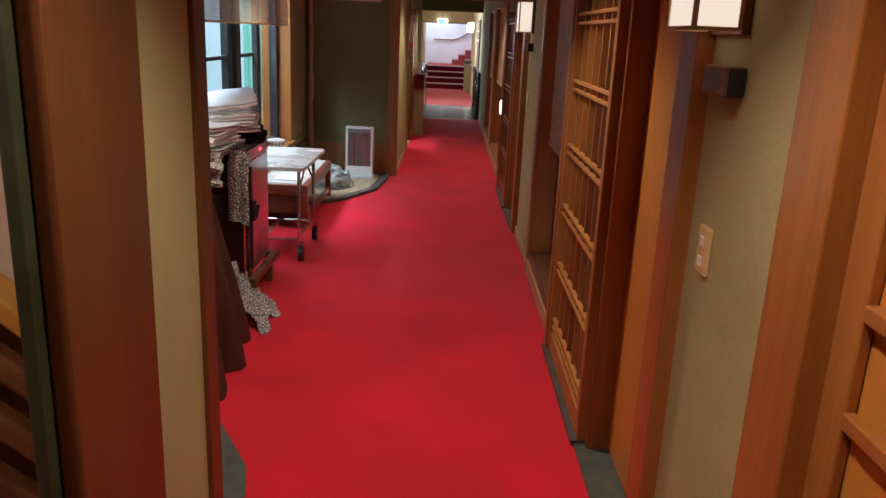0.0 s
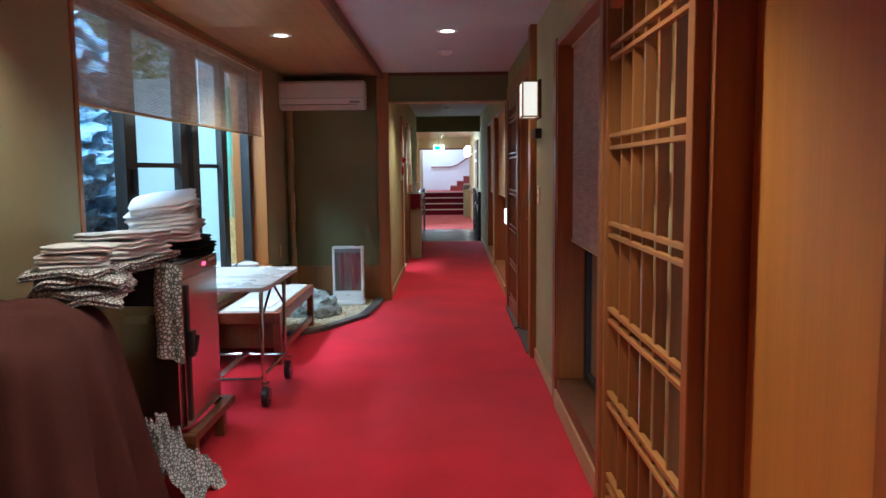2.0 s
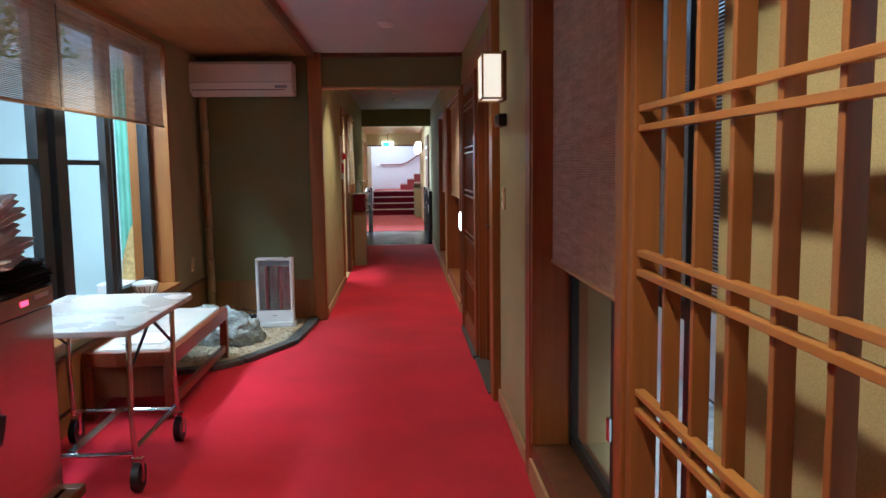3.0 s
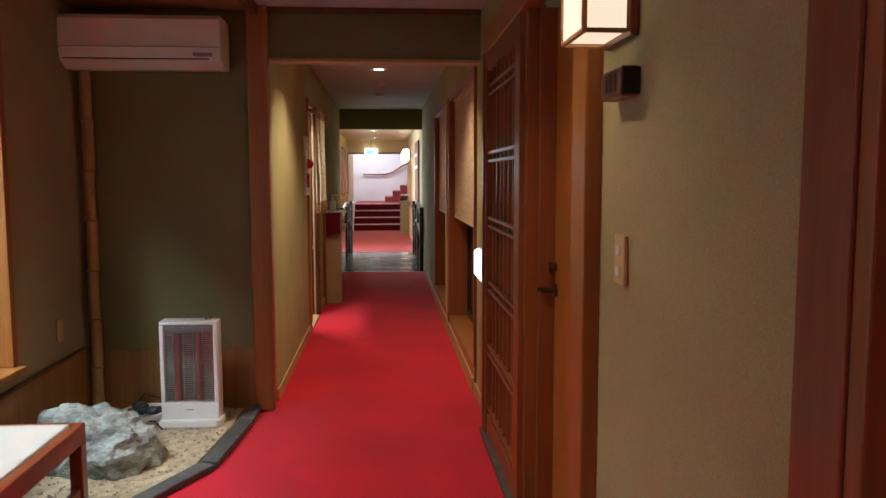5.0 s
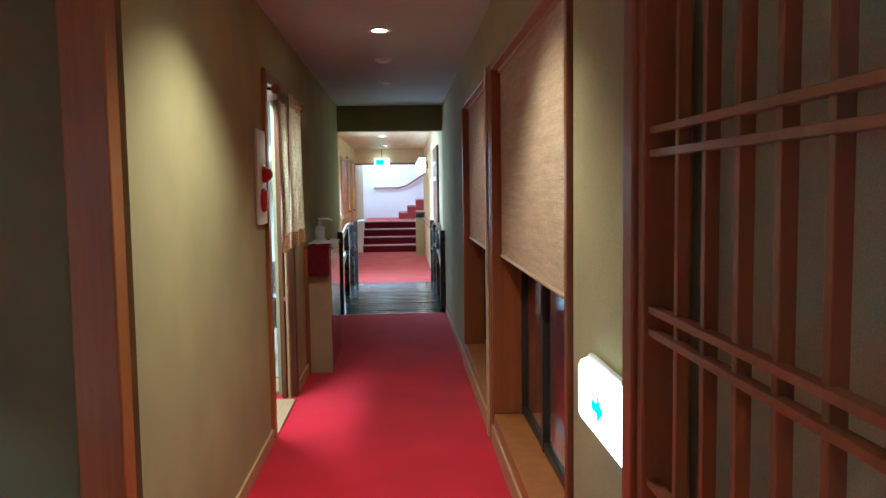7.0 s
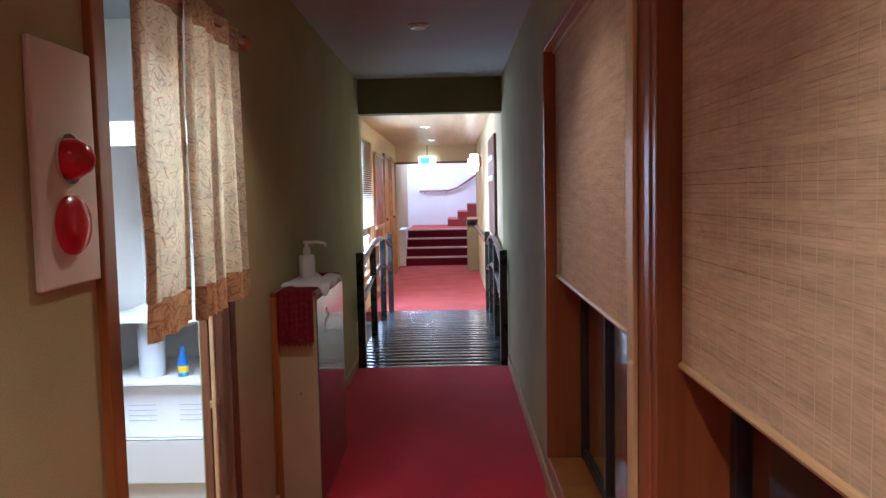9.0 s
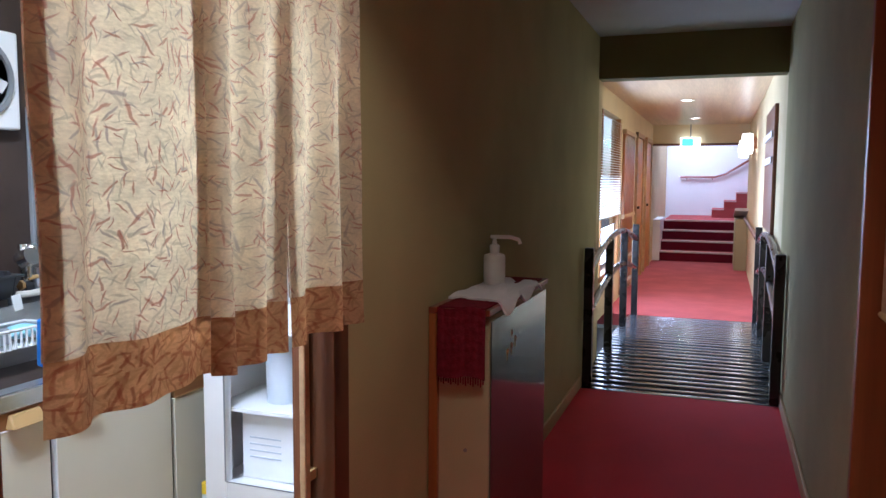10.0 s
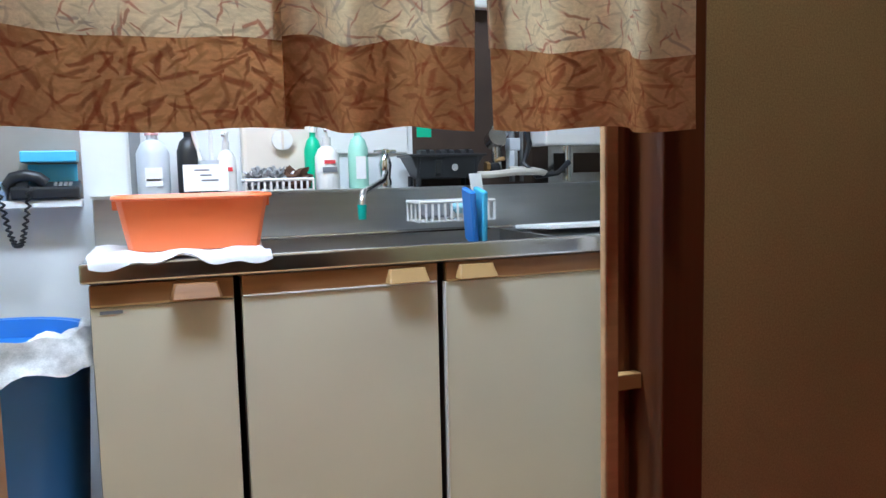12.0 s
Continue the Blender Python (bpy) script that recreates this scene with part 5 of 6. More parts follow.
for x in (-0.955, -0.935):
    part("knob", B().lathe((x, 9.06, 0.595), ((0.010, 0), (0.009, 0.014), (0.004, 0.016)), 12), M_CHROME, ht, smooth=True)
part("mark", B().box(-1.06, 8.9985, 0.112, -1.02, 8.9995, 0.117), M_GREY, ht)
cable = thing("heater_cable", "black cable lying behind the gravel", "cable", (-1.25, 9.2, 0.02))
part("cord", B().tube([(-1.0, 9.13, 0.06), (-1.1, 9.2, 0.03), (-1.22, 9.25, 0.10), (-1.36, 9.27, 0.13), (-1.42, 9.2, 0.06), (-1.36, 9.05, 0.05), (-1.22, 8.98, 0.06), (-1.17, 8.94, 0.028)], 0.005, 6), M_BLACK, cable, smooth=True)
ws = thing("wall_socket", "small ivory wall socket beside the bamboo", "socket", (-1.69, 9.0, 0.55))
part("plate", B().box(-1.699, 8.96, 0.50, -1.690, 9.03, 0.62), M_SWITCH, ws, bevel=0.003)

# entry side: stair bannister seen through the opening
setting("wall_stairs_pink", B().box(-1.9, 2.075, 0, XL - 0.135, 2.099, 2.5).box(-1.62, -2.6, 0, -1.5, 2.07, 2.5), M_PINK, "pale pink plaster wall beside the entry", "wall")
M_OCHRE = wood("ochre_lacquered_wood", (0.52, 0.27, 0.05), (0.42, 0.2, 0.035), 0.4, "x", 0.2)
bs = thing("wooden_bannister", "dark wooden sloping stair bannister with an ochre cap", "bannister", (-1.0, 2.0, 0))
part("cap", B().slab(pose(-1.11, 2.0, 1.105, 0, 39, 0), 0.74, 0.09, 0.05), M_OCHRE, bs, "ochre wooden cap", bevel=0.008)
brd = B().prism([(-1.42, 0.02), (-0.82, 0.02), (-0.82, 0.82), (-1.42, 1.305)], -2.06, -2.035)
bmesh.ops.rotate(brd.bm, verts=brd.bm.verts, cent=(0, 0, 0), matrix=Matrix.Rotation(radians(90), 3, "X"))
part("board", brd, M_DARKWOOD, bs)
for z in (0.93, 0.77, 0.60, 0.44):
    part("rail", B().slab(pose(-1.11, 2.0, z, 0, 36, 0), 0.70, 0.06, 0.06), M_DARKWOOD, bs, bevel=0.015)
tile = B().prism([(-1.2, 2.21), (-0.72, 2.27), (-0.74, 2.85), (-0.78, 3.02), (-0.98, 3.36), (-1.2, 3.6)], 0.0, 0.008)
setting("slate_edging", tile, M_SLATE, "dark slate tiles at the carpet's edge", "paving")

# ---- kitchen doorway ----
kd = thing("door_4", "dark wooden frame of the kitchen doorway", "door", (XL, 12.0, 0), kind="structure")
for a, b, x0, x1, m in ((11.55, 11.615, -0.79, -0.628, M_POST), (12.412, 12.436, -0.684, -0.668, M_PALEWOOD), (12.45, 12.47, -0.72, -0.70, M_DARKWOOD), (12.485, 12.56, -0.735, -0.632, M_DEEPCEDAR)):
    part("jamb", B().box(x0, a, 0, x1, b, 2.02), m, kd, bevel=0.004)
part("door_head", B().box(-0.79, 11.56, 1.975, -0.628, 12.56, 2.04), M_POST, kd, bevel=0.004)
part("pocket_back", B().box(-0.735, 12.4702, 0, -0.715, 12.4848, 1.975), M_DARKWOOD, kd)
part("threshold", B().box(-0.79, 11.63, 0.0, -0.632, 12.375, 0.02), M_PALEWOOD, kd, bevel=0.003)
part("catch", B().box(-0.70, 12.438, 0.66, -0.68, 12.484, 0.685), M_TAN, kd, bevel=0.002)

# noren curtain on its rod
nr = thing("noren_curtain", "split cream curtain with brown strokes and a tan border", "curtain", (-0.59, 12.1, 1.93))
part("rod", B().cyl((-0.578, 11.60, 1.93), (-0.578, 12.60, 1.93), 0.013), M_POST, nr, smooth=True)
for y in (11.60, 12.61):
    part("finial", B().ball((-0.578, y, 1.93), 0.03, 0.028, 0.03, 2), M_POST, nr, "round wooden end knob", smooth=True)
for y in (11.66, 12.56):
    part("bracket", B().cyl((-0.578, y, 1.93), (-0.65, y, 1.945), 0.008), M_BRONZE, nr)


def hang(y0, y1, v0, v1, seed, push=0.0, spread=(0, 0)):
    def f(u, v):
        w = v0 + (v1 - v0) * v
        y = y0 + spread[0] * w + (y1 - y0 + (spread[1] - spread[0]) * w) * u
        ripple = (0.007 + 0.009 * w) * math.sin((u * 3.2 + seed) * math.tau * 0.62) + 0.010 * w * math.sin(u * 17 + seed * 3)
        return (-0.572 + push + ripple + 0.018 * w * noise.noise(Vector((u * 4, w * 2, seed))), y + 0.005 * noise.noise(Vector((w * 3, seed, u))), 1.955 - 0.912 * w + 0.003 * math.sin(u * 9 + seed) * w)
    return f


for k, (a, b, sp, facings) in enumerate(((11.625, 11.968, (0, 0), (0.02, 0.030)), (11.946, 12.192, (0, -0.032), (0.0, 0.03)), (12.172, 12.49, (0.018, -0.016), (0.02, 0.05)))):
    off = 0.010 if k == 1 else 0.0
    cl = part("cloth", B().sheet(hang(a, b, 0.0, 0.895, k * 1.7, off, sp), 40, 36, 0.0012), M_NOREN, nr, smooth=True)
    part("border", B().sheet(hang(a, b, 0.895, 1.0, k * 1.7, off, sp), 40, 6, 0.0014), M_NORENBAND, cl, smooth=True)
    f = hang(a, b, 0.0, 0.895, k * 1.7, off, sp)
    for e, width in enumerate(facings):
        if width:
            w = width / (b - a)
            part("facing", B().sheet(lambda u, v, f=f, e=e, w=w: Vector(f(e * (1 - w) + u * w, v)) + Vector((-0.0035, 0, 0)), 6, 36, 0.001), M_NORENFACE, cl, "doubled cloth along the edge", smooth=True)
    part("rod_sleeve", B().sheet(lambda u, v, f=f: Vector(f(u, v * 0.10)) + Vector((0.003, 0, 0)), 40, 4, 0.001), M_NORENBAND, cl, "tan sleeve round the rod", smooth=True)

# fire alarm plate
fa = thing("fire_alarm", "white fire alarm plate with red lamp and bell", "fire alarm", (XL, 11.42, 1.45))
part("plate", B().box(XL + 0.001, 11.30, 1.21, XL + 0.016, 11.545, 1.70), M_ACWHITE, fa, bevel=0.004)
part("lamp", B().lathe((0, 0, 0), ((0.045, 0), (0.042, 0.02), (0.028, 0.045), (0.01, 0.055)), 18), M_RED, fa, "red dome lamp", smooth=True, local=True).matrix_local = pose(0.016, 0, 0.02, 0, 90, 0)
part("bell", B().lathe((0, 0, 0), ((0.062, 0), (0.062, 0.01), (0.05, 0.022), (0.02, 0.026)), 22), M_RED, fa, "red round call button", smooth=True, local=True).matrix_local = pose(0.016, 0, -0.115, 0, 90, 0)
part("lamp_base", B().cyl((XL + 0.0165, 11.42, 1.47), (XL + 0.024, 11.42, 1.47), 0.052, n=18), M_CHROME, fa)

# narrow cabinet with sanitiser
nc = thing("narrow_cabinet", "narrow cream cabinet edged in wood with a knit runner", "cabinet", (-0.54, 13.5, 0))
part("body", B().box(XL + 0.004, 13.15, 0.0, -0.455, 13.93, 0.945), M_NCAB, nc, bevel=0.003)
part("edge_post", B().box(XL + 0.003, 13.130, 0.0, -0.618, 13.149, 0.950), M_POST, nc, bevel=0.002)
part("top", B().box(XL + 0.003, 13.128, 0.9505, -0.448, 13.95, 0.970), M_REDWOOD, nc, bevel=0.003)
part("side_panel", B().box(-0.4545, 13.16, 0.02, -0.450, 13.92, 0.930), M_NCABSIDE, nc, "glossy grey side panel")
part("screw_cap", B().cyl((-0.53, 13.15, 0.52), (-0.53, 13.146, 0.52), 0.006), M_GREY, nc)
for k, (dy, dz, h) in enumerate(((0.0, 0.0, 0.03), (0.05, 0.012, 0.034), (0.10, 0.026, 0.03), (0.055, 0.055, 0.018))):
    part("mark", B().lathe((0, 0, 0), ((0.014, 0), (0.014, 0.001)), 12, 1, 0.7).box(-0.003, -h, 0, 0.003, -0.008, 0.001), M_PALEWOOD, nc, "pale printed leaf mark", local=True).matrix_local = pose(-0.4494 + 0.54, 13.34 + dy - 13.5, 0.80 + dz, 90, 0, 90)
run = thing("knit_runner", "dark red knitted runner hanging over the cabinet", "runner", (-0.53, 13.12, 0.97))
part("cloth", B().sheet(lambda u, v: (-0.612 + 0.152 * u, 13.1215 - 0.003 * math.sin(u * 19) * v - 0.0025 * abs(math.sin(u * 22)) * (1 + 0.5 * math.sin(v * 46)), 0.974 - 0.215 * v - 0.006 * math.sin(u * 7)), 36, 40, 0.005), M_DOILY, run, smooth=True)
part("top_cloth", B().box(-0.612, 13.1225, 0.9705, -0.460, 13.90, 0.976), M_DOILY, run, bevel=0.002)
for k in range(19):
    x = -0.610 + 0.008 * k
    part("tassel", B().tube([(x, 13.121, 0.762), (x + 0.001, 13.119, 0.742 - 0.004 * (k % 3))], 0.0024, 5), M_DOILY, run)
def crumple(u, v):
    w = noise.fractal(Vector((u * 5, v * 4, 7)), 0.9, 2.0, 3)
    x = -0.628 + 0.200 * u + 0.008 * math.sin(v * 9) * (u - 0.5)
    y = 13.26 + 0.50 * v + 0.02 * math.sin(u * 6)
    drop = -0.045 * max(0.0, (u - 0.90) / 0.10) * (0.5 + 0.5 * math.sin(v * 12 + 1))
    return (x, y, 0.984 + 0.007 * w + 0.004 * math.sin(u * 11 + v * 5) + drop)
solo("folded_napkin", B().sheet(crumple, 36, 40, 0.007), M_TOWEL, "white crumpled cloth under the pump bottle", "cloth", smooth=True)
PX, PY = -0.572, 13.60
sb = thing("pump_bottle", "white hand sanitiser pump bottle on the cabinet", "bottle", (PX, PY, 0.985))
part("body", B().lathe((PX, PY, 0.985), ((0.036, 0), (0.039, 0.008), (0.039, 0.098), (0.036, 0.108), (0.016, 0.114), (0.016, 0.120)), 24), M_WHITE, sb, smooth=True)
part("label_panel", B().lathe((PX, PY, 1.005), ((0.0394, 0), (0.0394, 0.065)), 24), M_PAPER, sb, "blank pale label")
part("collar", B().lathe((PX, PY, 1.105), ((0.018, 0), (0.018, 0.022), (0.010, 0.026), (0.007, 0.045)), 16), M_WHITE, sb, smooth=True)
part("pump", B().tube([(PX - 0.014, PY, 1.157), (PX + 0.06, PY - 0.005, 1.158), (PX + 0.092, PY - 0.008, 1.150), (PX + 0.098, PY - 0.008, 1.135)], 0.007), M_WHITE, sb, "long pump spout", smooth=True)

# ---- kitchen ----
setting("wall_kitchen_back", B().box(-2.2, 10.3, 0, -2.08, 12.60, 2.5), M_KWALL, "off-white kitchen wall", "wall")
setting("wall_kitchen_south", B().box(-3.0, 10.2, 0, XL - 0.13, 10.3, 2.5), M_KWALL, "off-white kitchen wall", "wall")
setting("wall_kitchen_north", B().box(-2.2, 14.3, 0, XL - 0.13, 14.4, 2.5), M_KWALL, "off-white kitchen wall", "wall")
setting("wall_kitchen_end", B().box(-2.2, 13.32, 0, -2.08, 14.3, 2.5), M_KWALL, "off-white kitchen wall", "wall")
setting("wall_kitchen_dark", B().box(-2.2, 12.60, 0, -2.08, 13.32, 2.5), M_KDARK, "dark brown kitchen splash board", "wall")
pl = thing("potted_herb", "small green herb in a glass on the kitchen ledge", "plant", (-1.9, 13.5, 0.83))
part("jar", B().lathe((-1.85, 13.5, 0.70), ((0.04, 0), (0.045, 0.13), (0.035, 0.15)), 16), M_CLEARP0, pl, smooth=True)
lv = B()
for k in range(60):
    a = random.uniform(0, 6.28)
    c = Vector((-1.85 + random.gauss(0, 0.03), 13.5 + random.gauss(0, 0.03), 0.88 + random.uniform(0, 0.12)))
    q = Euler([random.uniform(-0.8, 0.8), random.uniform(-0.8, 0.8), a]).to_matrix()
    lv.bm.faces.new([lv.bm.verts.new(c + q @ Vector(p) * 0.022) for p in ((0, -1, 0), (0.5, 0, 0.15), (0, 1, 0), (-0.5, 0, 0.15))])
part("leaves", lv, M_LEAF2, pl)
solo("side_table", B().box(-2.05, 13.34, 0.66, -1.6, 14.2, 0.70).box(-2.05, 13.34, 0.012, -2.0, 13.4, 0.66).box(-1.66, 13.34, 0.012, -1.6, 13.4, 0.66).box(-2.05, 14.14, 0.012, -2.0, 14.2, 0.66).box(-1.66, 14.14, 0.012, -1.6, 14.2, 0.66), M_WHITE, "white side table behind the fridge", "table", bevel=0.004)
setting("floor_kitchen", B().box(-2.2, 10.3, 0.001, XL - 0.13, 14.3, 0.012), M_PALEWOOD, "worn kitchen floor boards", "floor")
setting("ceiling_kitchen", B().box(-2.2, 10.3, 2.42, XL - 0.12, 14.3, 2.5), M_CEIL, "pale kitchen ceiling", "ceiling")
tl = thing("ceiling_tube_light", "lit white tube light on the kitchen ceiling", "ceiling light", (-1.05, 11.8, 2.4))
part("case", B().box(-1.20, 11.2, 2.385, -0.90, 12.4, 2.42), M_WHITE, tl)
part("tube", B().cyl((-1.05, 11.25, 2.372), (-1.05, 12.35, 2.372), 0.013), M_TUBE, tl)
setting("trim_kitchen_corner", B().box(-2.078, 11.755, 0.0, -2.05, 11.785, 2.4), M_GREY, "grey corner strip on the kitchen wall", "trim")

M_SINKIN = mat("satin_steel", (0.56, 0.56, 0.55), 0.34, metal=1.0, vary=0.06, scale=5, stretch=(8, 0.6, 8))
for k, (a, b) in enumerate(((11.668, 11.968), (11.978, 12.452), (12.466, 12.93), (12.94, 13.30))):
    u = thing("sink_cabinet", "cream laminate sink cabinet with a brown top rail", "cabinet", (-1.75, (a + b) / 2, 0), "sink cabinets")
    part("body", B().box(-2.07, a + 0.002, 0.05, -1.484, b - 0.002, 0.768), M_KDARK, u)
    part("plinth", B().box(-2.0, a + 0.002, 0.0, -1.52, b - 0.002, 0.049), M_BLACK, u)
    zt = 0.645 if k == 3 else 0.729
    d = part("door", B().box(-1.482, a + 0.004, 0.055, -1.466, b - 0.004, zt - 0.002), M_KDOOR, u, "cream laminate door", bevel=0.002)
    part("rail", B().box(-1.482, a + 0.004, zt, -1.465, b - 0.004, zt + 0.046), M_KTRIM, u, "brown top rail", bevel=0.002)
    part("rail_edge", B().box(-1.4648, a + 0.006, zt - 0.001, -1.463, b - 0.006, zt + 0.003), M_WHITE if k == 1 else M_TAN, u, "worn pale edge of the rail")
    if k == 3:
        part("drawer", B().box(-1.482, a + 0.004, 0.695, -1.466, b - 0.004, 0.775), M_KDOOR, u, "cream drawer front", bevel=0.002)
    if k == 2:
        part("edge_strip", B().box(-1.483, a + 0.0005, 0.055, -1.464, a + 0.0037, 0.727), M_WHITE, u, "white edging strip of the door")
    g = {0: 11.885, 1: 12.37, 2: 12.55, 3: 13.0}[k]
    if k < 3:
      pull = B()
      back = [pull.bm.verts.new((-1.4645, g + y, z)) for y, z in ((-0.056, 0.734), (0.056, 0.734), (0.047, 0.769), (-0.047, 0.769))]
      front = [pull.bm.verts.new((x, g + y, z)) for x, y, z in ((-1.438, -0.050, 0.734), (-1.438, 0.050, 0.734), (-1.456, 0.042, 0.766), (-1.456, -0.042, 0.766))]
      for i in range(4):
          pull.bm.faces.new((back[i], back[(i + 1) % 4], front[(i + 1) % 4], front[i]))
      pull.bm.faces.new(back[::-1])
      pull.bm.faces.new(front)
      part("pull", pull, M_KTRIM if k == 0 else M_TAN, u, "tan finger pull", bevel=0.002)
    if k == 0:
        part("maker_plate", B().box(-1.4655, 11.69, 0.712, -1.4645, 11.735, 0.719), M_INK, d)

sk = thing("steel_sink_top", "stainless steel sink top with a deep basin", "sink", (-1.75, 12.4, 0.8))
part("front_edge", B().box(-1.478, 11.655, 0.778, -1.456, 13.3, 0.822), M_STEEL, sk, bevel=0.006)
part("deck", B().box(-2.0, 11.655, 0.797, -1.478, 12.05, 0.815).box(-2.0, 12.82, 0.797, -1.478, 13.3, 0.815).box(-1.54, 12.05, 0.797, -1.478, 12.82, 0.815).box(-2.0, 12.05, 0.797, -1.90, 12.82, 0.815), M_SINKIN, sk)
part("basin", B().box(-1.90, 12.05, 0.63, -1.54, 12.82, 0.64).box(-1.905, 12.05, 0.64, -1.90, 12.82, 0.797).box(-1.54, 12.05, 0.64, -1.535, 12.82, 0.797).box(-1.90, 12.045, 0.64, -1.54, 12.05, 0.797).box(-1.90, 12.82, 0.64, -1.54, 12.825, 0.797), M_SINKIN, sk)
part("splashback", B().box(-2.02, 11.655, 0.797, -2.001, 13.3, 0.945), M_SINKIN, sk, bevel=0.003)
part("ledge", B().box(-2.078, 11.655, 0.93, -2.0205, 13.3, 0.948), M_SINKIN, sk)
part("ledge_front", B().box(-2.0205, 11.655, 0.946, -1.93, 13.3, 0.952), M_SINKIN, sk)
part("basin_rim", B().tube([(-1.895, 12.02, 0.822), (-1.895, 12.86, 0.822)], 0.006), M_STEEL, sk)

tub = thing("orange_washing_tub", "orange plastic washing tub on the sink top", "tub", (-1.62, 11.89, 0.83))
def tub_wall(inset):
    def f(u, v):
        a = u * math.tau
        c, s = math.cos(a), math.sin(a)
        k = (abs(c) ** 8 + abs(s) ** 8) ** (-1 / 8)
        rx, ry = 0.095 + 0.018 * v - inset, 0.145 + 0.022 * v - inset
        return (-1.635 + rx * k * c, 11.895 + ry * k * s, 0.834 + 0.118 * v)
    return f
tw = B().sheet(tub_wall(0.0), 48, 6, 0.004)
tw.box(-1.725, 11.76, 0.832, -1.545, 12.03, 0.838)
part("body", tw, M_ORANGE, tub, smooth=True)
rim = tub_wall(-0.004)
part("rim", B().tube([rim(k / 60, 1.0) for k in range(61)], 0.006, 6), M_ORANGE, tub, smooth=True)
for y in (11.728, 12.062):
    part("grip", B().box(-1.66, y - 0.008, 0.925, -1.60, y + 0.008, 0.953), M_ORANGE, tub, bevel=0.003)
def flat_towel(u, v):
    y = 11.672 + 0.375 * u + 0.006 * math.sin(v * 7)
    x = -1.74 + 0.292 * v + 0.010 * math.sin(u * 8 + 1) * v + 0.006 * math.sin(u * 21)
    hem = 0.022 * max(0.0, math.sin(u * 2.6 + 0.2)) ** 2 + 0.006 * math.sin(u * 17)
    over = max(0.0, x + 1.462)
    z = 0.829 + 0.0035 * math.sin(u * 19 + v * 6) + 0.004 * noise.noise(Vector((u * 7, v * 7, 3)))
    return (min(x, -1.452 + 0.12 * over), y, z - over * (0.8 + 22 * hem))
solo("folded_towel", B().sheet(flat_towel, 70, 50, 0.005), M_TOWEL, "white towel spread under the orange tub", "towel", smooth=True)

tap = thing("chrome_tap", "old chrome tap with a teal rubber nozzle", "tap", (-1.96, 12.47, 0.95))
part("column", B().lathe((-1.975, 12.475, 0.952), ((0.018, 0), (0.020, 0.02), (0.016, 0.03), (0.018, 0.05), (0.021, 0.07), (0.016, 0.09), (0.010, 0.10)), 16), M_CHROME, tap, smooth=True)
part("spout", B().tube([(-1.955, 12.47, 1.0), (-1.93, 12.455, 0.975), (-1.82, 12.385, 0.955), (-1.77, 12.35, 0.945), (-1.755, 12.342, 0.925), (-1.752, 12.34, 0.905)], 0.0095, 10), M_CHROME, tap, smooth=True)
part("nozzle", B().cyl((-1.752, 12.34, 0.912), (-1.752, 12.34, 0.872), 0.0135, 0.011), M_TEAL, tap, "teal rubber nozzle", smooth=True)
part("cross_handle", B().tube([(-1.975, 12.44, 1.062), (-1.975, 12.51, 1.062)], 0.006).tube([(-2.008, 12.475, 1.062), (-1.942, 12.475, 1.062)], 0.006).cyl((-1.975, 12.475, 1.05), (-1.975, 12.475, 1.07), 0.010), M_CHROME, tap, smooth=True)


def bottle(label, cat, x, y, r, h, body, cap, pump=False, tag=None, group="sink bottles"):
    t = thing("soap_bottle", label, cat, (x, y, 0.953), group)
    part("body", B().lathe((x, y, 0.953), ((r * 0.95, 0), (r, 0.006), (r, h * 0.62), (r * 0.72, h * 0.76), (r * 0.34, h * 0.82), (r * 0.34, h * 0.9)), 18), body, t, smooth=True)
    if pump:
        part("pump", B().cyl((x, y, 0.953 + h * 0.88), (x, y, 0.953 + h * 0.98), r * 0.36).cyl((x, y, 0.953 + h * 0.98), (x, y, 0.953 + h * 1.12), 0.004).tube([(x - 0.008, y, 0.953 + h * 1.13), (x + 0.035, y - 0.01, 0.953 + h * 1.13), (x + 0.045, y - 0.012, 0.953 + h * 1.08)], 0.005), cap, t, smooth=True)
    else:
        part("cap", B().cyl((x, y, 0.953 + h * 0.89), (x, y, 0.953 + h * 1.0), r * 0.42, r * 0.36), cap, t, smooth=True)
    if tag:
        for z0, z1, m, w in tag:
            part("label_bar", B().box(x + r * 0.995, y - r * w, 0.953 + h * z0, x + r * 1.03, y + r * w, 0.953 + h * z1), m, t)
    return t


M_PINKCAP = mat("pale_pink_plastic", (0.70, 0.42, 0.42), 0.4, vary=0.03)
M_CLEARP = mat("cloudy_plastic", (0.52, 0.55, 0.58), 0.3, vary=0.05)
bottle("cloudy plastic spray bottle with a pink cap", "bottle", -1.985, 11.815, 0.044, 0.18, M_CLEARP, M_PINKCAP, tag=((0.12, 0.40, M_PAPER, 0.5), (0.20, 0.23, M_INK, 0.4)))
bottle("dark plastic bottle behind the note", "bottle", -2.01, 11.91, 0.032, 0.19, M_BLACK, M_BLACK, tag=((0.3, 0.4, M_PAPER, 0.5),))
bottle("white pump soap bottle with red print", "bottle", -1.985, 12.01, 0.027, 0.145, M_WHITE, M_WHITE, True, ((0.40, 0.48, M_REDINK, 0.5),))
bottle("green mouthwash bottle with a white cap", "bottle", -2.02, 12.265, 0.026, 0.19, M_GREENB, M_WHITE)
bottle("white pump soap bottle with red and dark print", "bottle", -1.965, 12.295, 0.036, 0.155, M_WHITE, M_WHITE, True, ((0.48, 0.55, M_REDINK, 0.45), (0.32, 0.42, M_INK, 0.6)))
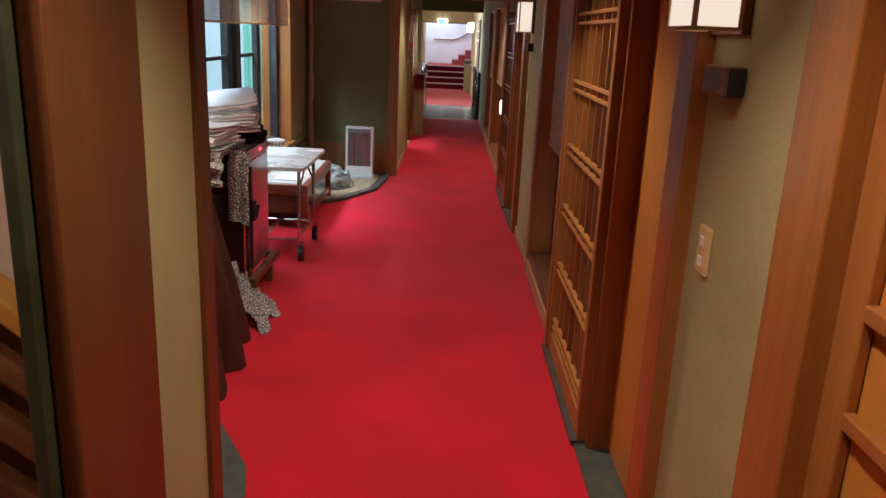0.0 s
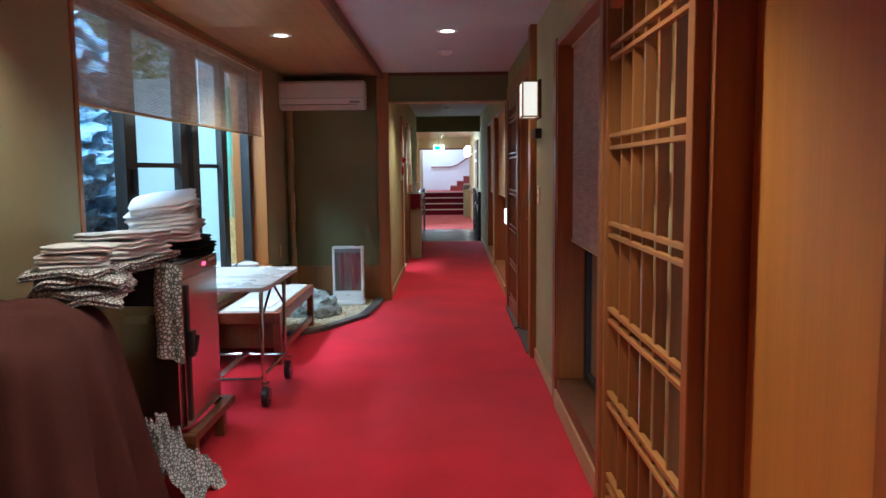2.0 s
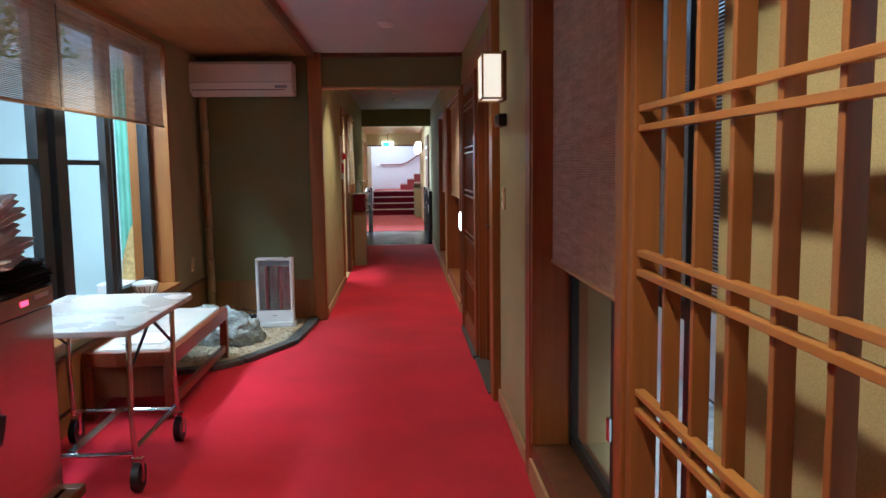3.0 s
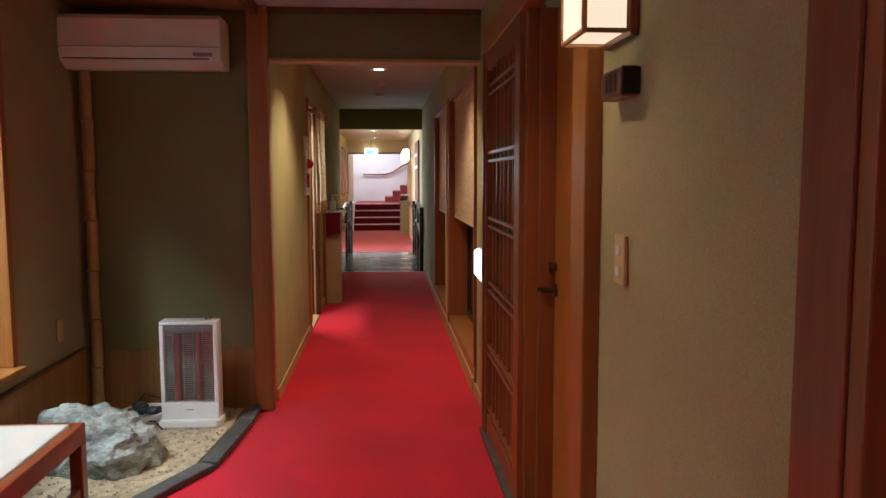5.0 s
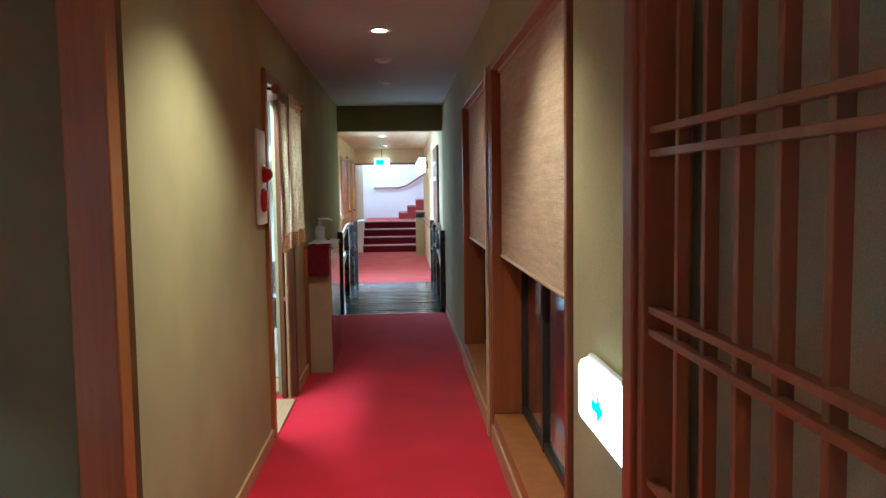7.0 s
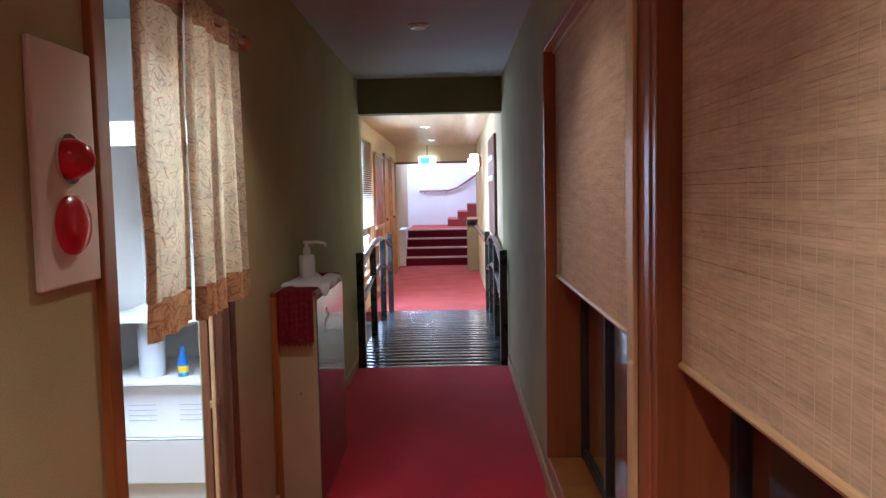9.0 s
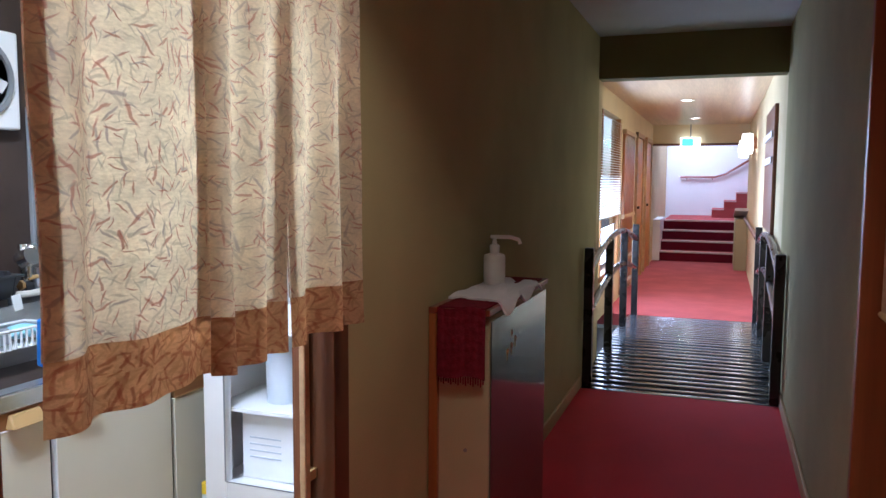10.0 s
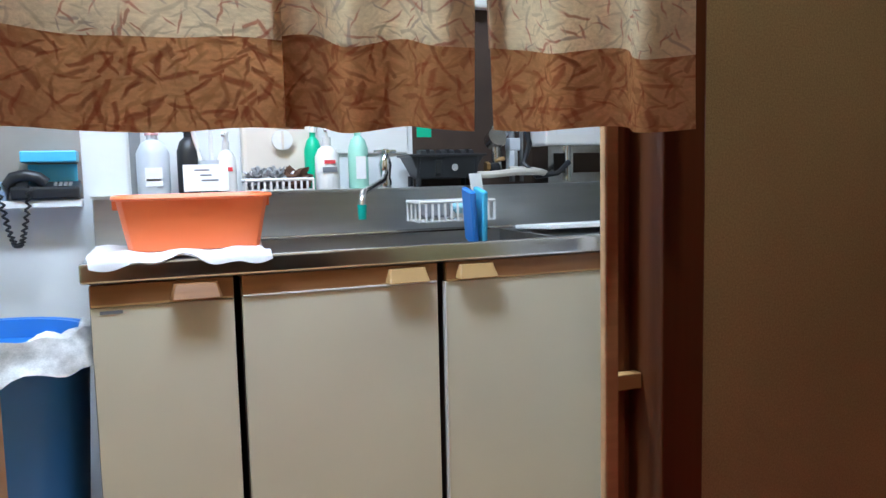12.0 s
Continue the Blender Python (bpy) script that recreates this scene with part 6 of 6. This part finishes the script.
bottle("pale green washing-up liquid bottle", "bottle", -1.975, 12.392, 0.030, 0.19, M_SOAP, M_GREENB, False, ((0.15, 0.5, M_PAPER, 0.5),))
nt_ = solo("handwritten_note", B().slab(pose(-1.945, 11.95, 0.995, 0, -14, 0), 0.002, 0.12, 0.075), M_PAPER, "white handwritten note leaning on the bottles", "note")
nb = thing("note_writing", "dark handwriting on the note", "writing", (-1.942, 11.95, 1.0))
for k, (dy, w) in enumerate(((-0.01, 0.04), (0.0, 0.03), (0.01, 0.045))):
    part("stroke", B().slab(pose(-1.9432 + 0.004 * k - 0.006, 11.95 + dy, 1.016 - 0.014 * k, 0, -14, 0), 0.001, w, 0.004), M_INK, nb)
bc = thing("brush_cup", "clear cup holding white brush handles", "cup", (-2.0, 11.965, 0.953))
part("cup", B().lathe((-1.995, 11.965, 0.953), ((0.028, 0), (0.034, 0.09)), 16), M_CLEARP, bc, smooth=True)
for dy, lean in ((-0.012, -0.03), (0.005, 0.0), (0.02, 0.03)):
    part("brush", B().tube([(-1.995, 11.965 + dy, 0.97), (-1.99, 11.965 + dy + lean, 1.125)], 0.006, 8), M_WHITE, bc, smooth=True)
    
def wire_basket(name, label, x0, y0, z0, x1, y1, z1, n):
    t = thing(name, label, "basket", ((x0 + x1) / 2, (y0 + y1) / 2, z0))
    part("rim", B().tube([(x0, y0, z1), (x1, y0, z1), (x1, y1, z1), (x0, y1, z1), (x0, y0, z1)], 0.005, 6), M_WHITE, t)
    part("base", B().box(x0, y0, z0, x1, y1, z0 + 0.004), M_WHITE, t)
    for k in range(n):
        y = y0 + (y1 - y0) * k / (n - 1)
        part("rib", B().box(x1 - 0.002, y - 0.003, z0, x1 + 0.002, y + 0.003, z1), M_WHITE, t)
    for k in range(4):
        x = x0 + (x1 - x0) * k / 3
        part("rib", B().box(x - 0.003, y0 - 0.002, z0, x + 0.003, y0 + 0.002, z1), M_WHITE, t)
    return t


wire_basket("scourer_tray", "low white plastic tray of scourers", -2.01, 12.055, 0.953, -1.93, 12.245, 0.985, 12)
for y in (12.10, 12.145):
    solo("steel_scourer", B().ball((-1.97, y, 0.985), 0.035, 0.035, 0.03, 4, 0.9, 16.0), M_SCOUR, "shiny steel wool scourer in the tray", "scourer", "scourers")
solo("brown_scrubber", B().ball((-1.97, 12.20, 0.985), 0.032, 0.042, 0.028, 3, 0.8, 12.0), M_SPONGE, "brown palm fibre scrubber in the tray", "scrubber")
mw = thing("toaster_oven", "old cream oven with a round dial", "oven", (-2.05, 12.16, 1.0))
part("body", B().box(-2.077, 12.06, 0.975, -2.03, 12.27, 1.30), M_ACWHITE, mw, bevel=0.012)
for z in (1.10, 1.18):
    part("dial", B().cyl((-2.03, 12.175, z), (-2.012, 12.175, z), 0.030, n=20), M_WHITE, mw, smooth=True)
    part("pointer", B().box(-2.0118, 12.172, z - 0.026, -2.006, 12.178, z + 0.026), M_ACWHITE, mw)
setting("window_7", B().box(-2.079, 12.29, 1.06, -2.07, 12.58, 1.55), M_WHITE, "pale frosted kitchen hatch", "window", bevel=0.003)
gs = solo("green_sticker", B().box(-2.0795, 12.615, 1.11, -2.0775, 12.665, 1.15), M_GREENB, "green and yellow sticker on the dark board", "sticker")
stv = thing("gas_burner", "black cast iron gas burner on the sink ledge", "burner", (-1.98, 12.66, 0.953))
bowl_ = B()
lo = [bowl_.bm.verts.new(p) for p in ((-2.02, 12.575, 0.975), (-1.935, 12.575, 0.975), (-1.935, 12.745, 0.975), (-2.02, 12.745, 0.975))]
hi = [bowl_.bm.verts.new(p) for p in ((-2.04, 12.54, 1.048), (-1.915, 12.54, 1.048), (-1.915, 12.78, 1.048), (-2.04, 12.78, 1.048))]
for i in range(4):
    bowl_.bm.faces.new((lo[i], lo[(i + 1) % 4], hi[(i + 1) % 4], hi[i]))
bowl_.bm.faces.new(lo[::-1])
bowl_.bm.faces.new(hi)
part("tray", bowl_, M_BLACK, stv, bevel=0.004)
part("rim", B().box(-2.045, 12.534, 1.044, -1.91, 12.786, 1.052), M_BLACK, stv, bevel=0.003)
for y in (12.565, 12.755):
    part("rib", B().slab(pose(-1.925, y, 1.012, 0, 15, 0), 0.008, 0.010, 0.07), M_BLACK, stv, bevel=0.002)
part("burner_slot", B().slab(pose(-1.924, 12.63, 1.012, 0, 15, 0), 0.005, 0.020, 0.045), M_FRAME, stv, bevel=0.004)
for x, y in ((-2.02, 12.57), (-1.94, 12.57), (-2.02, 12.75), (-1.94, 12.75)):
    part("foot", B().cyl((x, y, 0.953), (x, y, 0.985), 0.008), M_BLACK, stv)
for y in (12.60, 12.665, 12.73):
    part("pot_support", B().cyl((-1.95, y - 0.022, 1.046), (-1.95, y + 0.022, 1.046), 0.019, n=12).box(-2.03, y - 0.004, 1.05, -1.93, y + 0.004, 1.066), M_BLACK, stv)
part("knob", B().cyl((-1.929, 12.68, 1.01), (-1.915, 12.68, 1.01), 0.011), M_CHROME, stv, smooth=True)
gh = thing("gas_valve", "brass and grey gas valve with hoses", "gas valve", (-2.0, 12.86, 0.96))
part("valve", B().cyl((-2.0, 12.86, 1.0), (-2.0, 12.86, 1.14), 0.018).cyl((-2.03, 12.86, 1.09), (-1.96, 12.86, 1.09), 0.016), M_STEEL, gh, smooth=True)
part("regulator", B().cyl((-1.975, 12.835, 1.09), (-1.935, 12.835, 1.105), 0.030, n=18).cyl((-1.955, 12.835, 1.03), (-1.955, 12.835, 1.09), 0.013), M_STEEL, gh, "round grey regulator", smooth=True)
part("coupling", B().cyl((-1.97, 12.90, 0.99), (-1.97, 12.90, 1.06), 0.02, n=8).box(-1.99, 12.885, 1.06, -1.955, 12.925, 1.10), M_CLEARP, gh, "pale grey coupling", bevel=0.003)
part("dark_hose", B().tube([(-1.97, 12.94, 1.16), (-1.95, 12.955, 1.08), (-1.955, 12.935, 1.02), (-1.93, 12.97, 0.975), (-1.92, 13.04, 0.985), (-1.935, 13.09, 1.02)], 0.009, 8), M_BLACK, gh, "black rubber hose", smooth=True)
part("blue_wire", B().tube([(-2.0, 12.925, 1.6), (-1.99, 12.93, 1.3), (-1.97, 12.92, 1.12)], 0.004, 6), M_BLUEL, gh, smooth=True)
part("cap", B().ball((-1.98, 12.875, 1.125), 0.025, 0.022, 0.022, 2, 0.2), M_STEEL, gh, smooth=True)
part("cock", B().cyl((-1.96, 12.815, 1.0), (-1.96, 12.845, 1.0), 0.022), M_BLACK, gh, smooth=True)
part("brass_nut", B().cyl((-1.955, 12.80, 1.01), (-1.955, 12.812, 1.01), 0.016, n=6).cyl((-1.95, 12.83, 1.03), (-1.94, 12.86, 1.035), 0.007), M_TAN, gh)
part("hose", B().tube([(-1.94, 12.76, 0.985), (-1.915, 12.80, 0.985), (-1.90, 12.88, 0.992), (-1.905, 12.97, 0.99), (-1.93, 13.0, 0.985), (-1.95, 12.97, 0.995), (-1.95, 12.88, 1.0)], 0.011, 8), M_CUSHION, gh, "white rubber hose", smooth=True)
part("pipe", B().tube([(-2.03, 12.93, 0.96), (-2.03, 12.93, 1.6)], 0.010).tube([(-2.02, 12.96, 0.96), (-2.02, 12.96, 1.6)], 0.007), M_GREY, gh, smooth=True)
part("tag", B().slab(pose(-1.905, 12.745, 0.965, 0, -10, 20), 0.002, 0.05, 0.05), M_PAPER, gh)
wh = thing("water_heater", "white gas water heater on steel brackets", "water heater", (-2.03, 13.12, 1.07))
part("casing", B().box(-2.077, 13.02, 1.075, -1.96, 13.24, 1.62), M_WHITE, wh, bevel=0.008)
part("bracket", B().box(-2.077, 13.03, 0.953, -1.965, 13.05, 1.074).box(-1.972, 13.05, 0.953, -1.966, 13.23, 0.985).box(-1.972, 13.05, 1.05, -1.966, 13.23, 1.074).box(-1.972, 13.10, 0.985, -1.966, 13.125, 1.05), M_STEEL, wh)
part("label_sheet", B().box(-1.9595, 13.06, 1.11, -1.9585, 13.2, 1.24), M_PAPER, wh)
part("inlet_pipe", B().cyl((-1.96, 13.10, 0.96), (-1.96, 13.10, 1.075), 0.011), M_CHROME, wh, smooth=True)

bk = wire_basket("sponge_basket", "white slotted basket with sponges hung in the sink", -1.86, 12.47, 0.855, -1.75, 12.70, 0.912, 13)
sp1 = solo("grey_sponge", B().box(-1.84, 12.50, 0.867, -1.78, 12.575, 0.915), M_GREY, "grey scouring pad in the basket", "sponge", bevel=0.006)
sp2 = solo("blue_sponge", B().ball((-1.81, 12.64, 0.893), 0.04, 0.055, 0.022, 3, 0.2), mat("pale_blue_sponge", (0.30, 0.55, 0.62), 0.9, vary=0.1, scale=40, bump=0.6, bump_scale=200), "pale blue sponge in the basket", "sponge", smooth=True)
for ob in (bk, sp1, sp2):
    ob.location.y += 0.035
gl = thing("rubber_gloves", "pair of blue rubber gloves hung over the sink edge", "gloves", (-1.62, 12.66, 0.9))
for k, dy in enumerate((0.0, 0.018)):
    part("glove", B().slab(pose(-1.64, 12.612 + dy + 0.012 * k, 0.875, 8 - 4 * k, 12, 0), 0.07, 0.016, 0.15), M_BLUEL if k else M_BLUE, gl, bevel=0.005)
solo("white_cutting_board", B().slab(pose(-1.70, 13.0, 0.832, 0, -3, 0), 0.22, 0.34, 0.012), M_PAPER, "white sheet lying on the draining side", "board", bevel=0.003)

# phone niche and bin
setting("shelf_phone", B().box(-2.079, 11.20, 0.925, -2.00, 11.63, 0.945), M_KWALL, "off-white ledge for the telephone", "shelf", bevel=0.002)
setting("niche_back", B().box(-2.0785, 11.20, 0.946, -2.070, 11.63, 1.35), mat("niche_grey_board", (0.27, 0.24, 0.21), 0.6, vary=0.15, scale=5), "grey-brown back of the telephone niche", "wall")
ph = thing("telephone", "black corded desk telephone on the ledge", "telephone", (-2.03, 11.55, 0.946))
part("base", B().slab(pose(-2.03, 11.545, 0.972, 0, 12, 0), 0.085, 0.165, 0.034), M_BLACK, ph, bevel=0.006)
part("handset", B().tube([(-2.01, 11.455, 0.985), (-2.0, 11.47, 1.005), (-2.0, 11.50, 1.012), (-2.0, 11.53, 1.005), (-2.005, 11.545, 0.99)], 0.016, 10), M_BLACK, ph, "black handset", smooth=True)
for i in range(4):
    for j in range(3):
        part("key", B().box(-2.015 + 0.012 * j - 0.012, 11.565 + 0.012 * i, 0.985 - 0.003 * j, -2.008 + 0.012 * j - 0.012, 11.573 + 0.012 * i, 0.9925 - 0.003 * j), M_GREY, ph)
part("cord", B().tube([(-1.985 + 0.006 * math.cos(k * 1.3), 11.475 + 0.075 * k / 110 - 0.040 + 0.006 * math.sin(k * 1.3), 0.985 - 0.16 * math.sin(k / 110 * math.pi)) for k in range(111)], 0.0035, 5), M_BLACK, ph, "coiled cord", smooth=True)
solo("blue_tray", B().box(-2.068, 11.49, 1.045, -1.99, 11.625, 1.075), M_BLUEL, "light blue plastic tray above the telephone", "tray", bevel=0.004)
solo("blue_file", B().slab(pose(-2.055, 11.56, 1.01, 0, -8, 0), 0.006, 0.12, 0.06), M_BLUEL, "blue plastic file behind the telephone", "file")
solo("striped_cup", B().lathe((-2.03, 11.425, 0.946), ((0.025, 0), (0.032, 0.02), (0.03, 0.05), (0.028, 0.05)), 16), mat("blue_striped_china", (0.35, 0.45, 0.58), 0.3, vary=0.4, scale=60, stretch=(3, 3, 0.1)), "blue striped china cup by the telephone", "cup", smooth=True)
bi = thing("blue_bin", "blue plastic bin lined with newspaper", "bin", (-1.62, 11.42, 0.0))
part("body", B().lathe((-1.62, 11.42, 0.012), ((0.20, 0), (0.235, 0.60), (0.25, 0.62), (0.25, 0.645), (0.23, 0.645), (0.225, 0.60)), 36), M_BLUE, bi, smooth=True)
part("rim", B().tube([(-1.62 + 0.247 * math.cos(k * math.tau / 40), 11.42 + 0.247 * math.sin(k * math.tau / 40), 0.65) for k in range(41)], 0.010, 6), M_BLUE, bi, smooth=True)
M_NEWS = mat("newsprint", (0.70, 0.70, 0.68), 0.9, spec=0.1, vary=0.28, scale=22, stretch=(1, 1, 1.6), grain=0.10, grain_scale=260, dark=(0.40, 0.40, 0.38))
def news(u, v):
    a = (u - 0.5) * 3.6 - 0.1
    r = 0.17 + 0.11 * v + 0.012 * noise.noise(Vector((u * 9, v * 5, 1)))
    z = 0.60 + (0.075 * math.sin(min(v, 0.75) / 0.75 * 1.57) if v < 0.75 else 0.075 - 0.34 * (v - 0.75) * (1 + 0.3 * math.sin(u * 15)))
    return (-1.62 + r * math.cos(a), 11.42 + r * math.sin(a), z + 0.03 * noise.noise(Vector((u * 10, v * 5, 4))))
part("newspaper", B().sheet(news, 48, 20, 0.002), M_NEWS, bi, "crumpled newspaper lining", smooth=True)

# glass-fronted fridge beside the sink
fg = thing("display_fridge", "white glass-fronted fridge with boxes and jug", "fridge", (-1.1550, 13.3300, 0))
part("case", B().box(-1.4520, 13.5300, 0.02, -0.8550, 13.5700, 1.7).box(-1.4520, 12.9900, 0.02, -1.4300, 13.5300, 1.7).box(-0.8800, 12.9900, 0.02, -0.8550, 13.5300, 1.7).box(-1.4300, 12.9900, 1.66, -0.8800, 13.5300, 1.7).box(-1.4300, 12.9900, 0.02, -0.8800, 13.5300, 0.365), M_WHITE, fg)
for a, b, c, d in ((-1.432, -1.352, 0.02, 1.7), (-0.91, -0.855, 0.02, 1.7), (-1.352, -0.91, 0.20, 0.385), (-1.352, -0.91, 1.60, 1.7)):
    part("door_frame", B().box(a, 12.9500, c, b, 12.9880, d), M_WHITE, fg, bevel=0.004)
part("pane", B().box(-1.352, 12.9660, 0.385, -0.9100, 12.9720, 1.60), M_GLASS, fg).visible_shadow = False
for z in (0.605, 0.87):
    part("shelf", B().box(-1.4290, 13.0000, z, -0.8810, 13.5200, z + 0.012), M_WHITE, fg)
bx = thing("carton", "white printed cardboard carton in the fridge", "carton", (-1.1550, 13.2300, 0.3))
part("box", B().box(-1.3550, 13.0500, 0.367, -0.9550, 13.4300, 0.590), M_PAPER, bx, bevel=0.003)
for k in range(4):
    part("print_bar", B().box(-1.3250, 13.0475, 0.44 + 0.022 * k, -1.2050, 13.0490, 0.445 + 0.022 * k), M_CLEARP, bx)
    part("print_bar", B().box(-1.1050, 13.0475, 0.44 + 0.022 * k, -0.9850, 13.0490, 0.445 + 0.022 * k), M_CLEARP, bx)
jg = thing("plastic_jug", "cloudy plastic water jug with a lid", "jug", (-1.2450, 13.1300, 0.618))
part("body", B().lathe((-1.2450, 13.1300, 0.618), ((0.055, 0), (0.058, 0.20), (0.045, 0.22)), 18), M_CLEARP, jg, smooth=True)
part("lid", B().cyl((-1.2450, 13.1300, 0.838), (-1.2450, 13.1300, 0.858), 0.05, n=18), M_WHITE, jg)
sbt = thing("sauce_bottle", "small dark blue bottle with a yellow label", "bottle", (-1.1050, 13.1100, 0.618))
part("body", B().lathe((-1.1050, 13.1100, 0.618), ((0.022, 0), (0.022, 0.07), (0.010, 0.10), (0.010, 0.13)), 14), M_BLUE, sbt, smooth=True)
part("label_band", B().lathe((-1.1050, 13.1100, 0.635), ((0.0225, 0), (0.0225, 0.03)), 14), M_YELLOW, sbt)
part("gasket", B().box(-1.356, 12.9495, 0.387, -1.351, 12.9499, 1.598).box(-1.351, 12.9495, 0.385, -0.911, 12.9499, 0.389), M_GREY, fg, "grey door seal")
for ob in (fg, bx, jg, sbt):
    ob.location.x += 0.075
ysp = thing("detergent_bottle", "clear bottle with a yellow cap on the floor", "bottle", (-1.36, 12.85, 0.012))
part("body", B().lathe((-1.412, 13.03, 0.012), ((0.04, 0), (0.042, 0.22), (0.018, 0.27), (0.016, 0.29)), 16), M_CLEARP, ysp, smooth=True)
part("cap", B().cyl((-1.412, 13.03, 0.30), (-1.412, 13.03, 0.335), 0.018), M_YELLOW, ysp, smooth=True)
vf = thing("wall_fan", "white square ventilation fan high on the kitchen wall", "fan", (-2.05, 12.76, 1.75))
part("case", B().box(-2.079, 12.62, 1.52, -2.03, 12.90, 1.84), M_WHITE, vf, bevel=0.008)
part("ring", B().lathe((0, 0, 0), ((0.13, 0), (0.13, 0.012), (0.115, 0.012), (0.115, 0)), 28), M_GREY, vf, local=True).matrix_local = pose(0.021, -0.02, -0.07, 0, 90, 0)
for k in range(5):
    part("blade", B().slab(pose(0, 0, 0, 0, 0, 72 * k) @ pose(0.055, 0, 0, 25, 0, 0), 0.09, 0.05, 0.004), M_WHITE, vf, local=True).matrix_local = pose(0.026, -0.02, -0.07, 0, 90, 0)
